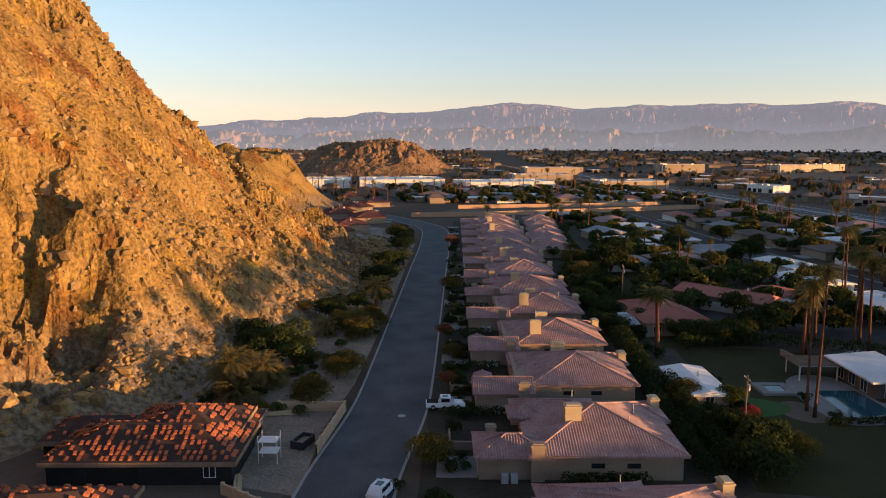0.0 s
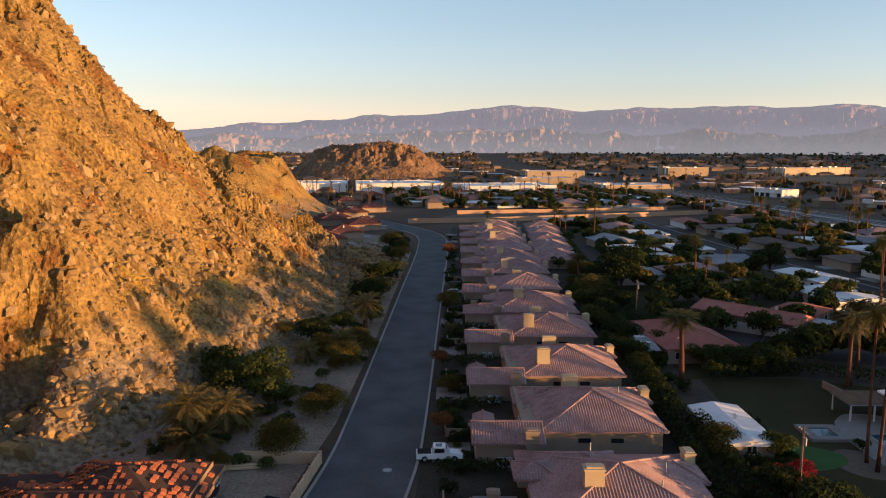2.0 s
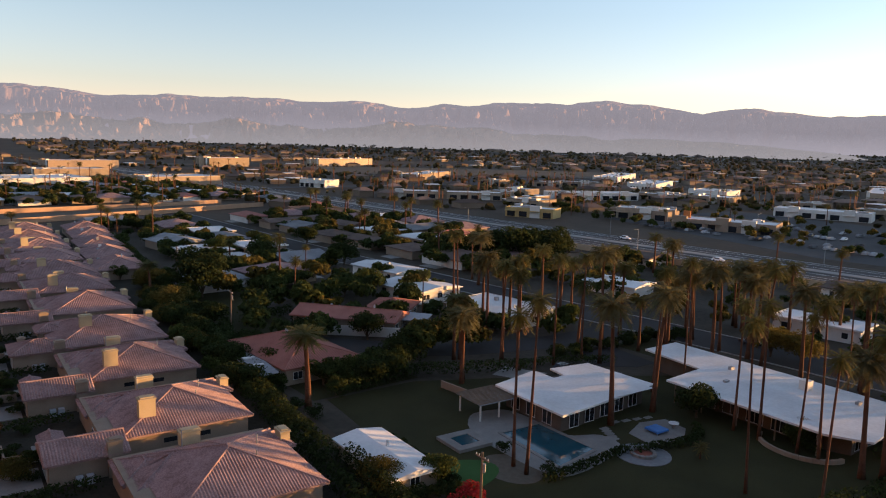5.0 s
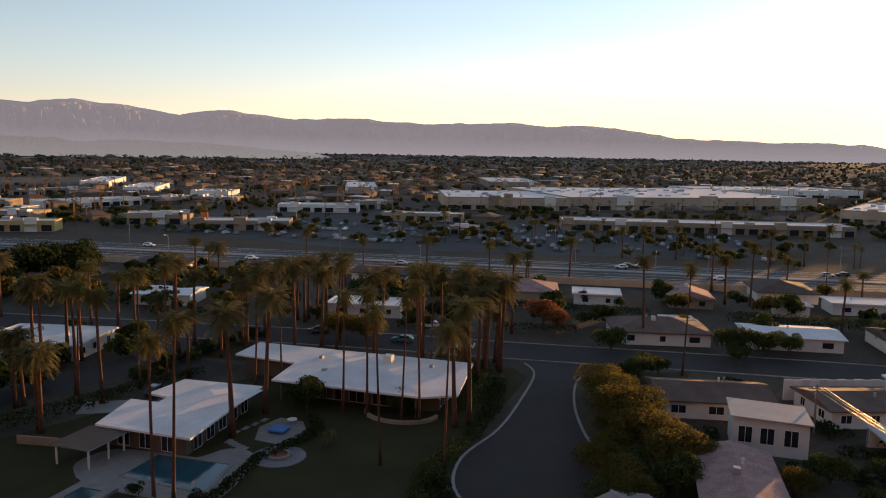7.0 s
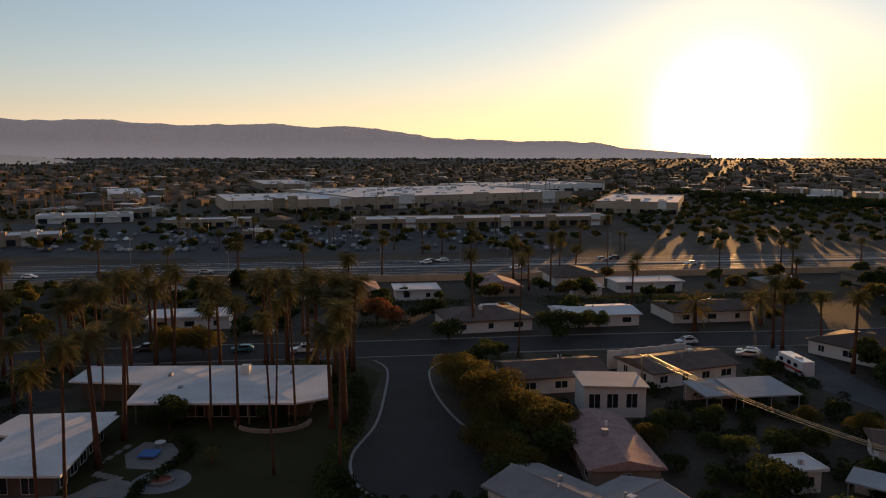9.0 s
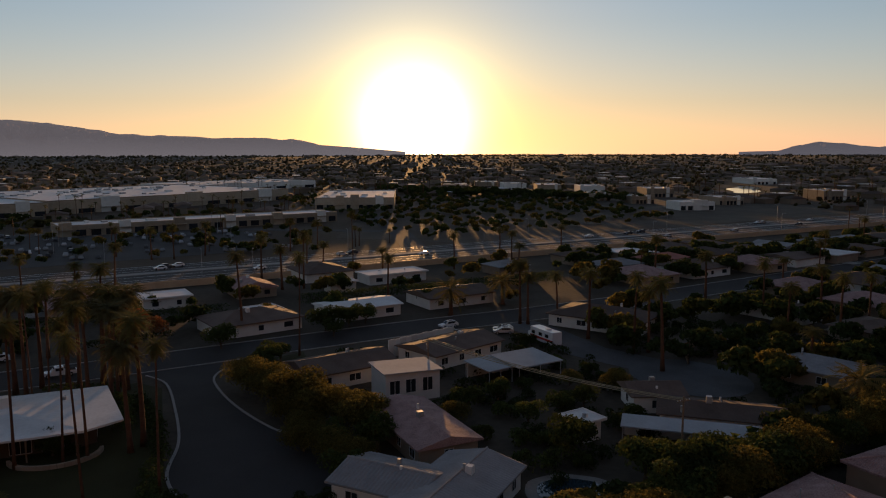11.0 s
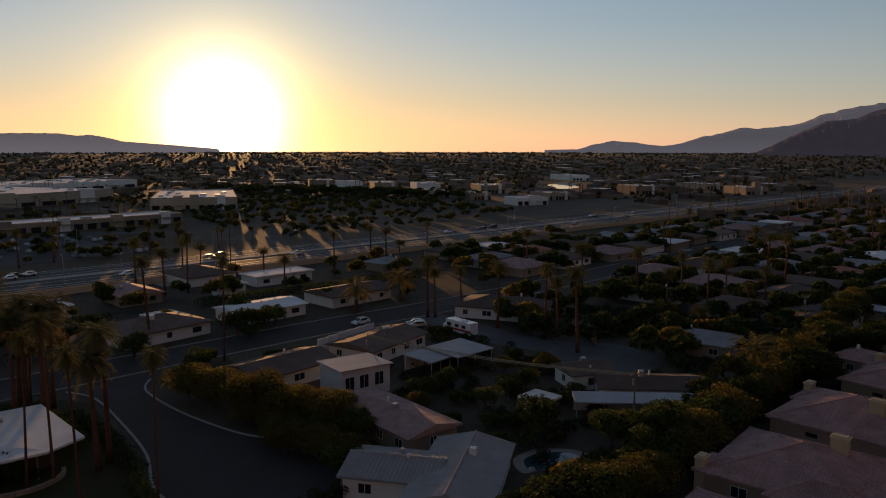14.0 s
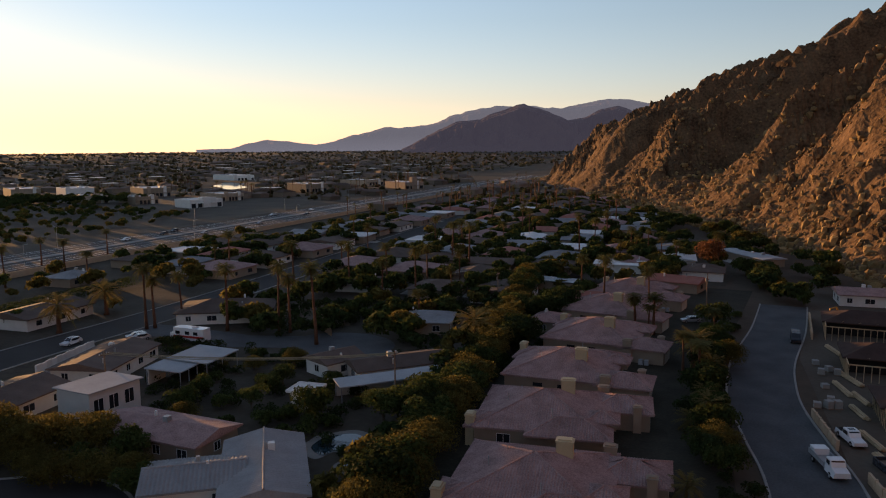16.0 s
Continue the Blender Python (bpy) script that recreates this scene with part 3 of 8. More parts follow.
def build_far_hill():
    u, v = np.meshgrid(np.linspace(-1, 1, 170), np.linspace(-1, 1, 130))
    x, y = -100 + 110 * u, 960 + 110 * v
    r = np.sqrt(u * u + v * v)
    z = 58 * np.clip(1 - r ** 1.5, -0.05, 1) * (0.75 + 0.12 * fractal(x / 40, y / 40, 3, 5)) + 5 * fractal(x / 14, y / 14, 3, 71, True) * np.clip(1 - r, 0, 1) * 2
    z = np.minimum(z, 38 + 4 * fractal(x / 30, y / 30, 3, 9)) + np.clip(1 - r, 0, 0.5) * (5 * blocks(x / 16, y / 9, 75) + 3 * blocks(x / 7, y / 5, 76))
    o = grid_mesh("rock_outcrop", x, y, z - 1, OUTCROP, smooth=False)
    tagged(o, "low bare rock outcrop rising from the valley floor", "hill", kind="structure")


build_far_hill()


def mountain_range(name, label, near, deep, crest, material, seed, step=0.12, jag=0.10, relief=1.35, away=((0, 1), (1, 1)), fine=1.0):
    """A far range: crest gives (bearing, degrees above eye level) at a few summits and saddles."""
    b = np.arange(crest[0][0], crest[-1][0] + step, step)
    e = np.interp(b, [c[0] for c in crest], [c[1] for c in crest])
    e = e + jag * fractal(b / 3.1, b * 0 + seed, 5, seed) * np.clip(e, 0, 1)
    s = np.linspace(0, 1, 84)
    stretch = np.interp(b, [bearing for bearing, _ in away], [k for _, k in away])[None, :]
    bb, ss = np.meshgrid(np.radians(b), s)
    r = (near + deep * ss) * stretch
    top = 40 + (near + deep) * stretch * np.tan(np.radians(e))[None, :]
    spur = 1.5 * fractal(bb * 57.3 / 3.6 * fine + 1.8 * fractal(bb * 22 * fine, ss * 2 * fine, 2, seed + 3), ss * 3.4 * fine, 4, seed + 9, True)
    rise = np.clip(ss ** 1.15 + relief * (0.2 * spur * np.sin(np.pi * ss) + 0.075 * fractal(bb * 57.3 / 0.9 + fractal(bb * 40, ss * 4, 2, seed + 5), ss * 15, 4, seed + 19, True) * np.sin(np.pi * ss)), 0, None)
    base = ground_height(near * stretch) - 4
    z = base + (top - base) * rise
    z = np.minimum(z, 40 + (top - 40) * r / ((near + deep) * stretch) * (0.86 + 0.14 * ss ** 2))
    z[-1] = np.maximum(top[0], base)
    o = grid_mesh(name, r * np.sin(bb), 60 + r * np.cos(bb), z, material)
    return tagged(o, label, "mountains", kind="structure")


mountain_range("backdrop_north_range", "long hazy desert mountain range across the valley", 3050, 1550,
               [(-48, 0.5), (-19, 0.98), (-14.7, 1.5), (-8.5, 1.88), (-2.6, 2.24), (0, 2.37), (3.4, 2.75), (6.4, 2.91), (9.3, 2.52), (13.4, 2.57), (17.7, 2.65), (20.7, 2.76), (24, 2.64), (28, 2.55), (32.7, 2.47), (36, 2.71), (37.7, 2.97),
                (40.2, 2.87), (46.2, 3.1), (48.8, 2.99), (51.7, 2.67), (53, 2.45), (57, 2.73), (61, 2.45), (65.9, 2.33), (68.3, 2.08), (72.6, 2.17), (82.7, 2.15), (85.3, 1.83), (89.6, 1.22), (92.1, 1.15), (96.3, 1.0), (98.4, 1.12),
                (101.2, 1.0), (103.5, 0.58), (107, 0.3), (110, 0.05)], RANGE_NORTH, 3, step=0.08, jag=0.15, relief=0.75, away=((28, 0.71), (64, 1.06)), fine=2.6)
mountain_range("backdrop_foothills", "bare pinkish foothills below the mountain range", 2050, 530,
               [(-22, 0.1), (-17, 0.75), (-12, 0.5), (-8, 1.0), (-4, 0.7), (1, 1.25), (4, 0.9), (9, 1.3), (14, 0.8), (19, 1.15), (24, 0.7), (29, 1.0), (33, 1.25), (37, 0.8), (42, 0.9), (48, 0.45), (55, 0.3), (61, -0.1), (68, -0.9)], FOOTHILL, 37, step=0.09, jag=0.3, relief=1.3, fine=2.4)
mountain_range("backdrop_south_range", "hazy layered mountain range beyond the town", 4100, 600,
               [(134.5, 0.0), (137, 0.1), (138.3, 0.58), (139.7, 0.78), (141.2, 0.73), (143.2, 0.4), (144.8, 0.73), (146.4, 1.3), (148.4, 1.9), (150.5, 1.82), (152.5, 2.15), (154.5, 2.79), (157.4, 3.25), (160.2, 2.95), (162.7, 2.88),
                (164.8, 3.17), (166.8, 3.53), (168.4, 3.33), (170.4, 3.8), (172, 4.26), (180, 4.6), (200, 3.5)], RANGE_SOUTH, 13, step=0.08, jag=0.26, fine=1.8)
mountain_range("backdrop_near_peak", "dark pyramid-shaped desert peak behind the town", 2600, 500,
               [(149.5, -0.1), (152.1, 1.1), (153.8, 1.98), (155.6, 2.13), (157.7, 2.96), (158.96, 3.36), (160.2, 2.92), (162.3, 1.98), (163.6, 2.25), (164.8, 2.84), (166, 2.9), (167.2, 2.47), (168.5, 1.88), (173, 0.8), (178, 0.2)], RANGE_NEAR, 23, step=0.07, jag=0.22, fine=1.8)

STREET = smooth_line([(3.2, -92), (3.0, -76), (3.1, -60), (4.3, -36), (3.6, -20), (2.0, -8), (-1.5, 6), (-5.8, 23), (-10.0, 56), (-10.8, 80), (-8.2, 105), (-7.5, 122), (-6.9, 167), (-6.3, 215), (-5.4, 295), (-8, 340), (-22, 372), (-46, 412)], 5)
CROSS = smooth_line([(92, 420), (108, 260), (129, 130), (134, 85), (141.5, 26), (146, -30), (160, -120), (190, -300)], 5)
HIGHWAY = [(100, 1300), (170, 720), (232, 224), (260, 2), (330, -560), (420, -1300)]


def road(name, line, width, material, label, z=0.05):
    o = slab_strip(line, width, -0.3, z).ob(name, material)
    return tagged(o, label, "road", kind="structure")


def kerb(line, d, width=0.34, top=0.17):
    o = slab_strip(offset_line(line, d), width, -0.2, top).ob("kerb", CONCRETE)
    return tagged(o, "pale concrete kerb along the asphalt", "kerb", kind="structure")


road("road_street", STREET, 10.8, ASPHALT, "smooth dark asphalt residential street")
kerb(STREET, 5.6)
kerb(STREET, -5.6)
road("road_side", smooth_line([(52, 176), (64, 164), (76, 155), (96, 150), (112, 150), (127, 151.5)], 5), 8.0, ASPHALT_DARK, "dark asphalt side street beside the estate", 0.041)
road("road_cross", CROSS, 12.6, ASPHALT_DARK, "wide dark asphalt cross street")
kerb(CROSS, 6.5)
kerb(CROSS, -6.5)
close_edge = smooth_line([(125.5, 80.5), (119, 77.4), (104, 76.8), (90, 77.2), (78, 79.4), (68, 77), (63, 70), (65, 61), (74, 57), (83, 59), (90, 63.6), (104, 67.6), (118, 69), (124.5, 66.5)], 6)
close_road = G().prism([(129, 81.5)] + close_edge + [(129, 65.5)], -0.3, 0.056).ob("road_close", ASPHALT_DARK)
tagged(close_road, "dark asphalt cul-de-sac with a round turning head", "road", kind="structure")
kerb(close_edge, 0.2, 0.4)
road("road_highway", HIGHWAY, 36, ASPHALT_FAR, "wide grey multi-lane highway", 0.07)
for side in (-16.6, -12.8, -6.6, 6.6, 12.8, 16.6):
    tagged(slab_strip(offset_line(HIGHWAY, side), 0.28, 0.05, 0.078).ob("road_marking", FRAME), "thin white lane line on the highway", "road marking", kind="structure")
tagged(slab_strip(HIGHWAY, 4.5, -0.2, 0.22).ob("kerb_median", CONCRETE), "pale raised median of the highway", "kerb", kind="structure")
tagged(slab_strip(offset_line(HIGHWAY, -25), 10, -0.3, 0.06).ob("pavement_highway", SCRUB), "sandy verge beside the highway", "pavement", kind="structure")


def patch(name, outline, material, label, category, z=0.03):
    return tagged(G().prism(outline, -0.25, z).ob(name, material), label, category, kind="structure")


patch("ground_shoulder", [(-60, 120), (-48, 90), (-16, 80), (-16.5, 100), (-14.6, 120), (-13.6, 170), (-13, 290), (-20, 330), (-40, 350), (-60, 300)], RUBBLE, "pale rocky rubble between the street and the hill", "ground")
patch("ground_suburb", [(50, 372), (48, 260), (40, 160), (38, 84), (46, 40), (56, -20), (58, -110), (20, -115), (20, -190), (120, -370), (290, -370), (246, -60), (222, 130), (205, 300), (190, 372)], YARD, "dusty planted lots between the bungalows", "ground", 0.012)
patch("ground_site", [(-75, -120), (-2, -125), (-2, -40), (-11, 24), (-17, 66), (-19, 108), (-70, 108), (-75, 0)], DIRT, "bare graded soil of a building site", "ground", 0.024)
patch("ground_lot_row", [(-3, 60), (33, 60), (46, 40), (58, -20), (58, -110), (12, -110), (12, -40), (3.5, 24), (-3, 60), (-2, 110), (0, 200), (2, 372), (52, 372), (47, 260), (38, 160), (36, 82)], MULCH, "dark planted yards round the row houses", "ground", 0.02)
patch("ground_estate_lawn", [(44, 141), (42, 104), (36, 82), (60, 78), (78, 79.5), (117, 78), (122, 82), (118, 96), (110, 118), (80, 134), (60, 142)], LAWN, "dark clipped estate lawn with trees", "lawn", 0.035)
patch("ground_corner_lawn", [(104, 62), (122, 66), (127, 62), (131, 50), (110, 52)], LAWN, "dark corner lawn beside the close", "lawn", 0.034)
patch("ground_scrub_lot", [(283, -60), (330, -10), (470, -70), (640, -230), (560, -330), (345, -420)], SCRUB, "vacant sandy lot dotted with desert scrub", "ground", 0.03)
patch("ground_parking", [(300, 20), (268, 190), (300, 330), (420, 330), (400, 60), (372, 20)], ASPHALT_FAR, "grey asphalt shopping-centre car park", "road", 0.03)
patch("driveway_estate", [(92.5, 134), (100, 128.9), (105, 129.2), (106, 141), (98.5, 141.5)], ASPHALT_DARK, "dark asphalt forecourt of the long house", "driveway", 0.05)
patch("pavement_estate", [(78.9, 141), (74, 138.5), (77, 133), (82.9, 134.3)], CONCRETE, "pale concrete parking slab behind the pool house", "paving", 0.06)
patch("ground_street_lawn", [(107.3, 142.5), (108, 131), (119, 132), (119.5, 140.7)], LAWN, "small dark lawn between the street and the forecourt", "lawn", 0.045)

patch("ground_back_lawn", [(42, 176), (58, 182), (60, 232), (46, 236)], LAWN, "dark back-garden lawn behind the row", "lawn", 0.04)
patch("ground_side_lawn", [(42, 141.5), (62, 143.5), (60, 149), (53, 150), (52, 172), (40, 172)], LAWN, "dark garden lawn round a tile-roofed house", "lawn", 0.042)


# ---- houses ----
def hip_faces(x0, y0, x1, y1, ze, pitch, gable=False):
    """The slopes of a hipped or gabled roof, each with its eave first; ridge ends last."""
    w, l = x1 - x0, y1 - y0
    if w >= l:
        h = l / 2 * pitch
        k = 0 if gable else l / 2
        p, q = (x0 + k, (y0 + y1) / 2, ze + h), (x1 - k, (y0 + y1) / 2, ze + h)
        faces = [[(x0, y0, ze), (x1, y0, ze), q, p], [(x1, y1, ze), (x0, y1, ze), p, q], [(x1, y0, ze), (x1, y1, ze), q], [(x0, y1, ze), (x0, y0, ze), p]]
    else:
        h = w / 2 * pitch
        k = 0 if gable else w / 2
        p, q = ((x0 + x1) / 2, y0 + k, ze + h), ((x0 + x1) / 2, y1 - k, ze + h)
        faces = [[(x1, y0, ze), (x1, y1, ze), q, p], [(x0, y1, ze), (x0, y0, ze), p, q], [(x0, y0, ze), (x1, y0, ze), p], [(x1, y1, ze), (x0, y1, ze), q]]
    return faces, p, q


def hip_roof(parent, x0, y0, x1, y1, ze, pitch, material, gable=False, ribs=0.0, caps=True, thick=0.22):
    faces, p, q = hip_faces(x0, y0, x1, y1, ze, pitch, gable)
    g = G()
    for i, f in enumerate(faces):
        if ribs and not (gable and i > 1):
            g.ribs(f, ribs)
        else:
            g.add(f, [tuple(range(len(f)))])
    g.add([(x0, y0, ze), (x1, y0, ze), (x1, y1, ze), (x0, y1, ze), (x0, y0, ze - thick), (x1, y0, ze - thick), (x1, y1, ze - thick), (x0, y1, ze - thick)],
          [(0, 4, 5, 1), (1, 5, 6, 2), (2, 6, 7, 3), (3, 7, 4, 0), (4, 7, 6, 5)])
    roof = g.ob("roof", material, parent)
    if caps:
        lines = [(p, q)]
        if not gable:
            ends = sorted([(x0, y0, ze), (x1, y0, ze), (x1, y1, ze), (x0, y1, ze)], key=lambda c: (Vector(c) - Vector(p)).length)
            for c in ends[:2]:
                lines.append((c, p))
            for c in ends[2:]:
                lines.append((c, q))
        ridge = G()
        for a, b in lines:
            if (Vector(a) - Vector(b)).length > 0.3:
                a, b = Vector(a) + Vector((0, 0, 0.03)), Vector(b) + Vector((0, 0, 0.03))
                ridge.tube([a, b], [0.15, 0.15], 6)
        ridge.ob("ridge_cap", material, roof)
    return roof


def window(parent, x, y, z, w, h, side, framed=True):
    """A window on a wall; side is the axis that it faces: x, X, y or Y (capital: the positive way)."""
    s = 1 if side.isupper() else -1
    pane, fr = G(), G()
    t = 0.07
    if side in "yY":
        pane.box(x - w / 2, min(y, y + 0.03 * s), z, x + w / 2, max(y, y + 0.03 * s), z + h)
        for a, b, c, d in ((-w / 2 - t, -t, w / 2 + t, 0), (-w / 2 - t, h, w / 2 + t, h + t), (-w / 2 - t, 0, -w / 2, h), (w / 2, 0, w / 2 + t, h), (-t / 2, 0, t / 2, h)):
            fr.box(x + a, min(y, y + 0.06 * s), z + b, x + c, max(y, y + 0.06 * s), z + d)
    else:
        pane.box(min(x, x + 0.03 * s), y - w / 2, z, max(x, x + 0.03 * s), y + w / 2, z + h)
        for a, b, c, d in ((-w / 2 - t, -t, w / 2 + t, 0), (-w / 2 - t, h, w / 2 + t, h + t), (-w / 2 - t, 0, -w / 2, h), (w / 2, 0, w / 2 + t, h), (-t / 2, 0, t / 2, h)):
            fr.box(min(x, x + 0.06 * s), y + a, z + b, max(x, x + 0.06 * s), y + c, z + d)
    win = pane.ob("window", GLASS, parent)
    if framed:
        fr.ob("frame", FRAME, win)


def chimney(parent, x, y, z0, z1, w, d, material, cap=True):
    c = G().box(x - w / 2, y - d / 2, z0, x + w / 2, y + d / 2, z1 - 0.25).ob("chimney", material, parent)
    if cap:
        G().box(x - w / 2 - 0.1, y - d / 2 - 0.1, z1 - 0.25, x + w / 2 + 0.1, y + d / 2 + 0.1, z1 - 0.05).box(x - w / 2 + 0.15, y - d / 2 + 0.15, z1 - 0.05, x + w / 2 - 0.15, y + d / 2 - 0.15, z1 + 0.12).ob("cap", material, c)


def row_house(m, label, mirror=False, tall=True, low_wing=False, stack=True):
    """A tile-roofed house of the row: main hipped block, entry hip and garage wing on the street side. Its corner is (0, 0).
    With low_wing the garage is gabled and the main block stands further back from the side lane."""
    h = thing("row_house", label, "house", "row of tile-roofed houses", m)
    k = (lambda y: 20.5 - y) if mirror else (lambda y: y)
    back = 3.2 if low_wing else 0.0

    def span(a, b):
        return sorted((k(a), k(b)))

    def hip(x0, a, x1, b, z, pitch, gable=False):
        y0, y1 = span(a, b)
        return hip_roof(h, x0, y0, x1, y1, z, pitch, ROOF_PINK, gable, ribs=0.34)

    y0, y1 = span(0.5 + back, 18.2 + back)
    G().box(6.8, y0, 0, 24.6, y1, 3.1).ob("wall", STUCCO, h)
    gy0, gy1 = span(0.6, 7.4)
    G().box(0.6, gy0, 0, 6.8, gy1, 2.8).ob("garage_wall", STUCCO, h)
    hip(6.3 + 0.75 * back, back, 25.2, 18.6 + 0.6 * back, 3.15, 0.33)
    if low_wing:
        hip(0.0, 0.0, 9.2, 8.0, 2.85, 0.34, True)
        g = G()
        g.add([(0.6, k(0.6), 2.8), (0.6, k(7.4), 2.8), (0.6, k(4.0), 2.8 + 3.4 * 0.34)], [(0, 1, 2), (2, 1, 0)])
        g.ob("gable_wall", STUCCO, h)
        hip(0.4, 7.6, 3.4, 11.4, 2.45, 0.34, True)
        hip(7.4, 11.6, 16.5, 20.6, 2.98, 0.3)
        hip(6.4, 14.2, 12.6, 21.6, 2.7, 0.34)
        chimney(h, 15.4, k(21.2), 0.0, 4.9, 2.3, 1.3, CHIMNEY)
    else:
        hip(5.6, 11.6, 17.5, 19.9, 2.98, 0.36)
        hip(4.8, 10.6, 9.8, 15.2, 3.75, 0.42)
        wy0, wy1 = span(11.1, 14.7)
        G().box(5.3, wy0, 2.6, 9.3, wy1, 3.6).ob("entry_wall", STUCCO, h)
        hip(0.0, 0.0, 9.5, 8.0, 2.85, 0.36)
        chimney(h, 2.4, k(7.6), 0.0, 4.0, 1.2, 1.0, STUCCO)
    hip(17.5, 11.5 + back, 26.3, 18.0 + 0.7 * back, 2.9, 0.36)
    if stack:
        chimney(h, 12.5, k(6.9 if low_wing else 6.6), 3.0, 6.7 if low_wing else 7.1 if tall else 6.3, 2.0, 1.3, CHIMNEY)
    chimney(h, 7.5, k(0.6), 0.0, 4.5, 1.6, 1.2, STUCCO)
    chimney(h, 25.4, k(16.8), 0.0, 4.5, 1.2, 1.8, CHIMNEY)
    side = "Y" if mirror else "y"
    for x in (14.6, 18.8):
        window(h, x, k(0.5 + back), 1.5, 1.6, 0.6, side, False)
    window(h, 20.5, k(18.2 + back), 1.0, 1.8, 1.3, "y" if mirror else "Y")
    for y in (4.0, 10.0, 16.0):
        window(h, 24.6, k(y + 0.8 * back), 0.9, 2.0, 1.4, "X")
    window(h, 6.8, k(10.0), 0.3, 1.8, 2.1, "x")
    for y in ((1.7, 4.0), (4.3, 6.6)):
        G().box(0.52, min(k(y[0]), k(y[1])), 0, 0.6, max(k(y[0]), k(y[1])), 2.2).ob("garage_door", GARAGE, h)
    for x, y, t in ((19.5, 6.5, 0.35), (21.0, 10.5, 0.45), (14.0, 16.0, 0.4)):
        G().tube([(x, k(y + back), 3.2), (x, k(y + back), 5.3 + t)], [0.07, 0.07], 6).ob("vent_pipe", STEEL, h)
    for x in (3.2, 4.3):
        y0, y1 = span(-0.5, 0.5)
        G().box(x, y0, 0, x + 0.85, y1, 0.95, 0.04).ob("cooling_unit", ROOF_METAL, h)
    return h


ROW_LABEL = "tan stucco row house with ribbed pink tile roofs and chimneys"
ROW_Y = [84, 106.4, 129.4, 153.8, 177.6, 200.8, 224, 247, 270, 293, 316, 339]
first = row_house(pose(3.8, ROW_Y[0], 0, 0, 0, 0.5), ROW_LABEL)
gabled = row_house(pose(4.3, ROW_Y[1], 0, 0, 0, 0.3), "tan stucco row house with a gabled garage and pink tile roofs", low_wing=True, stack=False)
stacked = row_house(pose(4.2, ROW_Y[2], 0, 0, 0, 0.3), "tan stucco row house with a broad chimney and pink tile roofs", low_wing=True)
for i, kind in enumerate((stacked, first, gabled, stacked, first, gabled, stacked, first, stacked)):
    copy_thing(kind, pose(4.3 + 0.1 * i, ROW_Y[3 + i], 0, 0, 0, 0))
second = row_house(pose(20.5, -20.0, 0, 0, 0, 6), ROW_LABEL, mirror=True)
for x, y, turn in ((5.6, 57.0, 4), (10.6, 26.6, 11), (17.6, 3.6, 13)):
    copy_thing(first, pose(x, y, 0, 0, 0, turn))
for x, y, turn in ((20.5, -44, 0), (24, -69, -5), (24, -93, -4)):
    copy_thing(second, pose(x, y, 0, 0, 0, turn))


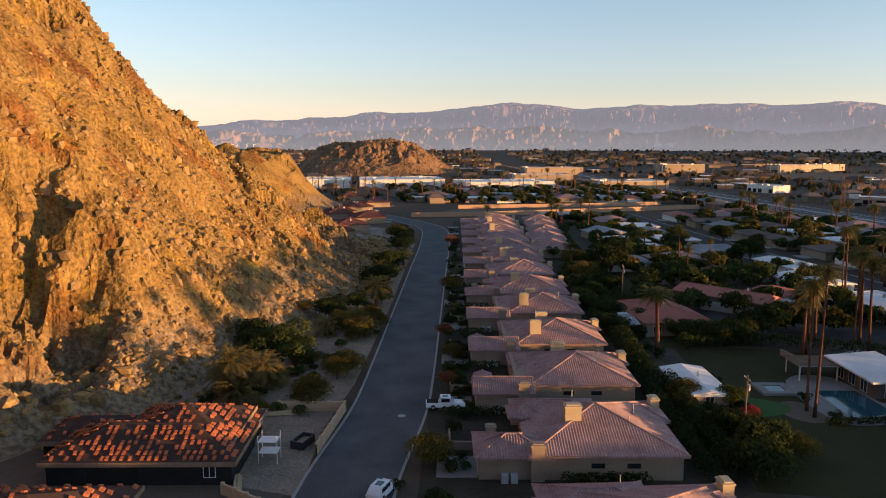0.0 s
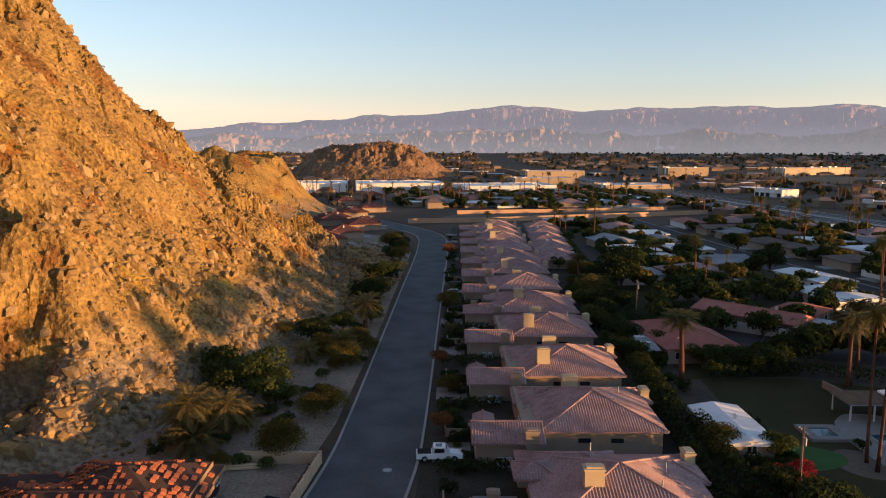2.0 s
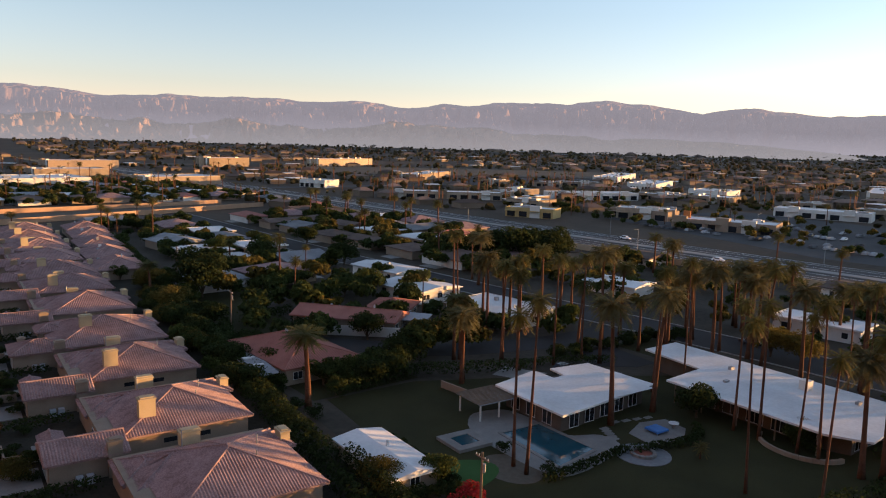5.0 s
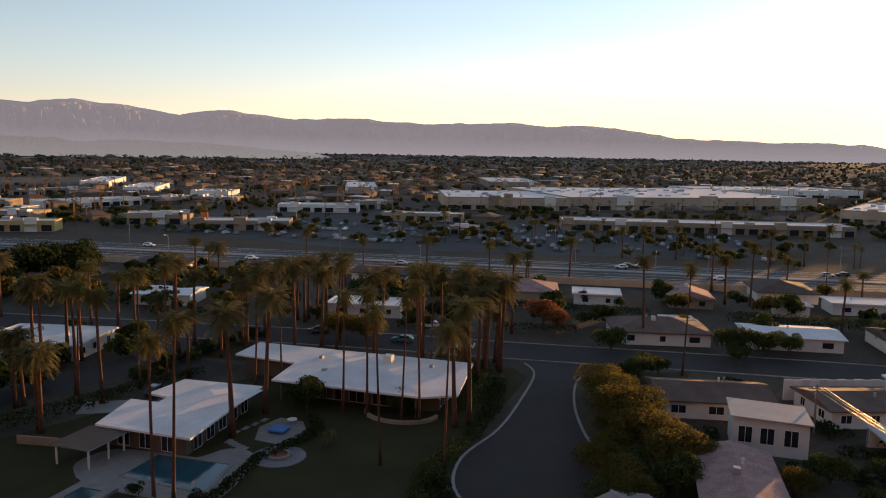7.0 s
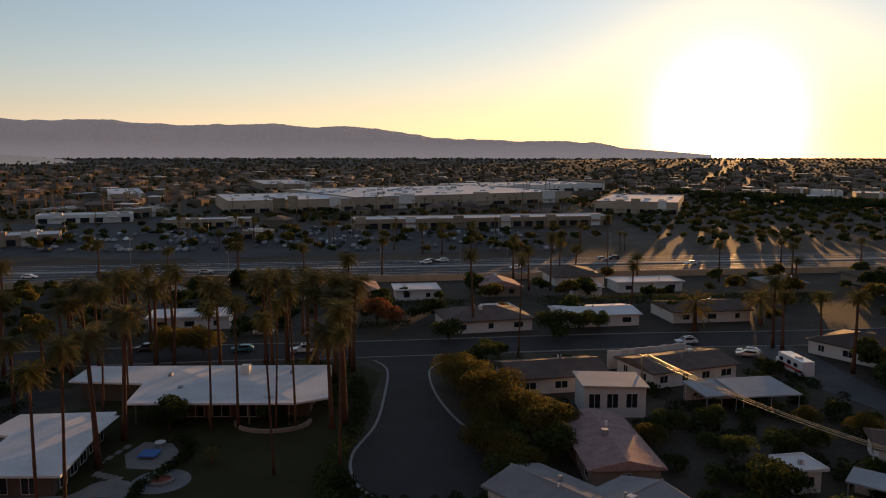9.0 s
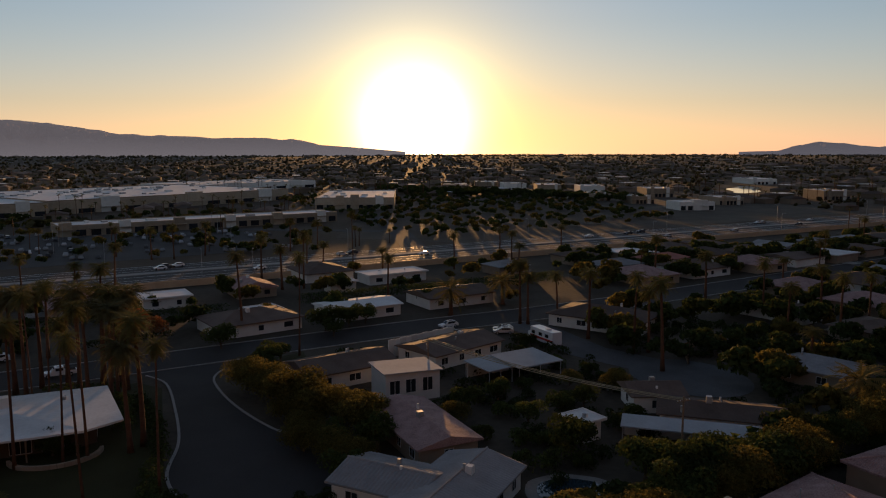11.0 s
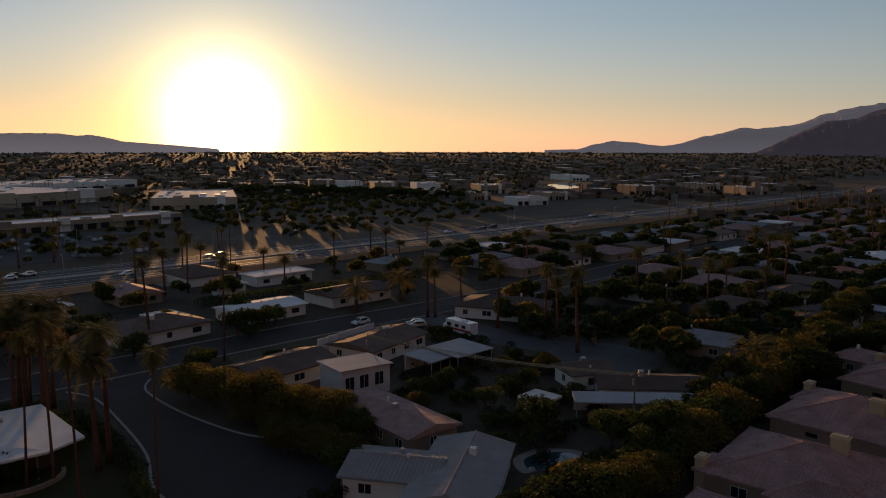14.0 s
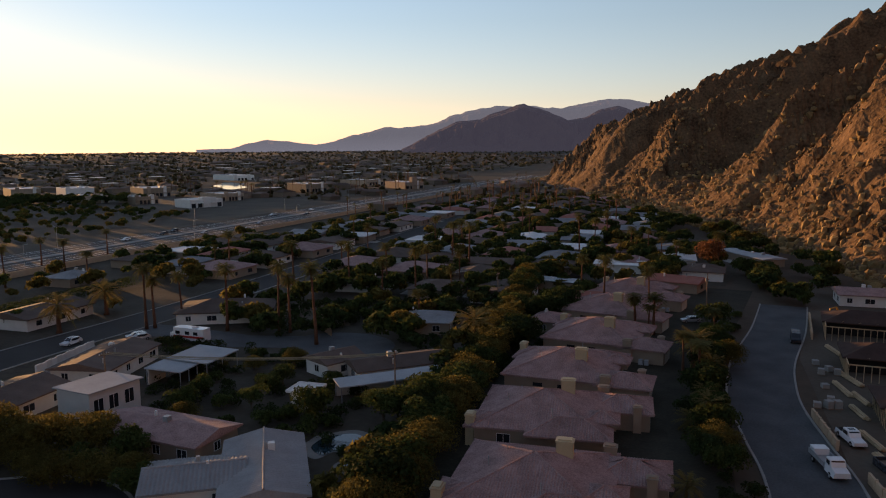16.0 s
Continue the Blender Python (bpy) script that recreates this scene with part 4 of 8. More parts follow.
def simple_house(m, w, l, roof, wall, height=2.9, kind="hip", pitch=0.25, label="", group="", ribs=0.0, windows=True, over=0.6, vents=2, plain=False):
    """A single-storey house about its centre: hip, gable, flat or shed roof."""
    h = thing("house", label, "house", group, m)
    G().box(-w / 2, -l / 2, 0, w / 2, l / 2, height).ob("wall", wall, h)
    a, b = w / 2 + over, l / 2 + over
    if kind in ("hip", "gable"):
        hip_roof(h, -a, -b, a, b, height + 0.05, pitch, roof, kind == "gable", ribs, caps=ribs > 0)
        if kind == "gable":
            g = G()
            if w >= l:
                for x in (-w / 2, w / 2):
                    g.add([(x, -l / 2, height), (x, l / 2, height), (x, 0, height + l / 2 * pitch)], [(0, 1, 2)])
            else:
                for y in (-l / 2, l / 2):
                    g.add([(-w / 2, y, height), (w / 2, y, height), (0, y, height + w / 2 * pitch)], [(0, 1, 2)])
            g.ob("gable_wall", wall, h)
    elif kind == "flat":
        g = G().box(-a, -b, height, a, b, height + 0.28)
        g.ob("roof", roof, h)
        k = G()
        for x0, y0, x1, y1 in ((-a, -b, a, -b + 0.2), (-a, b - 0.2, a, b), (-a, -b + 0.2, -a + 0.2, b - 0.2), (a - 0.2, -b + 0.2, a, b - 0.2)):
            k.box(x0, y0, height + 0.28, x1, y1, height + 0.4)
        k.ob("parapet", roof, h)
    elif kind == "shed":
        r = pitch * l
        G().add([(-a, -b, height + 0.1), (a, -b, height + 0.1), (a, b, height + 0.1 + r), (-a, b, height + 0.1 + r), (-a, -b, height - 0.1), (a, -b, height - 0.1), (a, b, height - 0.1 + r), (-a, b, height - 0.1 + r)],
                [(0, 1, 2, 3), (7, 6, 5, 4), (0, 4, 5, 1), (1, 5, 6, 2), (2, 6, 7, 3), (3, 7, 4, 0)]).ob("roof", roof, h)
    if plain:
        G().box(w / 2 + 0.02, -l * 0.3, 0, w / 2 + 4.6, l * 0.12, 0.1).ob("patio_slab", CONCRETE, h)
    random.seed(int(abs(w * 31 + l * 17 + m.translation.x)))
    if windows:
        for side, n in (("x", l), ("y", w), ("Y", w), ("X", l))[: 1 if plain else 4]:
            count = max(1, int(n / (5.5 if plain else 4.5)))
            for i in range(count):
                t = (i + 0.5) / count * n - n / 2
                ww = random.choice((1.2, 1.6, 2.2))
                if side in "yY":
                    window(h, t, (-l / 2 if side == "y" else l / 2), 0.9, ww, 1.2, side, not plain)
                else:
                    window(h, (-w / 2 if side == "x" else w / 2), t, 0.9, ww, 1.2, side, not plain)
    for i in range(vents):
        x, y = random.uniform(-w * 0.3, w * 0.3), random.uniform(-l * 0.3, l * 0.3)
        z = height + 0.2 + (min(w / 2 - abs(x), l / 2 - abs(y)) * pitch if kind == "hip" else ((l / 2 - abs(y)) * pitch if w >= l else (w / 2 - abs(x)) * pitch) if kind == "gable" else 0)
        s = random.choice((0.35, 0.5, 0.9))
        G().box(x - s / 2, y - s / 2, z - 0.5, x + s / 2, y + s / 2, z + random.choice((0.4, 0.7, 0.9)), 0.04).ob("roof_vent", STEEL if i % 2 else FRAME, h)
    return h


# ---- plants ----
def fan_crown(r, n, leaflets, droop, seed, up=0.9):
    """Fronds as arched stalks with pairs of narrow leaflets."""
    rnd = random.Random(seed)
    g = G()
    for i in range(n):
        turn = 2.399963 * i + rnd.uniform(-0.2, 0.2)
        rise = up - (up + droop) * (i / n) + rnd.uniform(-0.1, 0.1)
        length = r * rnd.uniform(0.85, 1.1)
        pts = []
        for s in range(6):
            t = s / 5
            out_way = length * t * math.cos(rise * (1 - 0.35 * t))
            high = length * (math.sin(rise) * t - 0.42 * t * t * (0.8 + 0.4 * rnd.random()))
            pts.append(Vector((out_way * math.cos(turn), out_way * math.sin(turn), high)))
        side = Vector((-math.sin(turn), math.cos(turn), 0))
        for s in range(5):
            a, b = pts[s], pts[s + 1]
            w = 0.06
            g.add([a - side * w, a + side * w, b + side * w * 0.7, b - side * w * 0.7], [(0, 1, 2, 3)])
        for j in range(leaflets):
            t = 0.18 + 0.82 * j / leaflets
            k = min(int(t * 5), 4)
            p = pts[k].lerp(pts[k + 1], t * 5 - k)
            d = (pts[k + 1] - pts[k]).normalized()
            size = r * 0.30 * (1 - 0.55 * abs(t - 0.5) * 2) * rnd.uniform(0.8, 1.15)
            for q in (-1, 1):
                tip = p + d * size * 0.7 + side * q * size * 0.75 + Vector((0, 0, -size * rnd.uniform(0.1, 0.45)))
                g.add([p - d * size * 0.09, p + d * size * 0.14, tip], [(0, 1, 2)])
    return g


def palm(height, style, seed, label):
    rnd = random.Random(seed)
    t = thing("palm_tree", label, "palm tree", "palms of the neighbourhood")
    lean = (rnd.uniform(-0.035, 0.035) * height, rnd.uniform(-0.035, 0.035) * height)
    r0 = {"fan": 0.29, "slim": 0.18, "date": 0.35, "young": 0.26}[style]
    path, radii = [], []
    for i in range(9):
        s = i / 8
        path.append((lean[0] * s * s, lean[1] * s * s, height * s))
        radii.append(r0 * (1.35 - 0.75 * s ** 0.5 if i else 1.5) * rnd.uniform(0.94, 1.06))
    if style != "young":
        for s, wide in ((0.93, 1.0), (0.965, 1.55), (1.0, 1.35)):
            z = height * s
            k = next((i for i, p in enumerate(path) if p[2] >= z), len(path))
            if s == 1.0:
                radii[-1] = r0 * 0.6 * wide
            else:
                path.insert(k, (lean[0] * s * s, lean[1] * s * s, z))
                radii.insert(k, r0 * 0.62 * wide)
    G().tube(path, radii, 9).ob("trunk", BARK_PALM, t, smooth=True)
    top = Matrix.Translation((lean[0], lean[1], height))
    if style == "date":
        crown = fan_crown(3.4, 54, 17, 0.75, seed, 0.9)
        leaf = LEAF_DATE
    elif style == "young":
        crown = fan_crown(2.6, 30, 14, 0.6, seed, 1.2)
        leaf = LEAF_YOUNG
    else:
        crown = fan_crown(2.55 if style == "fan" else 1.95, 44, 13, 0.85, seed, 0.95)
        leaf = LEAF_PALM
    c = crown.ob("crown", leaf, t)
    c.matrix_local = top
    if style in ("fan", "slim", "date"):
        k = fan_crown(1.45 if style != "date" else 1.6, 30, 9, 1.5, seed + 5, -0.75)
        d = k.ob("dead_fronds", LEAF_DEAD, t)
        d.matrix_local = top @ Matrix.Translation((0, 0, -0.25))
    t.location = (0, 0, -200)
    return t


def leaf_cloud(n, size, shape, seed, flat=1.0):
    """Many small leaf clumps over a lumpy, gappy outline; shape gives lobes (x, y, z, radius)."""
    r = np.random.default_rng(seed)
    lobes = np.array(shape, float)
    weights = lobes[:, 3] ** 2
    pick = r.choice(len(lobes), n, p=weights / weights.sum())
    way = r.normal(size=(n, 3))
    way /= np.linalg.norm(way, axis=1)[:, None]
    way[:, 2] = np.where(way[:, 2] < -0.5, -way[:, 2], way[:, 2])
    dist = lobes[pick, 3] * (0.55 + 0.52 * r.random(n) ** 0.5)
    centre = lobes[pick, :3] + way * dist[:, None] * np.array([1, 1, flat])
    a = r.normal(size=(n, 3))
    a -= way * (a * way).sum(1)[:, None] * 0.6
    a /= np.linalg.norm(a, axis=1)[:, None]
    b = np.cross(a, way + 0.5 * r.normal(size=(n, 3)))
    b /= np.linalg.norm(b, axis=1)[:, None]
    s = size * (0.6 + 0.8 * r.random(n))[:, None]
    corner = np.stack([centre - a * s, centre - b * s * 0.75 + a * s * 0.5, centre + b * s * 0.7 + a * s * 0.75], 1)
    g = G()
    g.v = [tuple(p) for p in corner.reshape(-1, 3)]
    g.f = [(3 * i, 3 * i + 1, 3 * i + 2) for i in range(n)]
    return g


def tree(name, label, category, group, crown_r, height, trunk_h, leaf, n, seed, size=0.32, lobes=9, flat=0.85):
    rnd = random.Random(seed)
    shape = []
    for i in range(lobes):
        a, q = 2.4 * i + rnd.uniform(-0.4, 0.4), crown_r * 0.55 * math.sqrt((i + 0.3) / lobes)
        shape.append((q * math.cos(a) * 1.25, q * math.sin(a) * 1.25, trunk_h + (height - trunk_h) * rnd.uniform(0.35, 0.68), crown_r * rnd.uniform(0.36, 0.58)))
    if trunk_h < 0.1:
        t = tagged(leaf_cloud(n, size, shape, seed, flat).ob(name, leaf), label, category, group)
        t.location = (0, 0, -200)
        return t
    t = thing(name, label, category, group)
    if trunk_h > 0.3:
        g = G().tube([(0, 0, -0.2), (0.08, 0.03, trunk_h * 0.5), (0.0, 0.1, trunk_h * 1.1)], [0.05 * height, 0.036 * height, 0.028 * height], 7)
        for x, y, z, q in shape[:6]:
            g.tube([(0, 0.05, trunk_h * 0.85), (x * 0.5, y * 0.5, trunk_h + (z - trunk_h) * 0.6), (x, y, z)], [0.022 * height, 0.014 * height, 0.006 * height], 5)
        g.ob("trunk", BARK, t)
    leaf_cloud(n, size, shape, seed, flat).ob("crown", leaf, t)
    t.location = (0, 0, -200)
    return t


PALM_HEIGHT = {"fan": (13.5, 16.5, 19.0), "slim": (20.0, 23.0), "date": (11.0, 14.0, 17.0)}
PALMS = {
    "fan": [palm(h, "fan", 40 + i, "tall fan palm with a shaggy green crown and bare trunk") for i, h in enumerate((13.5, 16.5, 19.0))],
    "slim": [palm(h, "slim", 60 + i, "very tall slender fan palm with a small crown") for i, h in enumerate((20.0, 23.0))],
    "date": [palm(h, "date", 80 + i, "date palm with a wide feathery crown and rough trunk") for i, h in enumerate((11.0, 14.0, 17.0))],
    "young": [palm(h, "young", 90 + i, "low bushy palm with arching fronds") for i, h in enumerate((1.6, 3.2))],
}
TREES = {
    "dark": [tree("tree", "dense dark green shade tree", "tree", "trees of the neighbourhood", 4.2, 6.6, 0.7, LEAF_DARK, 2900, 5 + i, 0.27, 14) for i in range(2)],
    "green": [tree("tree", "rounded green garden tree", "tree", "trees of the neighbourhood", 3.2, 5.4, 0.6, LEAF_GREEN, 2600, 15 + i, 0.21, 12) for i in range(2)],
    "gold": [tree("tree", "golden-green desert tree with fine leaves", "tree", "trees of the neighbourhood", 3.4, 4.8, 0.4, LEAF_GOLD, 6800, 25 + i, 0.125, 16) for i in range(2)],
    "rust": [tree("tree", "small tree with rust-coloured leaves", "tree", "trees of the neighbourhood", 2.8, 5.2, 1.4, LEAF_RUST, 2600, 35, 0.17, 12)],
    "bush": [tree("bush", "rounded dark garden shrub", "shrub", "shrubs of the neighbourhood", 1.7, 2.2, 0.0, LEAF_DARK, 760, 45 + i, 0.16, 7) for i in range(2)],
    "sage": [tree("bush", "olive desert shrub on dry soil", "shrub", "shrubs of the neighbourhood", 1.6, 1.9, 0.0, LEAF_GREEN, 700, 55, 0.17, 7)],
    "red": [tree("bush", "red flowering bougainvillea shrub", "shrub", "shrubs of the neighbourhood", 2.0, 3.0, 0.0, LEAF_RED, 1000, 65, 0.15, 7)],
}
plant_rnd = random.Random(3)


def plant(kind, x, y, size=1.0, z=0.0, tall=None):
    stock = PALMS.get(kind) or TREES[kind]
    base = stock[tall if tall is not None else plant_rnd.randrange(len(stock))]
    s = size * plant_rnd.uniform(0.92, 1.08)
    if x < -14 and y > 84:
        z = max(z, float(hill_height(np.array([x]), np.array([y]))[0]))
    m = pose(x, y, z, 0, 0, plant_rnd.uniform(0, 360)) @ Matrix.Diagonal((s, s, s * plant_rnd.uniform(0.92, 1.08), 1))
    return copy_thing(base, m)


def stand_palm(kind, x, y, h, size=1.0):
    """A palm of height h whose trunk and crown keep their girth."""
    heights = PALM_HEIGHT[kind]
    k = min(range(len(heights)), key=lambda i: abs(heights[i] - h))
    s = size * plant_rnd.uniform(0.85, 1.12)
    tilt = pose(x, y, 0, plant_rnd.uniform(-2.2, 2.2), plant_rnd.uniform(-2.2, 2.2), plant_rnd.uniform(0, 360))
    return copy_thing(PALMS[kind][k], tilt @ Matrix.Diagonal((s, s, h / heights[k], 1)))


# ---- vehicles ----
def body_shell(g, length, width, profile):
    """A car body from a side profile of (along, height) with its width drawn in above the waist."""
    n = len(profile)
    vs = []
    for side in (-1, 1):
        for x, z in profile:
            w = width / 2 * (1.0 if z < 0.95 else 0.82)
            vs.append((x, side * w, z))
    fs = [tuple(range(n - 1, -1, -1)), tuple(range(n, 2 * n))] + [(i, (i + 1) % n, n + (i + 1) % n, n + i) for i in range(n)]
    return g.add(vs, fs)


def wheels(parent, xs, y, r=0.34, rims=True):
    for x in xs:
        for side in (-1, 1):
            w = G().tube([(x, side * y - 0.11, r), (x, side * y + 0.11, r)], [r, r], 12).ob("wheel", RUBBER, parent)
            if rims:
                G().tube([(x, side * (y + 0.02), r), (x, side * (y + 0.13), r)], [r * 0.55, r * 0.55], 8).ob("rim", STEEL, w)


def car(m, paint, label, kind="car", group="parked cars"):
    c = thing(kind, label, "car", group, m)
    if kind == "pickup_truck":
        body_shell(G(), 5.8, 1.95, [(-2.9, 0.45), (2.85, 0.45), (2.9, 0.95), (1.3, 1.12), (0.75, 1.85), (-0.75, 1.88), (-0.95, 1.1), (-2.9, 1.08)]).ob("body", paint, c)
        G().box(-2.75, -0.8, 1.09, -1.05, 0.8, 1.14).ob("load_bed", RUBBER, c)
        G().box(-0.62, -0.86, 1.2, 0.6, 0.86, 1.7).ob("side_glass", GLASS, c)
        G().add([(1.24, -0.7, 1.16), (1.24, 0.7, 1.16), (0.8, 0.7, 1.8), (0.8, -0.7, 1.8)], [(0, 1, 2, 3)]).ob("windscreen", GLASS, c)
        G().box(-0.45, -0.45, 1.87, 0.35, 0.45, 1.9).ob("sunroof", GLASS, c)
        wheels(c, (-1.85, 1.9), 0.86, 0.4)
    else:
        tall = 0.14 if kind == "suv" else 0.0
        body_shell(G(), 4.6, 1.84, [(-2.3, 0.38), (2.25, 0.38), (2.3, 0.78), (1.15, 0.98), (0.45, 1.46 + tall), (-1.4, 1.48 + tall), (-2.2, 1.02), (-2.3, 0.8)]).ob("body", paint, c)
        G().box(-1.5, -0.83, 1.02, 0.5, 0.83, 1.34 + tall).ob("side_glass", GLASS, c)
        G().add([(1.12, -0.7, 1.03), (1.12, 0.7, 1.03), (0.5, 0.62, 1.45 + tall), (0.5, -0.62, 1.45 + tall)], [(0, 1, 2, 3)]).ob("windscreen", GLASS, c)
        G().box(-1.1, -0.4, 1.485 + tall, 0.0, 0.4, 1.5 + tall).ob("sunroof", GLASS, c)
        wheels(c, (-1.4, 1.4), 0.82)
    return c


def facing(x, y, turn, z=0.05):
    return pose(x, y, z, 0, 0, turn)


suv = car(facing(-6.6, 80.6, 70), PAINT_WHITE, "white sport utility car parked at the kerb", "suv")
pickup = car(facing(0.3, 108.0, 3, 0.13), PAINT_WHITE, "white crew-cab pickup truck parked on a driveway", "pickup_truck")
sedan = car(facing(76, 173.5, 40), PAINT_SILVER, "silver saloon car parked in a paved yard", "car")
dark_car = car(facing(86, 133.5, 10), PAINT_DARK, "dark car under a tree beside the drive", "suv")
teal_car = car(facing(132.5, 108, 98), PAINT_TEAL, "teal saloon car parked along the street", "car")
for x, y, turn in ((71.5, 175, 55), (3.0, 212, 5), (131, 17, 100), (130.5, 4, 60), (22, -63, 30), (128.5, 5, 70)):
    copy_thing(sedan, facing(x, y, turn))
for x, y, turn in ((147, 107, 98), (139, 14, 98), (110, -102, 30), (92, -96, 40)):
    copy_thing(suv, facing(x, y, turn))
for x, y, turn in ((131.8, 95, 98), (99, -100, 120), (86, -118, 30)):
    copy_thing(pickup, facing(x, y, turn))
for x, y, turn in ((133, 128, 98), (78, -128, 10)):
    copy_thing(dark_car, facing(x, y, turn))


def plain_car(m, paint, label):
    """A car of the far roads."""
    c = thing("car", label, "car", "cars of the far roads", m)
    body_shell(G(), 4.6, 1.84, [(-2.3, 0.38), (2.25, 0.38), (2.3, 0.78), (1.15, 0.98), (0.45, 1.5), (-1.4, 1.52), (-2.2, 1.02), (-2.3, 0.8)]).ob("body", paint, c)
    G().box(-1.5, -0.83, 1.02, 0.6, 0.83, 1.36).ob("side_glass", GLASS, c)
    wheels(c, (-1.4, 1.4), 0.82, rims=False)
    return c


far_white = plain_car(facing(245, 40, 98, 0.07), PAINT_WHITE, "white car on the highway")
far_silver = plain_car(facing(268, 4, -82, 0.07), PAINT_SILVER, "silver car on the highway")
far_dark = plain_car(facing(262, 70, -82, 0.07), PAINT_DARK, "dark car on the highway")


def flatbed_truck(m):
    t = thing("flatbed_truck", "white flatbed work truck parked along the kerb", "truck", m=m)
    body_shell(G(), 3, 2.2, [(0.9, 0.6), (3.6, 0.6), (3.65, 1.3), (2.5, 1.55), (2.1, 2.35), (0.95, 2.4)]).ob("cab", PAINT_WHITE, t)
    G().add([(2.46, -0.85, 1.6), (2.46, 0.85, 1.6), (2.14, 0.8, 2.28), (2.14, -0.8, 2.28)], [(0, 1, 2, 3)]).ob("windscreen", GLASS, t)
    G().box(1.1, -0.98, 1.6, 2.0, 0.98, 2.2).ob("side_glass", GLASS, t)
    G().box(-4.2, -1.1, 0.85, 0.75, 1.1, 1.05).ob("deck", STEEL, t)
    for y in (-1.1, 1.0):
        G().box(-4.2, y, 1.05, 0.7, y + 0.1, 1.5).ob("side_board", STEEL, t)
    G().box(-4.1, -0.95, 1.06, -2.6, 0.95, 1.9).ob("tool_box", PAINT_WHITE, t)
    wheels(t, (-2.8, 2.4), 0.98, 0.45)


flatbed_truck(facing(-6.9, 14.2, 112))


def motorhome(m):
    t = thing("motorhome", "white motorhome with a red stripe parked off the street", "motorhome", m=m)
    G().box(-4.5, -1.25, 0.55, 3.6, 1.25, 3.2, 0.06).ob("body", PAINT_WHITE, t)
    G().box(3.6, -1.15, 0.55, 4.7, 1.15, 1.9, 0.1).ob("bonnet", PAINT_WHITE, t)
    for y in (-1.28, 1.25):
        G().box(-4.4, y, 1.1, 3.5, y + 0.03, 1.55).ob("stripe", PAINT_RED, t)
        for x in (-3, -0.8, 1.8):
            G().box(x, y, 1.8, x + 1.2, y + 0.03, 2.5).ob("side_window", GLASS, t)
    G().box(-2, -0.5, 3.2, -0.8, 0.5, 3.45, 0.08).ob("roof_unit", FRAME, t)
    wheels(t, (-2.6, 3.2), 1.05, 0.42)


motorhome(facing(117.5, 0.8, 5))


def delivery_van(m, label, paint):
    t = thing("van", label, "van", m=m)
    body_shell(G(), 5, 2.0, [(-2.6, 0.4), (2.4, 0.4), (2.5, 1.0), (1.9, 1.3), (1.2, 2.1), (-2.6, 2.15)]).ob("body", paint, t)
    G().add([(1.9, -0.8, 1.36), (1.9, 0.8, 1.36), (1.3, 0.75, 2.02), (1.3, -0.75, 2.02)], [(0, 1, 2, 3)]).ob("windscreen", GLASS, t)
    wheels(t, (-1.7, 1.6), 0.9, 0.36)


delivery_van(facing(-0.8, -54, 95), "dark van parked at the end of the street", PAINT_DARK)


# ---- the pool estate ----
def estate_house(outline, inner, height, label):
    h = thing("house", label, "house", "white-roofed houses")
    G().prism(inner, 0, height).ob("wall", WALL_DARK, h)
    G().prism(outline, height, height + 0.3).ob("roof", ROOF_WHITE, h)
    return h


def low_crown(parent, x0, y0, x1, y1, z, rise):
    """A shallow fold on a coated roof."""
    f, p, q = hip_faces(x0, y0, x1, y1, z, rise)
    g = G()
    for s in f:
        g.add(s, [tuple(range(len(s)))])
    g.ob("roof_fold", ROOF_WHITE, parent)


pool_house = estate_house([(65.2, 111.6), (87.2, 114.4), (86.0, 127.8), (78.2, 128.6), (77.8, 124.8), (75.4, 124.6), (75.2, 129.2), (65.2, 126.6)],
                          [(66.4, 113.2), (85.8, 115.6), (84.8, 126.4), (66.4, 125.2)], 2.9, "low white-roofed house beside the swimming pool")
low_crown(pool_house, 66.5, 113.2, 85.5, 123.6, 3.202, 0.045)
for x in (69, 72.5, 76, 79.5, 83):
    window(pool_house, x, 112.9 + (x - 66) * 0.128, 0.3, 1.7, 2.1, "y")
for y in (116, 119.5, 123):
    window(pool_house, 66.35, y, 0.4, 1.8, 2.0, "x")
long_house = estate_house([(92.6, 84.0), (110.2, 86.4), (109.4, 128.4), (100.6, 128.0), (99.4, 115.4), (89.6, 114.2), (89.8, 89.0)],
                          [(94.6, 87.6), (107.8, 88.4), (107.4, 126.6), (101.6, 126.4), (101.0, 113.4), (93.2, 112.6), (93.4, 90)], 3.3, "long low white-roofed house with a deep veranda")
low_crown(long_house, 91.2, 89.6, 108.4, 113.4, 3.602, 0.045)
for y in (93, 97, 101, 105, 109):
    window(long_house, 93.3, y, 0.3, 2.6, 2.2, "x")
for x in (96.5, 100, 103.5):
    window(long_house, x, 87.7, 0.4, 1.8, 1.9, "y")
G().box(103.5, 99.2, 3.6, 105.0, 100.6, 5.3).ob("chimney", STUCCO_WHITE, long_house)
for x, y in ((96, 108), (103, 112), (104.5, 92)):
    G().box(x, y, 3.6, x + 0.9, y + 0.6, 4.15).ob("roof_vent", STEEL, long_house)
for y in (90, 96, 102, 108, 113):
    G().tube([(90.4, y, 0), (90.4, y, 3.3)], [0.12, 0.12], 6).ob("post", TIMBER, long_house)

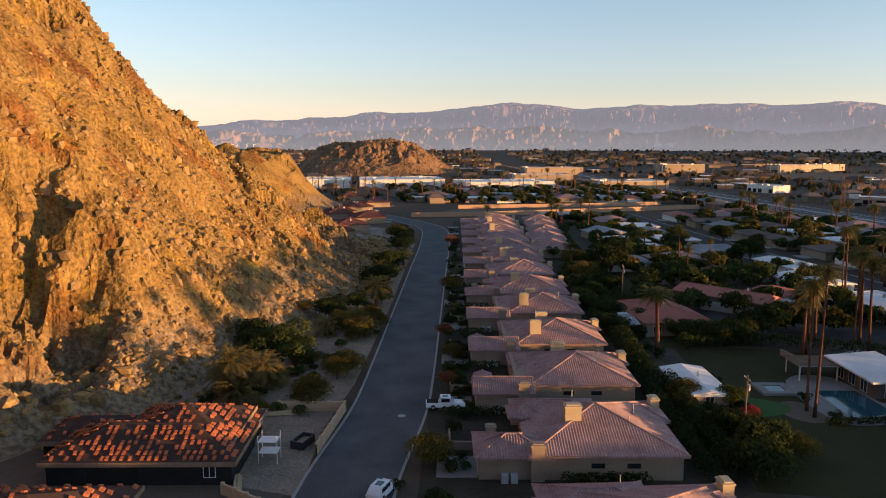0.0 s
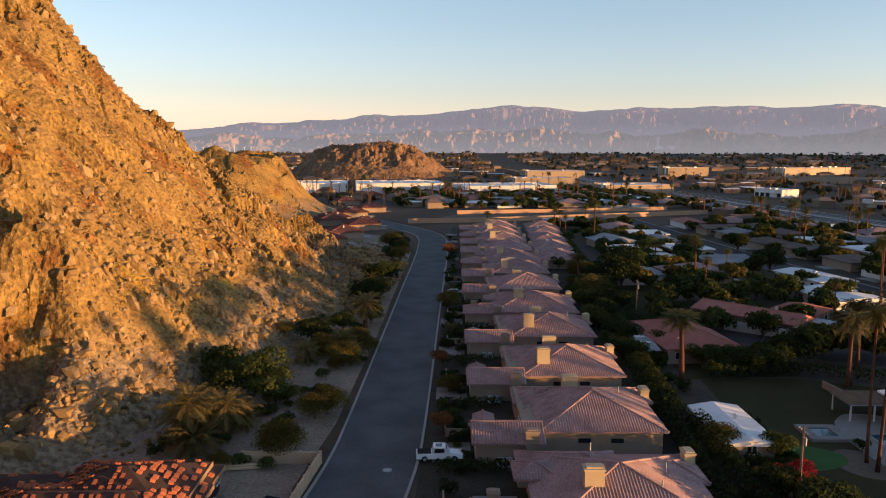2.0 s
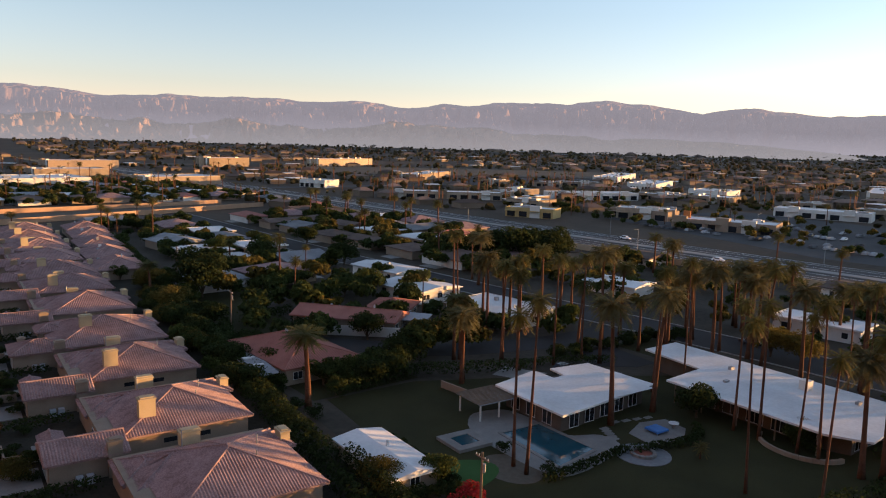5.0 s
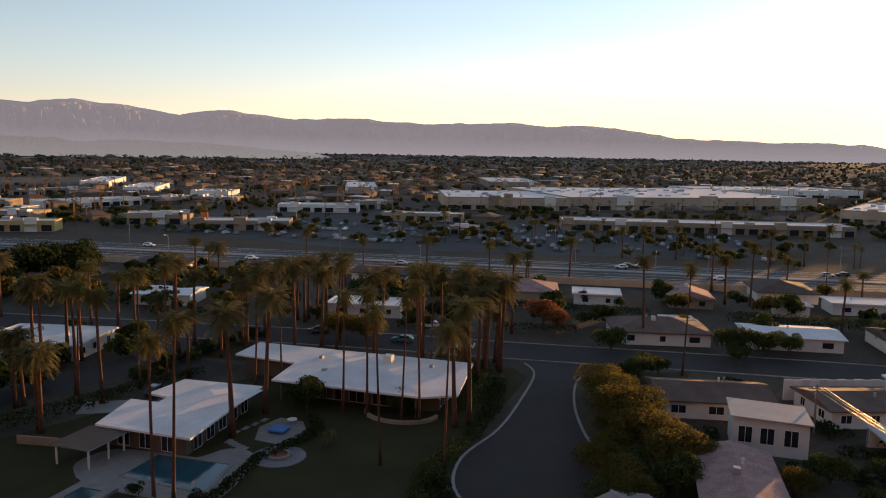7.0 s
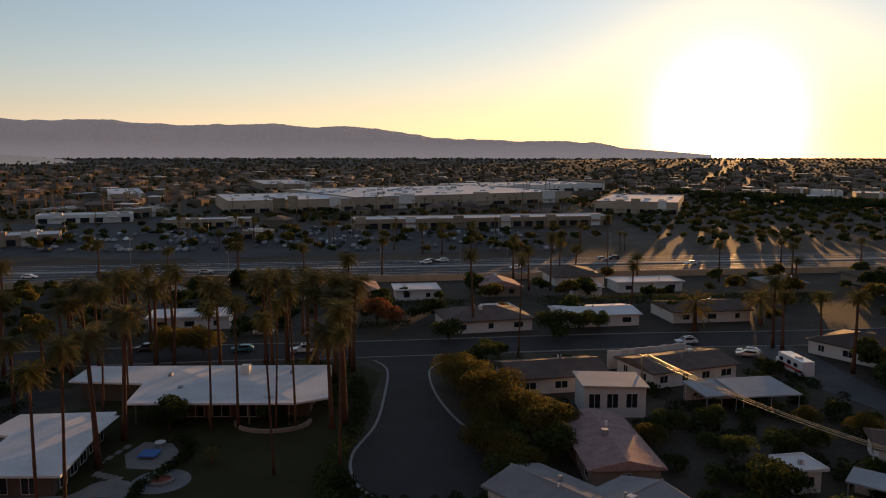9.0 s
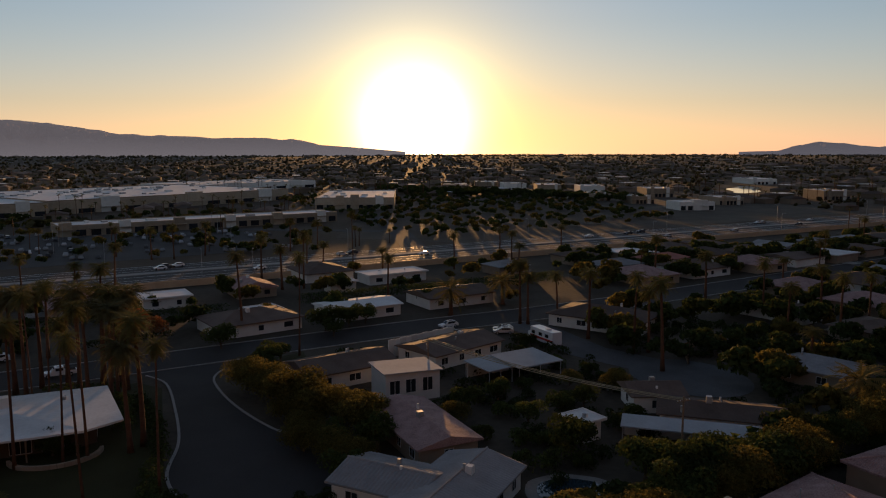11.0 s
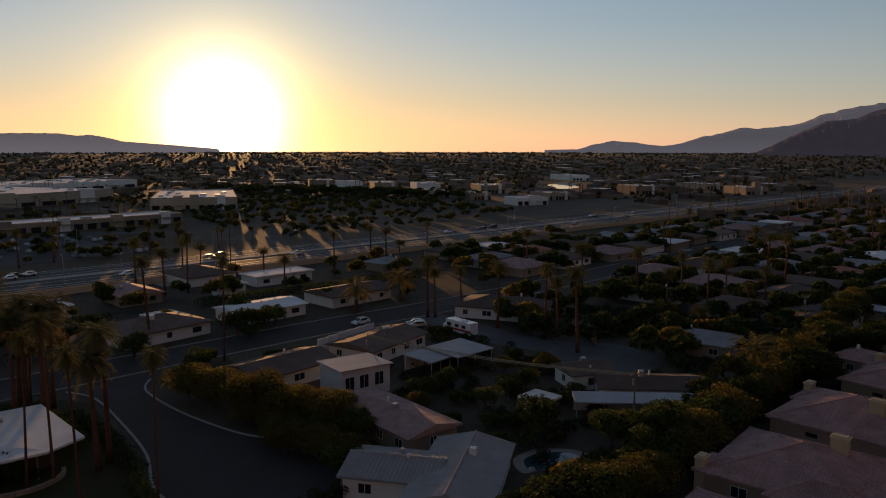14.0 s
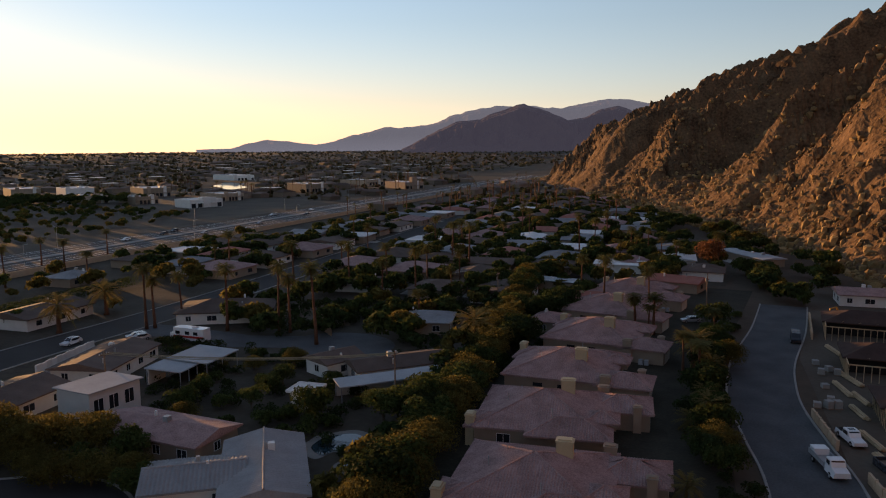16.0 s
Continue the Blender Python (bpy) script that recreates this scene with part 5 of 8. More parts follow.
patio = thing("patio_cover", "flat slatted patio cover on posts beside the pool", "patio cover")
G().box(58.6, 121.5, 2.55, 65.6, 127.6, 2.68).ob("roof", ROOF_GREY, patio)
for k in range(15):
    G().box(58.4, 121.6 + 0.42 * k, 2.68, 65.6, 121.72 + 0.42 * k, 2.8).ob("slat", TIMBER, patio)
for x, y in ((59, 122), (59, 127), (62.4, 122), (65.2, 122)):
    G().tube([(x, y, 0), (x, y, 2.55)], [0.14, 0.14], 8).ob("post", STUCCO_WHITE, patio)

patch("pavement_pool", smooth_line([(56.8, 122), (55.2, 117), (55.6, 105.6), (58.5, 102.2), (69.4, 104.8), (70.6, 109.5), (66.2, 112.2), (66.2, 119), (65, 124), (60, 125), (56.8, 122)], 4)[:-1][::-1], PAVING, "pale stone terrace round the pool", "paving", 0.08)
pool = thing("swimming_pool", "rectangular blue swimming pool with pale stone coping", "pool")
pool_edge = [(58.3, 104.6), (66.4, 106.3), (65.9, 117.2), (58.8, 117.2)][::-1]
G().prism(pool_edge, -0.2, 0.1).ob("water", WATER, pool)
for a, b in zip(pool_edge, pool_edge[1:] + pool_edge[:1]):
    slab_strip([a, b], 0.55, -0.1, 0.16).ob("coping", PAVING, pool)
spa = thing("spa_pool", "small square spa pool in a raised pale surround", "pool")
G().box(51.3, 115.6, 0, 54.2, 118.6, 0.36).ob("water", WATER, spa)
for x0, y0, x1, y1 in ((50, 114.4, 55.4, 115.6), (50, 118.6, 55.4, 119.8), (50, 115.6, 51.3, 118.6), (54.2, 115.6, 55.4, 118.6)):
    G().box(x0, y0, 0, x1, y1, 0.46).ob("coping", PAVING, spa)
patch("ground_putting_green", [(46 + 5.2 * math.cos(t) + 0.8 * math.cos(2 * t), 109.5 + 4.2 * math.sin(t)) for t in np.linspace(0, 2 * np.pi, 26, endpoint=False)], PUTTING, "small bright putting green in the lawn", "lawn", 0.06)
patch("ground_palm_bed", [(53 + 3.4 * math.cos(t), 107.6 + 4.5 * math.sin(t)) for t in np.linspace(0, 2 * np.pi, 20, endpoint=False)], SAND, "sandy planting bed below two palms", "ground", 0.055)
pit = thing("fire_pit", "round stone fire pit with a pale rim in the lawn", "fire pit")
G().prism([(70.6 + 3.6 * math.cos(t), 102 + 3.6 * math.sin(t)) for t in np.linspace(0, 2 * np.pi, 24, endpoint=False)], 0, 0.1).ob("surround", ROOF_GREY, pit)
for k in range(14):
    t0, t1 = 2 * math.pi * k / 14, 2 * math.pi * (k + 0.9) / 14
    G().prism([(70.6 + r * math.cos(t), 102 + r * math.sin(t)) for r, t in ((1.25, t0), (1.7, t0), (1.7, t1), (1.25, t1))], 0.1, 0.45).ob("stone", PAVING, pit)
G().prism([(70.6 + 1.25 * math.cos(t), 102 + 1.25 * math.sin(t)) for t in np.linspace(0, 2 * np.pi, 16, endpoint=False)], 0.1, 0.2).ob("ash_bed", BRICK_RED, pit)
patch("pavement_terrace", [(74, 103.4), (79.5, 102.6), (83, 105), (83.4, 109), (79, 110), (74.5, 108)], PAVING, "irregular stone terrace in the lawn", "paving", 0.075)
for k in range(9):
    x, y = 71.2 + 0.4 * k, 107.6 + 0.85 * k
    if k > 4:
        x, y = 76 + 1.9 * (k - 5), 112 - 0.4 * (k - 5)
    tagged(G().box(x - 0.7, y - 0.4, 0, x + 0.7, y + 0.4, 0.07).ob("stepping_stone", PAVING), "flat pale stepping stone set in the lawn", "paving stone", "stepping stones", "structure")
lounge = thing("garden_daybed", "low garden daybed with a bright blue cover", "daybed")
G().box(77.2, 105.2, 0.35, 79.6, 107.6, 0.6, 0.05).ob("cover", PAINT_BLUE, lounge)
for x in (77.3, 79.4):
    for y in (105.3, 107.4):
        G().tube([(x, y, 0.05), (x, y, 0.4)], [0.05, 0.05], 6).ob("leg", STEEL, lounge)
table = thing("garden_table", "round pale garden table on the terrace", "table")
G().tube([(81.8, 106.2, 0.7), (81.8, 106.2, 0.76)], [0.75, 0.75], 16).ob("tabletop", FRAME, table)
G().tube([(81.8, 106.2, 0.07), (81.8, 106.2, 0.7)], [0.08, 0.08], 8).ob("stem", STEEL, table)

ring = thing("planter_wall", "curved low stone planter wall round a shrub bed", "planter")
for k in range(20):
    t0 = math.pi * (0.55 + 0.95 * k / 20)
    t1 = math.pi * (0.55 + 0.95 * (k + 0.94) / 20)
    G().prism([(91.4 + r * math.cos(t) * 0.8, 92.6 + r * math.sin(t)) for r, t in ((5.4, t0), (5.9, t0), (5.9, t1), (5.4, t1))], 0, 0.6).ob("stone_block", STUCCO, ring)

garden_house = simple_house(pose(39.4, 115.0, 0, 0, 0, 1), 6.0, 13.2, ROOF_WHITE, STUCCO, 2.3, "gable", 0.16, "small white-roofed garden building behind a hedge", "white-roofed houses", vents=1)

# ---- neighbouring houses ----
W, B, R, P, Y = ROOF_WHITE, ROOF_BROWN, ROOF_RED, ROOF_PINK, ROOF_GREY
PALE = mat("pale_grey_tile", (0.23, 0.22, 0.215), (0.36, 0.35, 0.345), 0.4, 4.0, bump=0.4, per_object=0.1)
NEIGHBOURS = [
    (46.5, 160.5, 13.5, 20, 6, R, "hip", 0.32, "single-storey house with a rosy red ribbed tile roof", 0.45),
    (67.5, 179.5, 22, 9.5, -47, R, "gable", 0.25, "long low house with a dark red tile roof", 0.45),
    (80, 183, 9, 9, -47, R, "hip", 0.28, "small wing with a dark red tile roof", 0.45),
    (101, 171, 14, 20, 13, W, "flat", 0, "flat white-roofed house across the street from the estate", 0),
    (97.5, 200, 14, 16, 10, W, "gable", 0.12, "low house with a broad pale roof", 0),
    (104, 227, 11, 19, 12, W, "gable", 0.12, "white low-pitched house beside dark trees", 0),
    (156, 126, 9, 18, 10, W, "flat", 0, "white flat-roofed house behind palms", 0),
    (150, 180, 11, 15, 14, W, "gable", 0.1, "pale-roofed bungalow beyond the palms", 0),
    (111, 47.5, 11, 17, 11, B, "gable", 0.24, "white bungalow under a long brown shingle roof", 0),
    (115.8, 23.6, 11, 18, 20, B, "gable", 0.2, "white bungalow with a brown shingle roof and parapet", 0),
    (77, 45.2, 18, 8.6, 3, P, "gable", 0.22, "low wing under a dusty rose shingle roof", 0),
    (156.5, 57, 14, 20, 13, B, "hip", 0.26, "brown hip-roofed bungalow along the cross street", 0),
    (163.5, 52.5, 6.5, 6.5, 13, W, "flat", 0, "small white-roofed sunroom behind a bungalow", 0),
    (161, 29.5, 11.5, 18.5, 9, W, "gable", 0.14, "long bungalow with a white low-pitched roof", 0),
    (166.4, 1.7, 13, 20, 8, B, "gable", 0.2, "brown shingled bungalow with a tan front", 0),
    (192, 74, 9, 12, 8, W, "flat", 0, "pale flat-roofed house near the highway wall", 0),
    (199, 50, 12, 11, 8, P, "gable", 0.3, "tan gabled house near the highway wall", 0),
    (194, 25, 5, 8, 8, W, "flat", 0, "white flat carport near the highway wall", 0),
    (205, 5, 9, 20, 8, W, "flat", 0, "low house with a streaked white roof", 0),
    (205, -36, 10, 12, 8, Y, "hip", 0.28, "grey hip-roofed house near the highway wall", 0),
    (55.6, 49.6, 9.4, 18, 40, PALE, "gable", 0.24, "house with a pale grey tile roof and brick chimney", 0.5),
    (61.6, 55.0, 8.6, 11, -50, PALE, "gable", 0.24, "pale grey tiled wing set across its house", 0.5),
    (64, 2.6, 8, 17, -40, B, "gable", 0.22, "dark-roofed house with a white porch roof", 0),
    (76, 5.5, 7, 8, -20, B, "gable", 0.3, "small brown gabled outbuilding among shrubs", 0),
    (69, 23.4, 3.8, 3.6, 10, W, "flat", 0, "small white garden shed among shrubs", 0),
    (126.5, -20.8, 22, 14, 33, B, "hip", 0.26, "wide dark brown bungalow on a corner lot", 0),
    (76, -31, 12, 11, 20, Y, "hip", 0.26, "pale grey hip-roofed house beyond the close", 0),
    (118, -66, 20, 10, 12, B, "gable", 0.22, "brown bungalow among dark trees", 0),
    (65, -89, 16, 8, -4, ROOF_METAL, "shed", 0.06, "long shed with a pale blue-grey metal roof", 0),
    (55, -130, 15, 10, 5, W, "gable", 0.14, "white-roofed bungalow near the hill", 0),
    (32, -104, 14, 9, -8, R, "gable", 0.24, "red tile-roofed house near the street end", 0.45),
    (50, -42, 6.5, 8, 0, P, "hip", 0.3, "small tile-roofed annex behind the row", 0.42),
    (17, -168, 8, 26, 38, ROOF_METAL, "gable", 0.1, "long pale-roofed building at the foot of the hill", 0),
    (28, -128, 12, 14, 5, B, "hip", 0.24, "brown-roofed bungalow below the rocky hill", 0),
    (40, -150, 12, 15, 10, W, "gable", 0.14, "white-roofed bungalow below the rocky hill", 0),
    (46, -176, 12, 15, 10, Y, "hip", 0.22, "grey-roofed bungalow below the rocky hill", 0),
    (66, -206, 12, 15, 30, P, "hip", 0.24, "pink tile-roofed bungalow below the rocky hill", 0),
    (52, -134.5, 9, 13, 5, P, "gable", 0.2, "tile-roofed garage building near the street end", 0.4),
    (109, -188, 12, 18, 10, W, "gable", 0.14, "white-roofed bungalow among palms", 0),
    (36.5, 262, 13, 17, 0, P, "hip", 0.33, "tan house of the second row with a pink tile roof", 0.42),
    (38, 285, 13, 17, 0, P, "hip", 0.33, "tan house of the second row with a pink tile roof", 0.42),
    (39.5, 308, 13, 17, 0, P, "hip", 0.33, "tan house of the second row with a pink tile roof", 0.42),
    (41, 331, 13, 17, 0, P, "hip", 0.33, "tan house of the second row with a pink tile roof", 0.42),
    (42, 353, 13, 16, 0, P, "hip", 0.33, "tan house of the second row with a pink tile roof", 0.42),
    (-48.4, 311.3, 14, 15, 20, ROOF_RUST, "hip", 0.32, "dark rust tile-roofed house near the entrance", 0.45),
    (-44.4, 334.9, 14, 15, 20, ROOF_RUST, "hip", 0.32, "dark rust tile-roofed house near the entrance", 0.45),
    (-40.2, 365.2, 14, 15, 20, ROOF_RUST, "hip", 0.32, "dark rust tile-roofed house near the entrance", 0.45),
    (-57.8, 386.0, 14, 15, 20, ROOF_RUST, "hip", 0.32, "dark rust tile-roofed house near the entrance", 0.45),
    (-52.7, 427.6, 14, 15, 20, ROOF_RUST, "hip", 0.32, "dark rust tile-roofed house near the entrance", 0.45),
    (-45.3, 455.9, 14, 15, 20, ROOF_RUST, "hip", 0.32, "dark rust tile-roofed house near the entrance", 0.45),
    (-67.1, 507.7, 14, 15, 20, ROOF_RUST, "hip", 0.32, "dark rust tile-roofed house near the entrance", 0.45),
    (-55.4, 560.4, 14, 15, 20, ROOF_RUST, "hip", 0.32, "dark rust tile-roofed house near the entrance", 0.45),
    (-58, 398, 13, 15, 20, ROOF_RUST, "hip", 0.32, "dark rust tile-roofed house near the entrance", 0.45),
    (-52, 424, 13, 15, 20, ROOF_RUST, "hip", 0.32, "dark rust tile-roofed house near the entrance", 0.45),
    (-40, 376, 12, 13, 20, ROOF_RUST, "hip", 0.32, "dark rust tile-roofed house near the entrance", 0.45),
]
for x, y, w, l, turn, roof, kind, pitch, label, ribs in NEIGHBOURS:
    simple_house(pose(x, y, 0, 0, 0, turn), w, l, roof, STUCCO_WHITE if roof in (W, B, PALE) else STUCCO, 2.9, kind, pitch, label, "houses of the neighbourhood", ribs, plain=x > 134 or y > 205 or y < -50)

two = simple_house(pose(97, 40.2, 0, 0, 0, 1), 7.2, 9.6, ROOF_METAL, STUCCO_WHITE, 4.9, "shed", 0.03, "boxy white house with a pale sloped roof", "houses of the neighbourhood", vents=0, windows=False, over=0.45)
for y in (-2.6, 0.4, 3.2):
    window(two, -3.6, y, 1.6, 1.7, 2.2, "x")
for x in (-2, 1.6):
    window(two, x, -4.8, 1.2, 1.8, 2.4, "y")
lean = thing("lean_to_roof", "grey metal lean-to roof with three skylights", "lean-to")
G().add([(35.2, 149.2, 2.5), (39.4, 148.8, 2.9), (40.2, 169.6, 2.9), (37.4, 170, 2.5), (35.2, 149.2, 2.4), (39.4, 148.8, 2.8), (40.2, 169.6, 2.8), (37.4, 170, 2.4)],
        [(0, 1, 2, 3), (7, 6, 5, 4), (0, 4, 5, 1), (1, 5, 6, 2), (2, 6, 7, 3), (3, 7, 4, 0)]).ob("roof", ROOF_GREY, lean)
for y in (154, 158.5, 163):
    G().box(36.9, y, 2.68, 38.9, y + 0.8, 2.92).ob("skylight", FRAME, lean)
for x, y in ((35.5, 149.5), (36.4, 159), (37.5, 169.6)):
    G().tube([(x, y, 0), (x, y, 2.45)], [0.15, 0.15], 6).ob("post", STUCCO_WHITE, lean)


def carport(m, w, l, h, label):
    c = thing("carport", label, "carport", "flat shed roofs", m)
    G().add([(-w / 2, -l / 2, h), (w / 2, -l / 2, h + 0.3), (w / 2, l / 2, h + 0.3), (-w / 2, l / 2, h), (-w / 2, -l / 2, h - 0.2), (w / 2, -l / 2, h + 0.1), (w / 2, l / 2, h + 0.1), (-w / 2, l / 2, h - 0.2)],
            [(0, 1, 2, 3), (7, 6, 5, 4), (0, 4, 5, 1), (1, 5, 6, 2), (2, 6, 7, 3), (3, 7, 4, 0)]).ob("roof", ROOF_METAL, c)
    for x in (-w / 2 + 0.3, w / 2 - 0.3):
        for y in (-l / 2 + 0.3, 0, l / 2 - 0.3):
            G().tube([(x, y, 0), (x, y, h)], [0.09, 0.09], 6).ob("post", STEEL, c)
    G().box(w / 2 - 0.6, -l / 2 + 0.4, 0, w / 2 - 0.4, l / 2 - 0.4, h).ob("back_wall", STUCCO_WHITE, c)


carport(pose(99, 23.4, 0, 0, 0, 12), 7.4, 5.8, 2.9, "pale metal shed roof on posts")
carport(pose(98.9, 15.8, 0, 0, 0, 8), 9.0, 10.0, 3.2, "wide pale metal carport roof on posts")
carport(pose(60.4, 11.2, 0, 0, 0, -40), 4.4, 19, 2.7, "long white porch roof in front of a dark-roofed house")
carport(pose(79, 172, 0, 0, 0, 40), 6, 6, 2.4, "pale flat carport roof beside a paved yard")
carport(pose(88, -92, 0, 0, 0, 20), 5, 7, 2.6, "white carport roof among parked cars")
parapet = thing("parapet_wall", "white stuccoed parapet with a scalloped top", "wall")
for k in range(12):
    G().box(-9 + 1.5 * k, 0, 0, -7.55 + 1.5 * k, 0.3, 3.5 + (0.12 if k % 2 else 0)).ob("panel", STUCCO_WHITE, parapet)
parapet.matrix_world = pose(123, 27, 0, 0, 0, 110)

kidney = smooth_line([(58.5, 33.5), (55.4, 30.2), (51.2, 32.0), (51.6, 35.6), (54.2, 36.2), (55.0, 38.6), (58.0, 37.0), (58.5, 33.5)], 5)[:-1]
patch("pavement_kidney", [(54.5 + (x - 54.5) * 1.34, 34.5 + (y - 34.5) * 1.34) for x, y in kidney], PAVING, "pale deck round a kidney-shaped pool", "paving", 0.08)
kp = thing("garden_pool", "dark kidney-shaped garden pool in a pale deck", "pool")
G().prism(kidney, -0.1, 0.12).ob("water", POOL_DARK, kp)
patch("pavement_spa", [(49.2 + 2.6 * math.cos(t), 40 + 2.6 * math.sin(t)) for t in np.linspace(0, 2 * np.pi, 20, endpoint=False)], PAVING, "round pale spa deck beside a garden pool", "paving", 0.085)
hot = thing("hot_tub", "round raised spa with a pale rim", "spa")
G().tube([(49.2, 40, 0.085), (49.2, 40, 0.5)], [1.5, 1.5], 20).ob("rim", PAVING, hot)
G().tube([(49.2, 40, 0.3), (49.2, 40, 0.52)], [1.15, 1.15], 18).ob("water", POOL_DARK, hot)


# ---- driveways, walls and hedges ----
def wall_run(points, height, thick, material, label, posts=0.0):
    w = thing("garden_wall", label, "wall", "garden walls")
    for a, b in zip(points, points[1:]):
        d = (Vector(b) - Vector(a)).length
        n = max(1, round(d / 2.4))
        for k in range(n):
            p, q = Vector(a).lerp(Vector(b), k / n), Vector(a).lerp(Vector(b), (k + 1) / n)
            slab_strip([tuple(p), tuple(q)], thick, 0, height).ob("wall_panel", material, w)
            if posts:
                G().box(p.x - posts, p.y - posts, 0, p.x + posts, p.y + posts, height + 0.12).ob("pillar", material, w)
    return w


def hedge(points, width, height, leaf, label, seed, density=34):
    t = thing("hedge", label, "hedge", "hedges")
    shape = []
    for a, b in zip(points, points[1:]):
        d = (Vector(b) - Vector(a)).length
        n = max(2, int(d / (width * 0.45)))
        for k in range(n):
            p = Vector(a).lerp(Vector(b), (k + 0.5) / n)
            j = random.Random(seed + k).uniform(-0.12, 0.12) * width
            shape.append((p.x + j, p.y - j, height * 0.5, width * 0.62))
    length = sum((Vector(b) - Vector(a)).length for a, b in zip(points, points[1:]))
    leaf_cloud(int(length * density * 1.9 * max(1, height * 0.5)), 0.2, shape, seed, height / width * 0.85).ob("foliage", leaf, t)
    return t


wall_run([(-24.2, 106.8), (-14.5, 106.8), (-15.9, 91.0)], 1.5, 0.3, BLOCK, "tan block wall with half-round openings beside the street", 0.2)
wall_run([(-24.5, 80.5), (-19.5, 77.0), (-15, 66), (-11, 44)], 1.3, 0.3, BLOCK, "low tan block wall along the building site", 0.2)
wall_run([(-14.4, 27), (-11.2, 15.9)], 1.4, 0.3, BLOCK, "low tan block wall along the building site", 0.2)
wall_run([(-7.9, 6.4), (-4.6, -6.5)], 1.4, 0.3, BLOCK, "low tan block wall along the building site", 0.2)
wall_run([(-3.9, -57.6), (-3.0, -79.5)], 1.5, 0.3, BLOCK, "low tan block wall along the building site", 0.2)
wall_run([(62.5, 137.2), (63.5, 131.0)], 1.2, 0.25, STUCCO, "pale garden wall beside the patio")
wall_run([(74.5, 165), (60.5, 176)], 2.0, 0.25, STUCCO_WHITE, "white yard wall beside a red-roofed house")
wall_run([(92, -16), (100, -22), (104, -30)], 1.8, 0.2, BLOCK_WARM, "warm block wall at the end of the close")
wall_run([(-20, 390), (19, 397), (84, 420), (148, 445)], 2.4, 0.4, BLOCK_WARM, "long sunlit tan block wall beyond the row")
wall_run([(5, 440), (80, 455), (132, 470)], 2.2, 0.4, BLOCK_WARM, "long sunlit tan block wall beyond the row")
wall_run([(0, 496), (70, 512), (150, 530)], 2.6, 0.4, BLOCK, "pale estate wall in front of far houses")
patch("ground_vacant_strip", [(-18, 392), (18, 399), (146, 447), (131, 468), (80, 453), (4, 438)], SAND, "bare sandy strip between two long walls", "ground", 0.03)
tagged(slab_strip([(x, y) for x, y in offset_line(HIGHWAY, -31)], 0.5, 0, 2.1).ob("wall_highway", BLOCK), "pale block sound wall along the highway", "wall", kind="structure")

HEDGES = [
    ([(31.5, 84), (32.5, 130)], 2.2, 2.6, LEAF_DARK), ([(33, 130), (36, 190), (41, 260)], 2.2, 2.6, LEAF_DARK), ([(40, 84), (43, 96)], 3.0, 3.4, LEAF_GREEN),
    ([(34.5, 84), (35.5, 118)], 2.6, 3.4, LEAF_DARK), ([(33.8, 118), (36, 160)], 2.4, 3.2, LEAF_DARK), ([(37, 160), (42, 230)], 2.6, 3.4, LEAF_DARK), ([(42.5, 230), (48, 330)], 3.0, 3.6, LEAF_DARK),
    ([(45, 141), (62, 144), (80, 137)], 2.4, 2.4, LEAF_DARK), ([(80, 139.5), (88, 137.5), (98, 133)], 1.8, 1.6, LEAF_DARK), ([(70, 103.2), (74.5, 102), (80, 101), (84.5, 104)], 1.5, 1.1, LEAF_DARK),
    ([(96, 84.2), (108, 83.4), (112, 86)], 2.6, 2.0, LEAF_GREEN), ([(110.5, 90), (112, 108), (112, 126)], 2.0, 2.2, LEAF_DARK), ([(84, 79.5), (100, 80), (112, 82)], 2.4, 1.5, LEAF_DARK), ([(60, 79), (70, 81.5), (82, 80.5)], 2.6, 1.6, LEAF_GREEN),
    ([(176, 40), (178, 8), (182, -40)], 3.2, 3.6, LEAF_DARK), ([(174, 110), (176, 60)], 2.6, 2.6, LEAF_DARK), ([(54.5, 102.5), (69.5, 103.8)], 1.4, 1.0, LEAF_DARK), ([(52, 171), (60, 190)], 2.2, 2.6, LEAF_DARK),
    ([(39, 152), (38, 170), (44, 190)], 2.4, 2.8, LEAF_DARK), ([(48, 190), (60, 195)], 2.2, 2.6, LEAF_DARK), ([(60, 36), (66, 24)], 2.6, 2.4, LEAF_GREEN), ([(66, 57), (78, 53.5)], 2.4, 2.2, LEAF_DARK),
    ([(118, 84.5), (122, 96)], 2.2, 1.5, LEAF_GREEN), ([(150, 92), (154, 74)], 2.0, 2.0, LEAF_DARK),
]
for i, (line, w, h, leaf) in enumerate(HEDGES):
    hedge(line, w, h, leaf, "dense clipped dark green garden hedge" if leaf is LEAF_DARK else "loose green garden hedge", 300 + i)

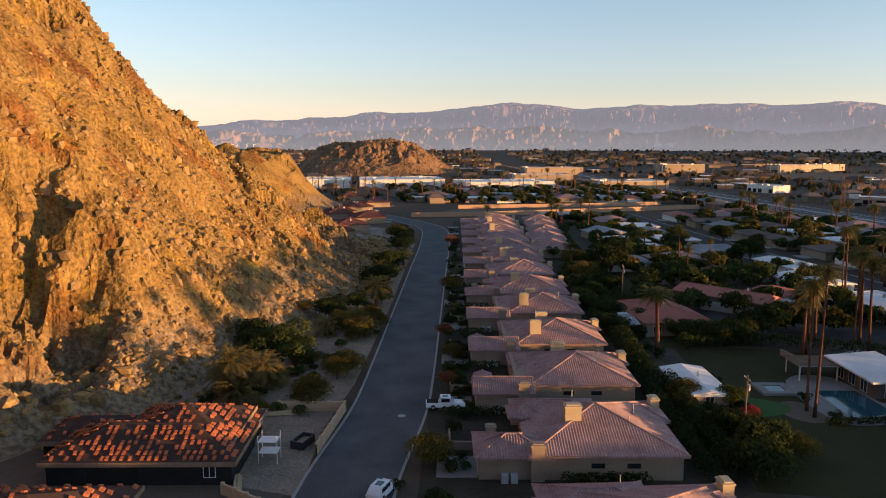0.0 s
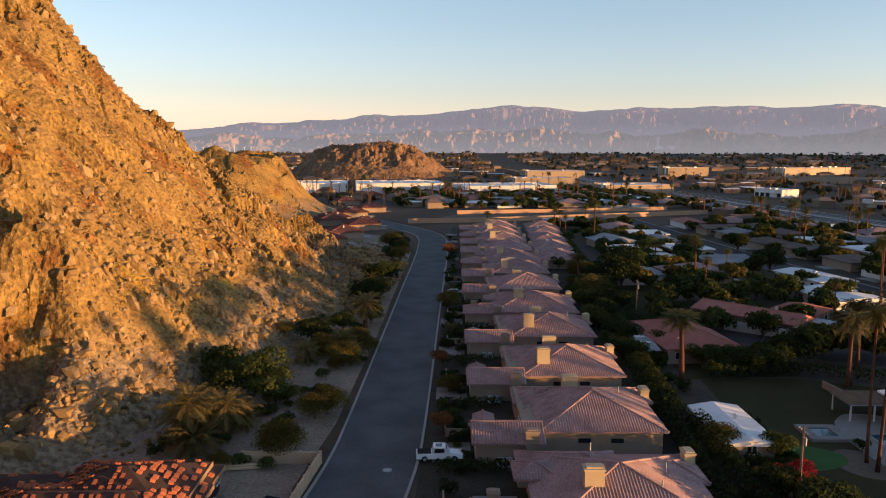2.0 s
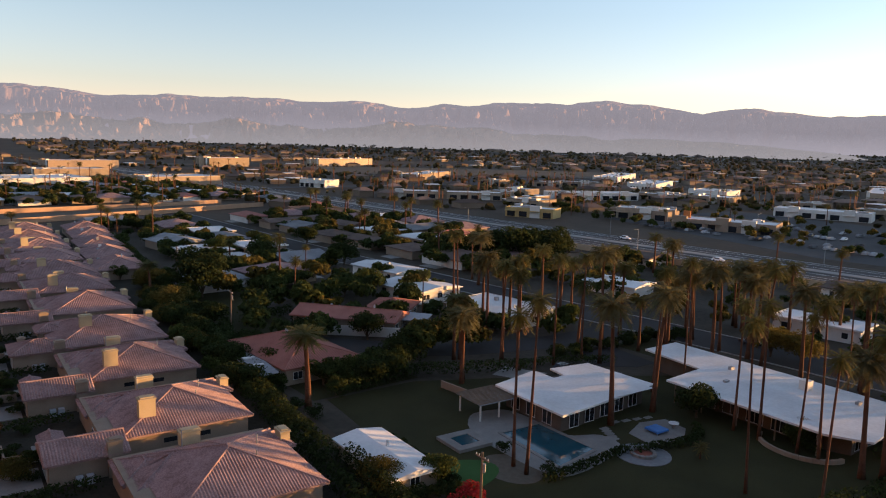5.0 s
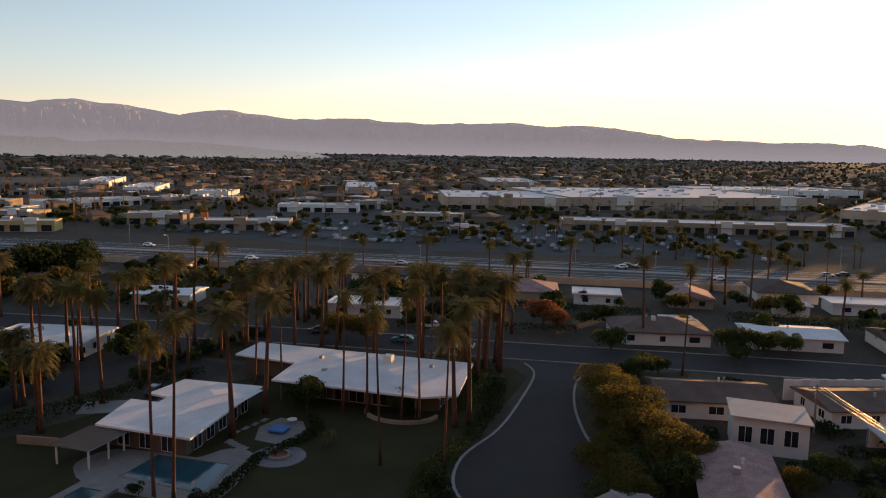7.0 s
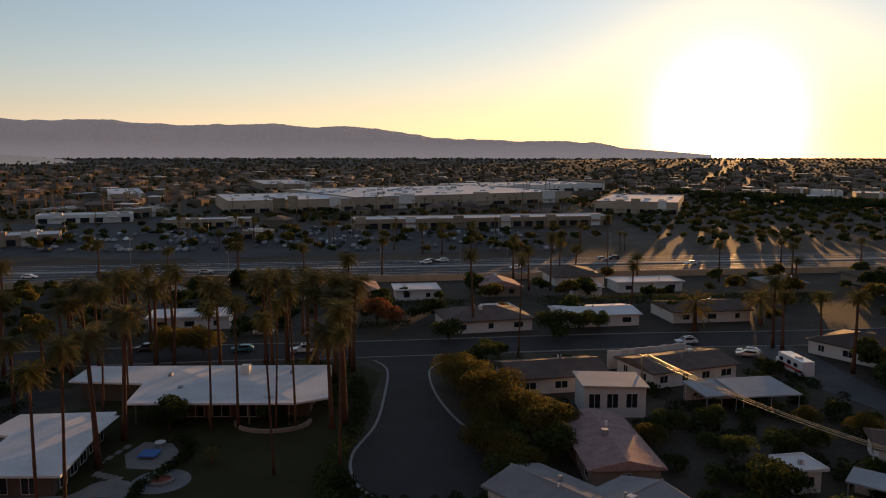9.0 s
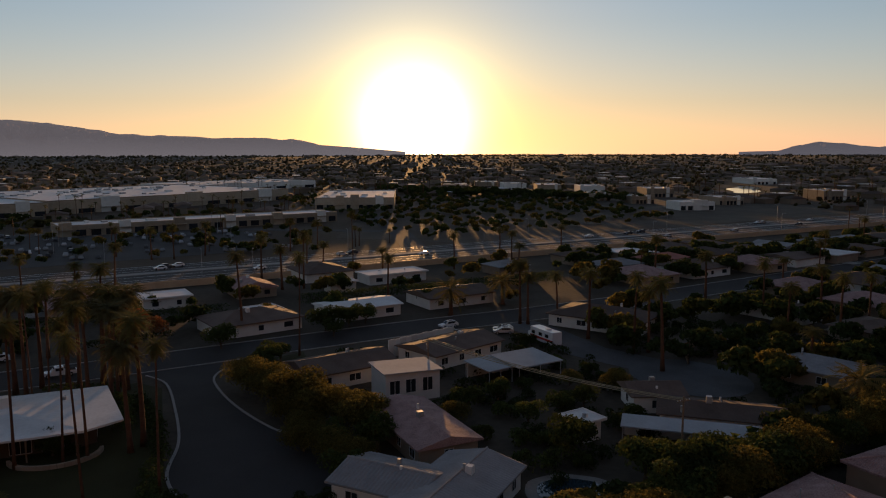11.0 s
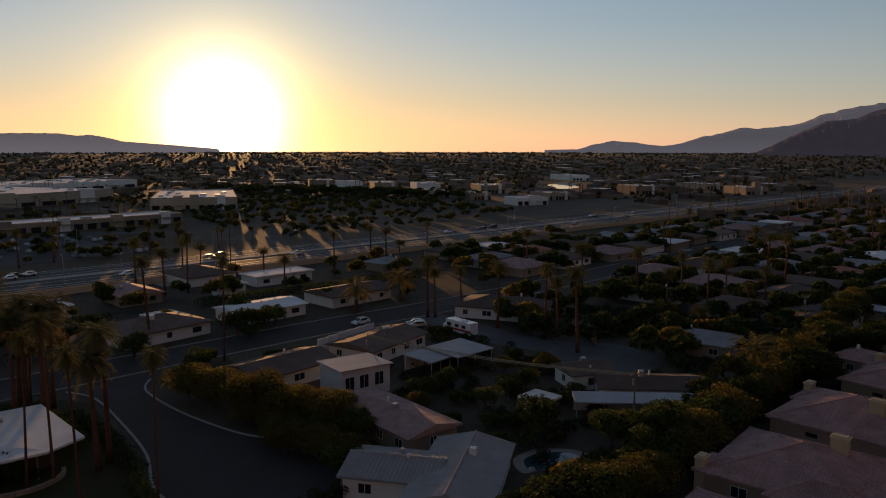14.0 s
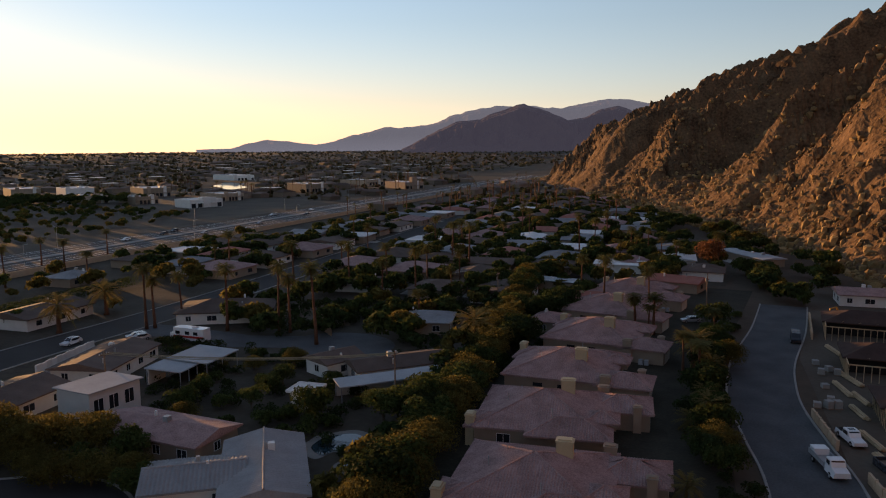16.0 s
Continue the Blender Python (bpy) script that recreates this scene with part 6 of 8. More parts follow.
for i, y in enumerate(ROW_Y):
    tagged(G().box(-0.6, y + 1.0, -0.1, 4.3, y + 7.0, 0.13).ob("driveway", PAVING), "pale concrete driveway to a garage", "driveway", "driveways", "structure")
    if i < 7:
        hedge([(0.2, y + 20.4), (9.5, y + 20.6)], 1.5, 1.7, LEAF_DARK, "dense clipped dark green hedge beside a row house", 700 + i)
        tagged(G().box(4.2, y + 8.6, -0.1, 9.2, y + 14.2, 0.12).ob("pavement_courtyard", PAVING), "pale paved front courtyard of a row house", "paving", kind="structure")
        wall_run([(4.2, y + 9.0), (1.0, y + 9.2), (0.9, y + 13.5)], 1.2, 0.22, STUCCO, "low stucco courtyard wall of a row house")
        f = thing("fountain_basin", "round stone basin in a front courtyard", "fountain")
        G().tube([(5.6, y + 10.6, 0.1), (5.6, y + 10.6, 0.6)], [1.15, 1.25], 16).ob("rim", CONCRETE, f)
        G().tube([(5.6, y + 10.6, 0.4), (5.6, y + 10.6, 0.57)], [0.95, 0.95], 16).ob("water", POOL_DARK, f)
    if i < 5:
        hedge([(14.5, y - 0.6), (24.0, y - 0.5)], 1.3, 1.5, LEAF_DARK, "dark shrubs against the side wall of a row house", 760 + i)
manhole = thing("manhole_cover", "round worn steel manhole cover in the asphalt", "manhole cover")
G().tube([(-6.0, 104.9, 0.04), (-6.0, 104.9, 0.066)], [0.62, 0.62], 20).ob("ring", CONCRETE, manhole)
G().tube([(-6.0, 104.9, 0.05), (-6.0, 104.9, 0.075)], [0.42, 0.42], 18).ob("lid", STEEL, manhole)


# ---- the building site ----
def site_house(m, w, l, label, height=2.9, stacks=True, wrapped=True, full=True):
    """A house shell in building paper whose roof is stacked with loose clay tiles."""
    h = thing("unfinished_house", label, "house", "unfinished houses", m)
    G().box(0.6, 0.6, 0, w - 0.6, l - 0.6, height).ob("wall", BLACK_WRAP if wrapped else LUMBER, h)
    roof = hip_roof(h, 0, 0, w, l, height + 0.1, 0.38, UNDERLAY, caps=False, thick=0.45)
    G().box(-0.05, -0.06, height - 0.4, w + 0.05, -0.002, height + 0.16).ob("fascia_board", TIMBER, h)
    G().box(w + 0.002, -0.06, height - 0.4, w + 0.06, l, height + 0.16).ob("fascia_board", TIMBER, h)
    for x in (w * 0.2, w * 0.45):
        G().box(x, 0.52, 0.9, x + 0.9, 0.6, 2.1).ob("window_opening", GLASS, h)
    window(h, w * 0.86, 0.6, 1.0, 1.3, 1.5, "y")
    if stacks:
        step = [(-0.17, 0.0), (0.17, 0.0), (0.20, 0.06), (0.16, 0.06), (0.235, 0.12), (0.195, 0.12), (0.27, 0.25), (-0.06, 0.25), (-0.1, 0.18), (-0.07, 0.18), (-0.14, 0.11), (-0.11, 0.11)]
        n_step = len(step)
        base = G().add([(q * 1.2, s, z) for s in (-0.27, 0.27) for q, z in step], [tuple(range(n_step)), tuple(range(2 * n_step - 1, n_step - 1, -1))] + [((i + 1) % n_step, i, n_step + i, n_step + (i + 1) % n_step) for i in range(n_step)])
        mesh = None
        rnd = random.Random(int(w * 10))
        faces, p, q = hip_faces(0, 0, w, l, height + 0.1, 0.38)
        for f in faces:
            a, b = Vector(f[0]), Vector(f[1])
            u = (b - a).normalized()
            n = u.cross(Vector(f[2]) - a).normalized()
            s = n.cross(u)
            deep = (Vector(f[2]) - a).dot(s)
            for r in range(int(deep / 0.85)):
                for c in range(int((b - a).length / 0.8)):
                    pu, pv = 0.6 + c * 0.8 + rnd.uniform(-0.12, 0.12), 0.6 + r * 0.85
                    lo = pv / deep * ((Vector(f[-1]) - a).dot(u))
                    hi = (b - a).length + pv / deep * ((Vector(f[2]) - b).dot(u))
                    if pu < lo + 0.4 or pu > hi - 0.4 or rnd.random() < (0.4 if full else 0.72):
                        continue
                    spot = a + u * pu + s * pv + n * 0.03
                    turn = Matrix((u, s, n)).transposed().to_4x4()
                    if mesh is None:
                        o = base.ob("roof_tile", TILE_LOOSE, roof)
                        mesh = o.data
                    else:
                        o = new("roof_tile", mesh)
                        o.parent = roof
                    o.matrix_local = Matrix.Translation(spot) @ turn @ Matrix.Rotation(rnd.uniform(-0.2, 0.2), 4, "Z")
    return h


site_house(pose(-46.0, 81.6, 0, 0, 0, 1.5), 22.5, 12.5, "unfinished house wrapped in black paper with stacked roof tiles")
site_house(pose(-39.4, 85.0, 0, 0, 0, 1.5), 14.5, 13.5, "raised rear roof of an unfinished house with stacked tiles", 3.6)
site_house(pose(-50.0, 88.5, 0, 0, 0, 3), 9.5, 9, "low rear wing of an unfinished house with loose tiles", 2.5, full=False)
site_house(pose(-24.2, 92.0, 0, 0, 0, 90), 8.0, 12.5, "unfinished garage wing with stacked roof tiles", 2.7)
site_house(pose(-52, 59.6, 0, 0, 0, 2), 21, 16, "unfinished neighbouring house with stacked roof tiles", full=False)


def frame_house(m, w, l, label):
    """Open lumber framing with part of its roof sheathed."""
    h = thing("unfinished_house", label, "house", "unfinished houses", m)
    for k in range(int(w / 1.2) + 1):
        x = k * 1.2
        for y in (0, l):
            G().box(x, y, 0, x + 0.12, y + 0.12, 2.9).ob("stud", LUMBER, h)
    for k in range(1, int(l / 1.2)):
        y = k * 1.2
        for x in (0, w):
            G().box(x, y, 0, x + 0.12, y + 0.12, 2.9).ob("stud", LUMBER, h)
    for a in ((0, 0, w, 0.15), (0, l, w, l + 0.15), (0, 0.15, 0.15, l), (w, 0.15, w + 0.15, l)):
        G().box(a[0], a[1], 2.9, a[2], a[3], 3.1).ob("top_plate", LUMBER, h)
    hip_roof(h, -0.6, -0.6, w + 0.7, l * 0.72, 3.12, 0.34, UNDERLAY, caps=False)
    G().box(0.4, 0.4, 0, w - 0.3, l * 0.6, 2.85).ob("sheathing", BLACK_WRAP, h)
    for k in range(5):
        G().add([(w * 0.1 + k * w * 0.18, l * 0.72, 3.2), (w * 0.1 + k * w * 0.18 + 0.15, l * 0.72, 3.2), (w * 0.1 + k * w * 0.18 + 0.15, l, 4.4), (w * 0.1 + k * w * 0.18, l, 4.4)], [(0, 1, 2, 3), (3, 2, 1, 0)]).ob("rafter", LUMBER, h)


frame_house(pose(-30, -18, 0, 0, 0, 6), 17, 15, "open lumber-framed house shell on the building site")
frame_house(pose(-27, -45, 0, 0, 0, 4), 18, 15, "lumber-framed house shell with dark roof sheathing")
frame_house(pose(-24, -74, 0, 0, 0, 2), 18, 15, "lumber-framed house shell with dark roof sheathing")
simple_house(pose(-16, -104, 0, 0, 0, 8), 14, 10, ROOF_PINK, STUCCO_WHITE, 3.0, "gable", 0.22, "pale finished house at the far end of the site", "houses of the neighbourhood")
site_rnd = random.Random(77)


def board_stack(x0, y0, x1, y1, label="stack of long pale boards on bare soil"):
    """Long boards laid in two layers on bearers."""
    length, turn = math.hypot(x1 - x0, y1 - y0), math.degrees(math.atan2(y1 - y0, x1 - x0))
    t = thing("board_stack", label, "building material", "stacks on the building site", pose((x0 + x1) / 2, (y0 + y1) / 2, 0, 0, 0, turn))
    for x in (-0.3, 0.3):
        G().box(x * length - 0.06, -0.55, 0, x * length + 0.06, 0.55, 0.12).ob("bearer", TIMBER, t)
    for layer, n in ((0, 3), (1, 2)):
        for k in range(n):
            y, d = -0.5 + 0.36 * k + 0.12 * layer, site_rnd.uniform(-0.25, 0.25)
            G().box(d - length / 2, y, 0.124 + 0.24 * layer, d + length / 2, y + 0.3, 0.36 + 0.24 * layer, 0.015).ob("board", LUMBER, t)
    return t


def block_pallet(x, y, turn, h=1.1):
    """Building blocks stacked on a wooden pallet."""
    t = thing("block_pallet", "pallet of grey building blocks in stacked courses", "building material", "stacks on the building site", pose(x, y, 0, 0, 0, turn))
    G().box(-0.6, -0.6, 0, 0.6, 0.6, 0.13).ob("pallet", TIMBER, t)
    n = max(2, round(h / 0.3))
    for k in range(n):
        j = site_rnd.uniform(-0.03, 0.03)
        G().box(-0.56 + j, -0.56, 0.132 + k * h / n, 0.56 + j, 0.56, 0.12 + (k + 1) * h / n, 0.01).ob("block_course", CONCRETE, t)
    return t


for ends in ((-6.7, -52.3, -9.2, -45.5), (-7.9, -26.1, -10.3, -18.7), (-10.6, -20.9, -12.7, -15.2), (-12.1, -25.4, -8.5, -33.4), (-10.2, -13.5, -12.1, -7.9), (-11.1, -2.0, -13.6, 4.5), (-12.5, 6.0, -15.5, 12.5), (-27.6, 104.5, -21.6, 105.4), (-24.0, 84.6, -22.6, 79.4)):
    board_stack(*ends)
for x, y, h in ((-5.3, -11.4, 0.8), (-6.9, -11.6, 1.2), (-8.2, -12.2, 1.2), (-7.2, -13.6, 1.3), (-5.8, -30.9, 1.0), (-8.4, -31.8, 1.0), (-4.8, -37.2, 0.8), (-7.0, -33.5, 0.9), (-6.4, -22.5, 0.7), (-12.8, -38.5, 1.0), (-14.0, 15.0, 0.9), (-15.4, 17.5, 1.1)):
    block_pallet(x, y, site_rnd.uniform(0, 40), h)
copy_thing(pickup, facing(-9.6, 2.2, 113, 0.03))
digger = thing("excavator", "small yellow excavator with a folded boom on bare soil", "excavator", m=pose(-10.8, -76.9, 0, 0, 0, 35))
for y in (-1.25, 0.75):
    G().prism([(-1.6, y), (1.6, y), (1.6, y + 0.5), (-1.6, y + 0.5)], 0.0, 0.75).ob("track", PAINT_DARK, digger)
G().box(-1.7, -1.1, 0.8, 1.1, 1.1, 1.7, 0.08).ob("body", PAINT_DIGGER, digger)
cabin = G().box(-0.3, 0.1, 1.7, 1.05, 1.05, 2.9, 0.06).ob("cab", PAINT_DIGGER, digger)
G().box(1.02, 0.2, 1.95, 1.07, 0.95, 2.7).ob("windscreen", GLASS, cabin)
G().tube([(0.9, -0.4, 1.5), (2.4, -0.4, 3.9), (4.0, -0.4, 3.6)], [0.24, 0.2, 0.16], 6).ob("boom", PAINT_DIGGER, digger)
G().tube([(3.9, -0.4, 3.6), (4.4, -0.4, 1.6)], [0.16, 0.12], 6).ob("arm", PAINT_DIGGER, digger)
G().prism([(4.0, -0.8), (4.9, -0.8), (4.9, 0.0), (4.0, 0.0)], 0.9, 1.6).ob("bucket", PAINT_DARK, digger)
for x, y, turn in ((-13.4, 10.6, 115), (-18.2, 94.2, 70)):
    d = thing("waste_skip", "dark steel waste skip on the building site", "skip", m=pose(x, y, 0, 0, 0, turn))
    G().box(-1.6, -0.9, 0.1, 1.6, -0.82, 1.15).box(-1.6, 0.82, 0.1, 1.6, 0.9, 1.15).box(-1.6, -0.82, 0.1, -1.52, 0.82, 1.15).box(1.52, -0.82, 0.1, 1.6, 0.82, 1.15).ob("side", PAINT_DARK, d)
    G().box(-1.5, -0.8, 0.0, 1.5, 0.8, 0.7, 0.12).ob("load", TIMBER, d)
scaf = thing("scaffold", "light metal scaffold frame leaning at an unfinished house", "scaffold")
for x in (-22.5, -20.2):
    for y in (88.4, 90.4):
        G().tube([(x, y, 0), (x, y, 3.6)], [0.05, 0.05], 5).ob("pole", FRAME, scaf)
for z in (1.4, 2.8):
    G().box(-22.5, 88.4, z, -20.2, 90.4, z + 0.06).ob("platform", FRAME, scaf)


# ---- street poles and wires ----
def utility_pole(x, y, h, label="weathered timber utility pole with a crossarm"):
    p = thing("utility_pole", label, "utility pole", "utility poles", pose(x, y, 0))
    G().tube([(0, 0, 0), (0, 0, h)], [0.17, 0.11], 8).ob("pole", TIMBER, p)
    G().box(-0.06, -1.1, h - 0.7, 0.06, 1.1, h - 0.56).ob("crossarm", TIMBER, p)
    for y2 in (-0.95, -0.5, 0.5, 0.95):
        G().tube([(0, y2, h - 0.56), (0, y2, h - 0.36)], [0.05, 0.04], 6).ob("insulator", FRAME, p)
    G().tube([(0.25, 0, h - 2.2), (0.25, 0, h - 1.3)], [0.2, 0.2], 8).ob("transformer", STEEL, p)


POLES = [(104.5, 33.0, 7.5), (56.5, 16.2, 9), (40.2, 97.0, 9), (44, 186, 9), (50, 250, 9), (21, -82, 9), (71, -62, 9)]
for x, y, h in POLES:
    utility_pole(x, y, h)


def wire(a, b, sag, label="thin overhead wires strung between poles"):
    a, b = Vector(a), Vector(b)
    pts = [a.lerp(b, k / 14) - Vector((0, 0, sag * 4 * (k / 14) * (1 - k / 14))) for k in range(15)]
    tagged(G().tube(pts, [0.06] * 15, 5).ob("overhead_wire", WIRE), label, "wire", "overhead wires")


for off in (-0.9, -0.3, 0.5):
    wire((104.5, 33.0 + off, 7.1), (56.5, 16.2 + off, 8.5), 1.0)

# ---- palms and trees round the houses ----
ESTATE_PALMS = [(53.7, 108, 18), (53.6, 105.4, 20.3), (72.6, 88.4, 19), (73.9, 80.2, 17.1), (88.6, 101.2, 17.3), (88.6, 97.2, 18), (88.5, 91.6, 17.7), (88.4, 88.6, 19.5), (88.8, 83.3, 14), (90.5, 81.6, 17), (66.5, 137.2, 10.9), (74.3, 148.6, 10.3), (95.9, 180, 17.2),
                (120.1, 204.4, 13), (78.3, 141.9, 17.2), (79.4, 138.2, 16.4), (87.4, 137.7, 18.3), (94.6, 137.9, 18), (95.6, 134.2, 10.6), (74.7, 111.6, 16.5), (84.3, 112.2, 17), (91.6, 118.5, 18.7), (97.6, 117.0, 20), (108.4, 136.3, 9.6), (117.3, 137.2, 14.2),
                (144.5, 136.6, 13.4), (128, 140.5, 11.6), (143.2, 138.7, 11.6), (141.4, 135.9, 13.2), (145.6, 134.8, 12.2), (148.9, 129.6, 11.6), (154.1, 121.4, 10.4), (123.2, 122.3, 14.2), (122.8, 128.3, 14.8), (125.5, 136.9, 14.4), (124, 87.5, 14.3), (113.4, 84.9, 16.8), (117, 108, 15.5), (119.5, 99, 16.5),
                (183.3, 196.3, 11), (183.8, 191.7, 9.2), (171.8, 179.9, 11.5)]
FRONT_PALMS = [(111.6, 97.2, 17.5), (112.2, 95, 18.5), (111.4, 86.0, 15), (113.6, 89.4, 15), (121.3, 91.1, 16.5), (124.6, 93.1, 14.5), (125.2, 97.2, 16), (123.4, 101, 16), (107.9, 145.7, 17), (114.4, 146.7, 14),
               (112.8, 122.8, 17), (116, 130, 15), (121, 118, 17), (118.5, 83.5, 16), (121, 84.5, 14), (119.5, 87, 16.8)]
STREET_PALMS = [(124.4, 86, 9), (148.5, 88, 16.5), (141, 130.1, 15), (142.5, 125.8, 15), (144, 140, 13), (146.5, 98, 14), (150, 59.5, 17), (128.5, 51.4, 19), (151, 8.1, 6), (134.5, -4.8, 11), (133.5, -12.4, 11), (102.2, 190.8, 16),
                (123.9, 212.5, 12), (113, 160, 13), (117, 168, 12), (120, 178, 13), (126, 160, 14), (99, 143.5, 12)]
HIGHWAY_PALMS = [(227.6, 86.4, 12), (205, 96.2, 10), (203.2, 40.3, 12), (222.5, 43.1, 13), (227, 11.3, 19), (228, 27.1, 11.5), (225, 22.4, 10), (175.1, 16.6, 11.5), (217.7, 3.8, 8), (230, -51.8, 10), (290, 54, 12), (284, 66, 12), (286, 74, 11),
                 (290, 20, 12), (292, 8, 11), (203, -40, 9), (215, 110, 11), (212, 130, 12), (207, 150, 11), (216, 175, 12)]
NORTH_PALMS = [(73.2, 149, 10.5), (81.2, 145, 16.5), (47.9, 351.7, 10.5), (50.6, 351.7, 9), (59.4, 319.6, 15), (147.4, 379.9, 13), (153.7, 354.5, 12), (180.7, 355.3, 11), (178.8, 444.7, 8), (18.6, 358, 8), (130.6, 240.4, 11),
               (69.2, 263.3, 7), (150, 330, 12), (160, 310, 12), (170, 300, 13), (140, 345, 12), (164, 372, 12), (158, 395, 12), (135, 300, 11), (175, 330, 12)]
SOUTH_PALMS = [(79.7, -33.8, 7.5), (58.8, -20, 6), (31.4, -46.5, 8), (27.6, -47.5, 8), (15.5, -25, 5.5), (13.4, -15.4, 7), (90.9, -8.9, 16), (102.7, -15, 12), (117, -10, 14), (135.5, -3.2, 14), (157.5, -10, 6), (115.7, -79.2, 11), (147, -100.1, 8),
               (111.9, -117.7, 14), (101.3, -109, 15), (138.2, -155.3, 12), (140, -63.8, 12), (179, -77.9, 12), (250, -57, 9), (253, -88, 9)]
MORE = []
for k in range(6):
    MORE.append((plant_rnd.uniform(88, 128), plant_rnd.choice((plant_rnd.uniform(134, 144), plant_rnd.uniform(156, 165))), plant_rnd.uniform(11, 17)))
for spots in (ESTATE_PALMS, FRONT_PALMS, STREET_PALMS, HIGHWAY_PALMS, NORTH_PALMS, SOUTH_PALMS, MORE):
    for i, (x, y, h) in enumerate(spots):
        h *= 1.08
        if h > 18.4:
            stand_palm("slim", x, y, h)
        elif spots in (FRONT_PALMS, ESTATE_PALMS, MORE) and h > 11 and i % 3:
            stand_palm("date", x, y, h)
        elif h < 7:
            plant("young", x, y, h / 3.4, tall=1)
        else:
            stand_palm("fan", x, y, h, 1.1)

stand_palm("fan", 40.2, 139.6, 11.4, 1.75)
stand_palm("fan", 67.5, 138.4, 11.5, 1.5)
stand_palm("fan", 37.5, 226, 8.5, 1.5)

GARDEN = {
    "gold": [(44.5, 91, 0.8), (-19.9, 109.4, 1), (-16.5, 124, 1), (-1.6, 88.6, 0.85), (-21.4, 299, 1.2), (-15.5, 268, 1.1), (-17.5, 147.4, 1), (-22, 154, 0.9), (1.4, 134, 0.7), (1.2, 196.5, 0.9), (110, 64.5, 1.3), (104, 62.0, 1.3), (96, 58.7, 1.5), (89, 56.5, 1.5),
             (84, 52.5, 1.3), (128.6, 120.9, 1.2), (129.2, 115, 1.2), (40.3, 238.4, 1.2), (38, 209.3, 1.3), (42, 40.7, 1.1), (38.4, 44, 1.1), (40, 52, 1.1), (46, 26, 0.9), (81, 38.4, 0.8), (90, 12, 0.7), (85, 6, 0.8), (-16, 180, 0.9)],
    "dark": [(37.0, 85.0, 0.75), (40.0, 90.5, 0.8), (38.0, 96.5, 0.6), (11.5, -9, 0.8), (12.5, -22, 0.8), (14.5, -36, 0.9), (-25, 161.5, 0.8), (-16.8, 208, 0.9), (-16, 228, 0.9), (-21, 172, 0.7), (53, 238.7, 1.6), (79.2, 263.5, 1.2), (108, 293.9, 1.1), (101.3, 250, 1.1), (65.7, 168.6, 0.8), (62.9, 150, 1),
             (71.8, 156, 0.9), (88.2, 107.2, 0.78), (52.8, 143.5, 0.65), (57, 144.2, 0.7), (137.1, 239.7, 1.6), (146.7, 234.6, 1.7), (155, 229.5, 1.7), (165, 226, 1.6), (174, 231, 1.5), (48.8, 222.4, 1.5)],
    "green": [(-29.3, 131.6, 1.4), (-33, 130, 1.3), (-35, 135, 1.2), (-26, 127, 1.1), (8.0, 8.5, 1.0), (9.5, 1.5, 0.9), (13.2, -28, 1.0), (14.8, -46, 1.0), (4.8, 22, 0.8), (16, -58, 1.1), (-16.2, 238, 1), (46, 142.2, 0.6), (49.5, 144.5, 0.55), (43.2, 109.0, 0.75), (140, 65.3, 1), (147.5, 35.6, 1.1), (140.8, 41, 0.8), (150.2, 30.7, 1), (146.2, 41.5, 1.1), (79.9, 207, 1.2), (89.7, 214, 1.1), (65, 217.9, 1.1),
              (71.2, 283.5, 1.2), (89, 285, 1.2), (63.7, 28.4, 1.1), (54.1, 24, 1.2), (49.6, 20, 1.2), (78.6, 21.2, 0.8), (85.6, 34, 0.75), (88.3, 27, 0.65), (76.7, 28, 0.8), (80, 15.9, 0.8), (91.5, 93.0, 0.65), (47.5, 8, 1.2), (50.9, 15, 1.2), (44.6, 30.0, 1.1)],
    "rust": [(1.3, 275.7, 1), (155.4, 82, 1.5), (150.8, 78.6, 1.2), (-0.2, 147.7, 0.7), (0.6, 116.6, 0.6)],
    "bush": [(35.5, 94, 1.2), (38, 89, 1.3), (41.6, 103.5, 1), (39.6, 100, 1), (1.4, 98.5, 0.8), (-0.6, 94, 0.6), (2.2, 119, 0.9), (3.2, 125.5, 0.8), (1, 141, 0.8), (1.2, 161, 0.9), (1.4, 166, 0.8), (1.6, 183, 0.9), (1.4, 205, 0.9), (1.2, 228, 1),
             (95.7, 98.3, 1), (92, 93.6, 1), (90.6, 91.4, 0.9), (7.2, 9.7, 1.3), (13.1, 0.6, 1.2), (12, -9.5, 1.2), (13.6, -30, 1.1), (14.6, -50, 1.2), (55.2, 112, 0.7), (56, 104, 0.7), (-5.0, 82.0, 0.6), (8, 17, 1.2)],
    "sage": [(-22, 118, 1), (-26, 123, 0.9), (-19, 133, 0.9), (-20, 141, 0.9), (-18, 160, 0.9), (-18, 192, 0.9), (-17, 250, 1), (-18, 282, 1), (-30, 142, 0.9), (60.5, 29, 1.1), (70, 33, 1.2), (74, 37, 1.1), (72, 12, 1.2), (95, 5, 1.2), (90, 2, 1.1),
             (101, 8, 1.1), (68, 30, 1.2), (64, 36, 1.0), (81, 30, 1.2), (92, 20, 1.1)],
    "red": [(41.0, 100.5, 1), (43, 102.4, 0.9)],
    "young": [(-32.8, 112.1, 1.7), (-31.4, 118.4, 1.6), (-28.6, 114.4, 1.5), (-16.8, 176, 1.7), (-19.2, 157, 1.5), (-16.4, 150, 1.3), (9.0, 4, 1.15), (11.5, -16, 1.2), (10.5, -3, 1.0), (-14.2, 237, 1), (76.2, 97.4, 0.5), (1.8, 172, 0.8), (2, 215, 0.8)],
}
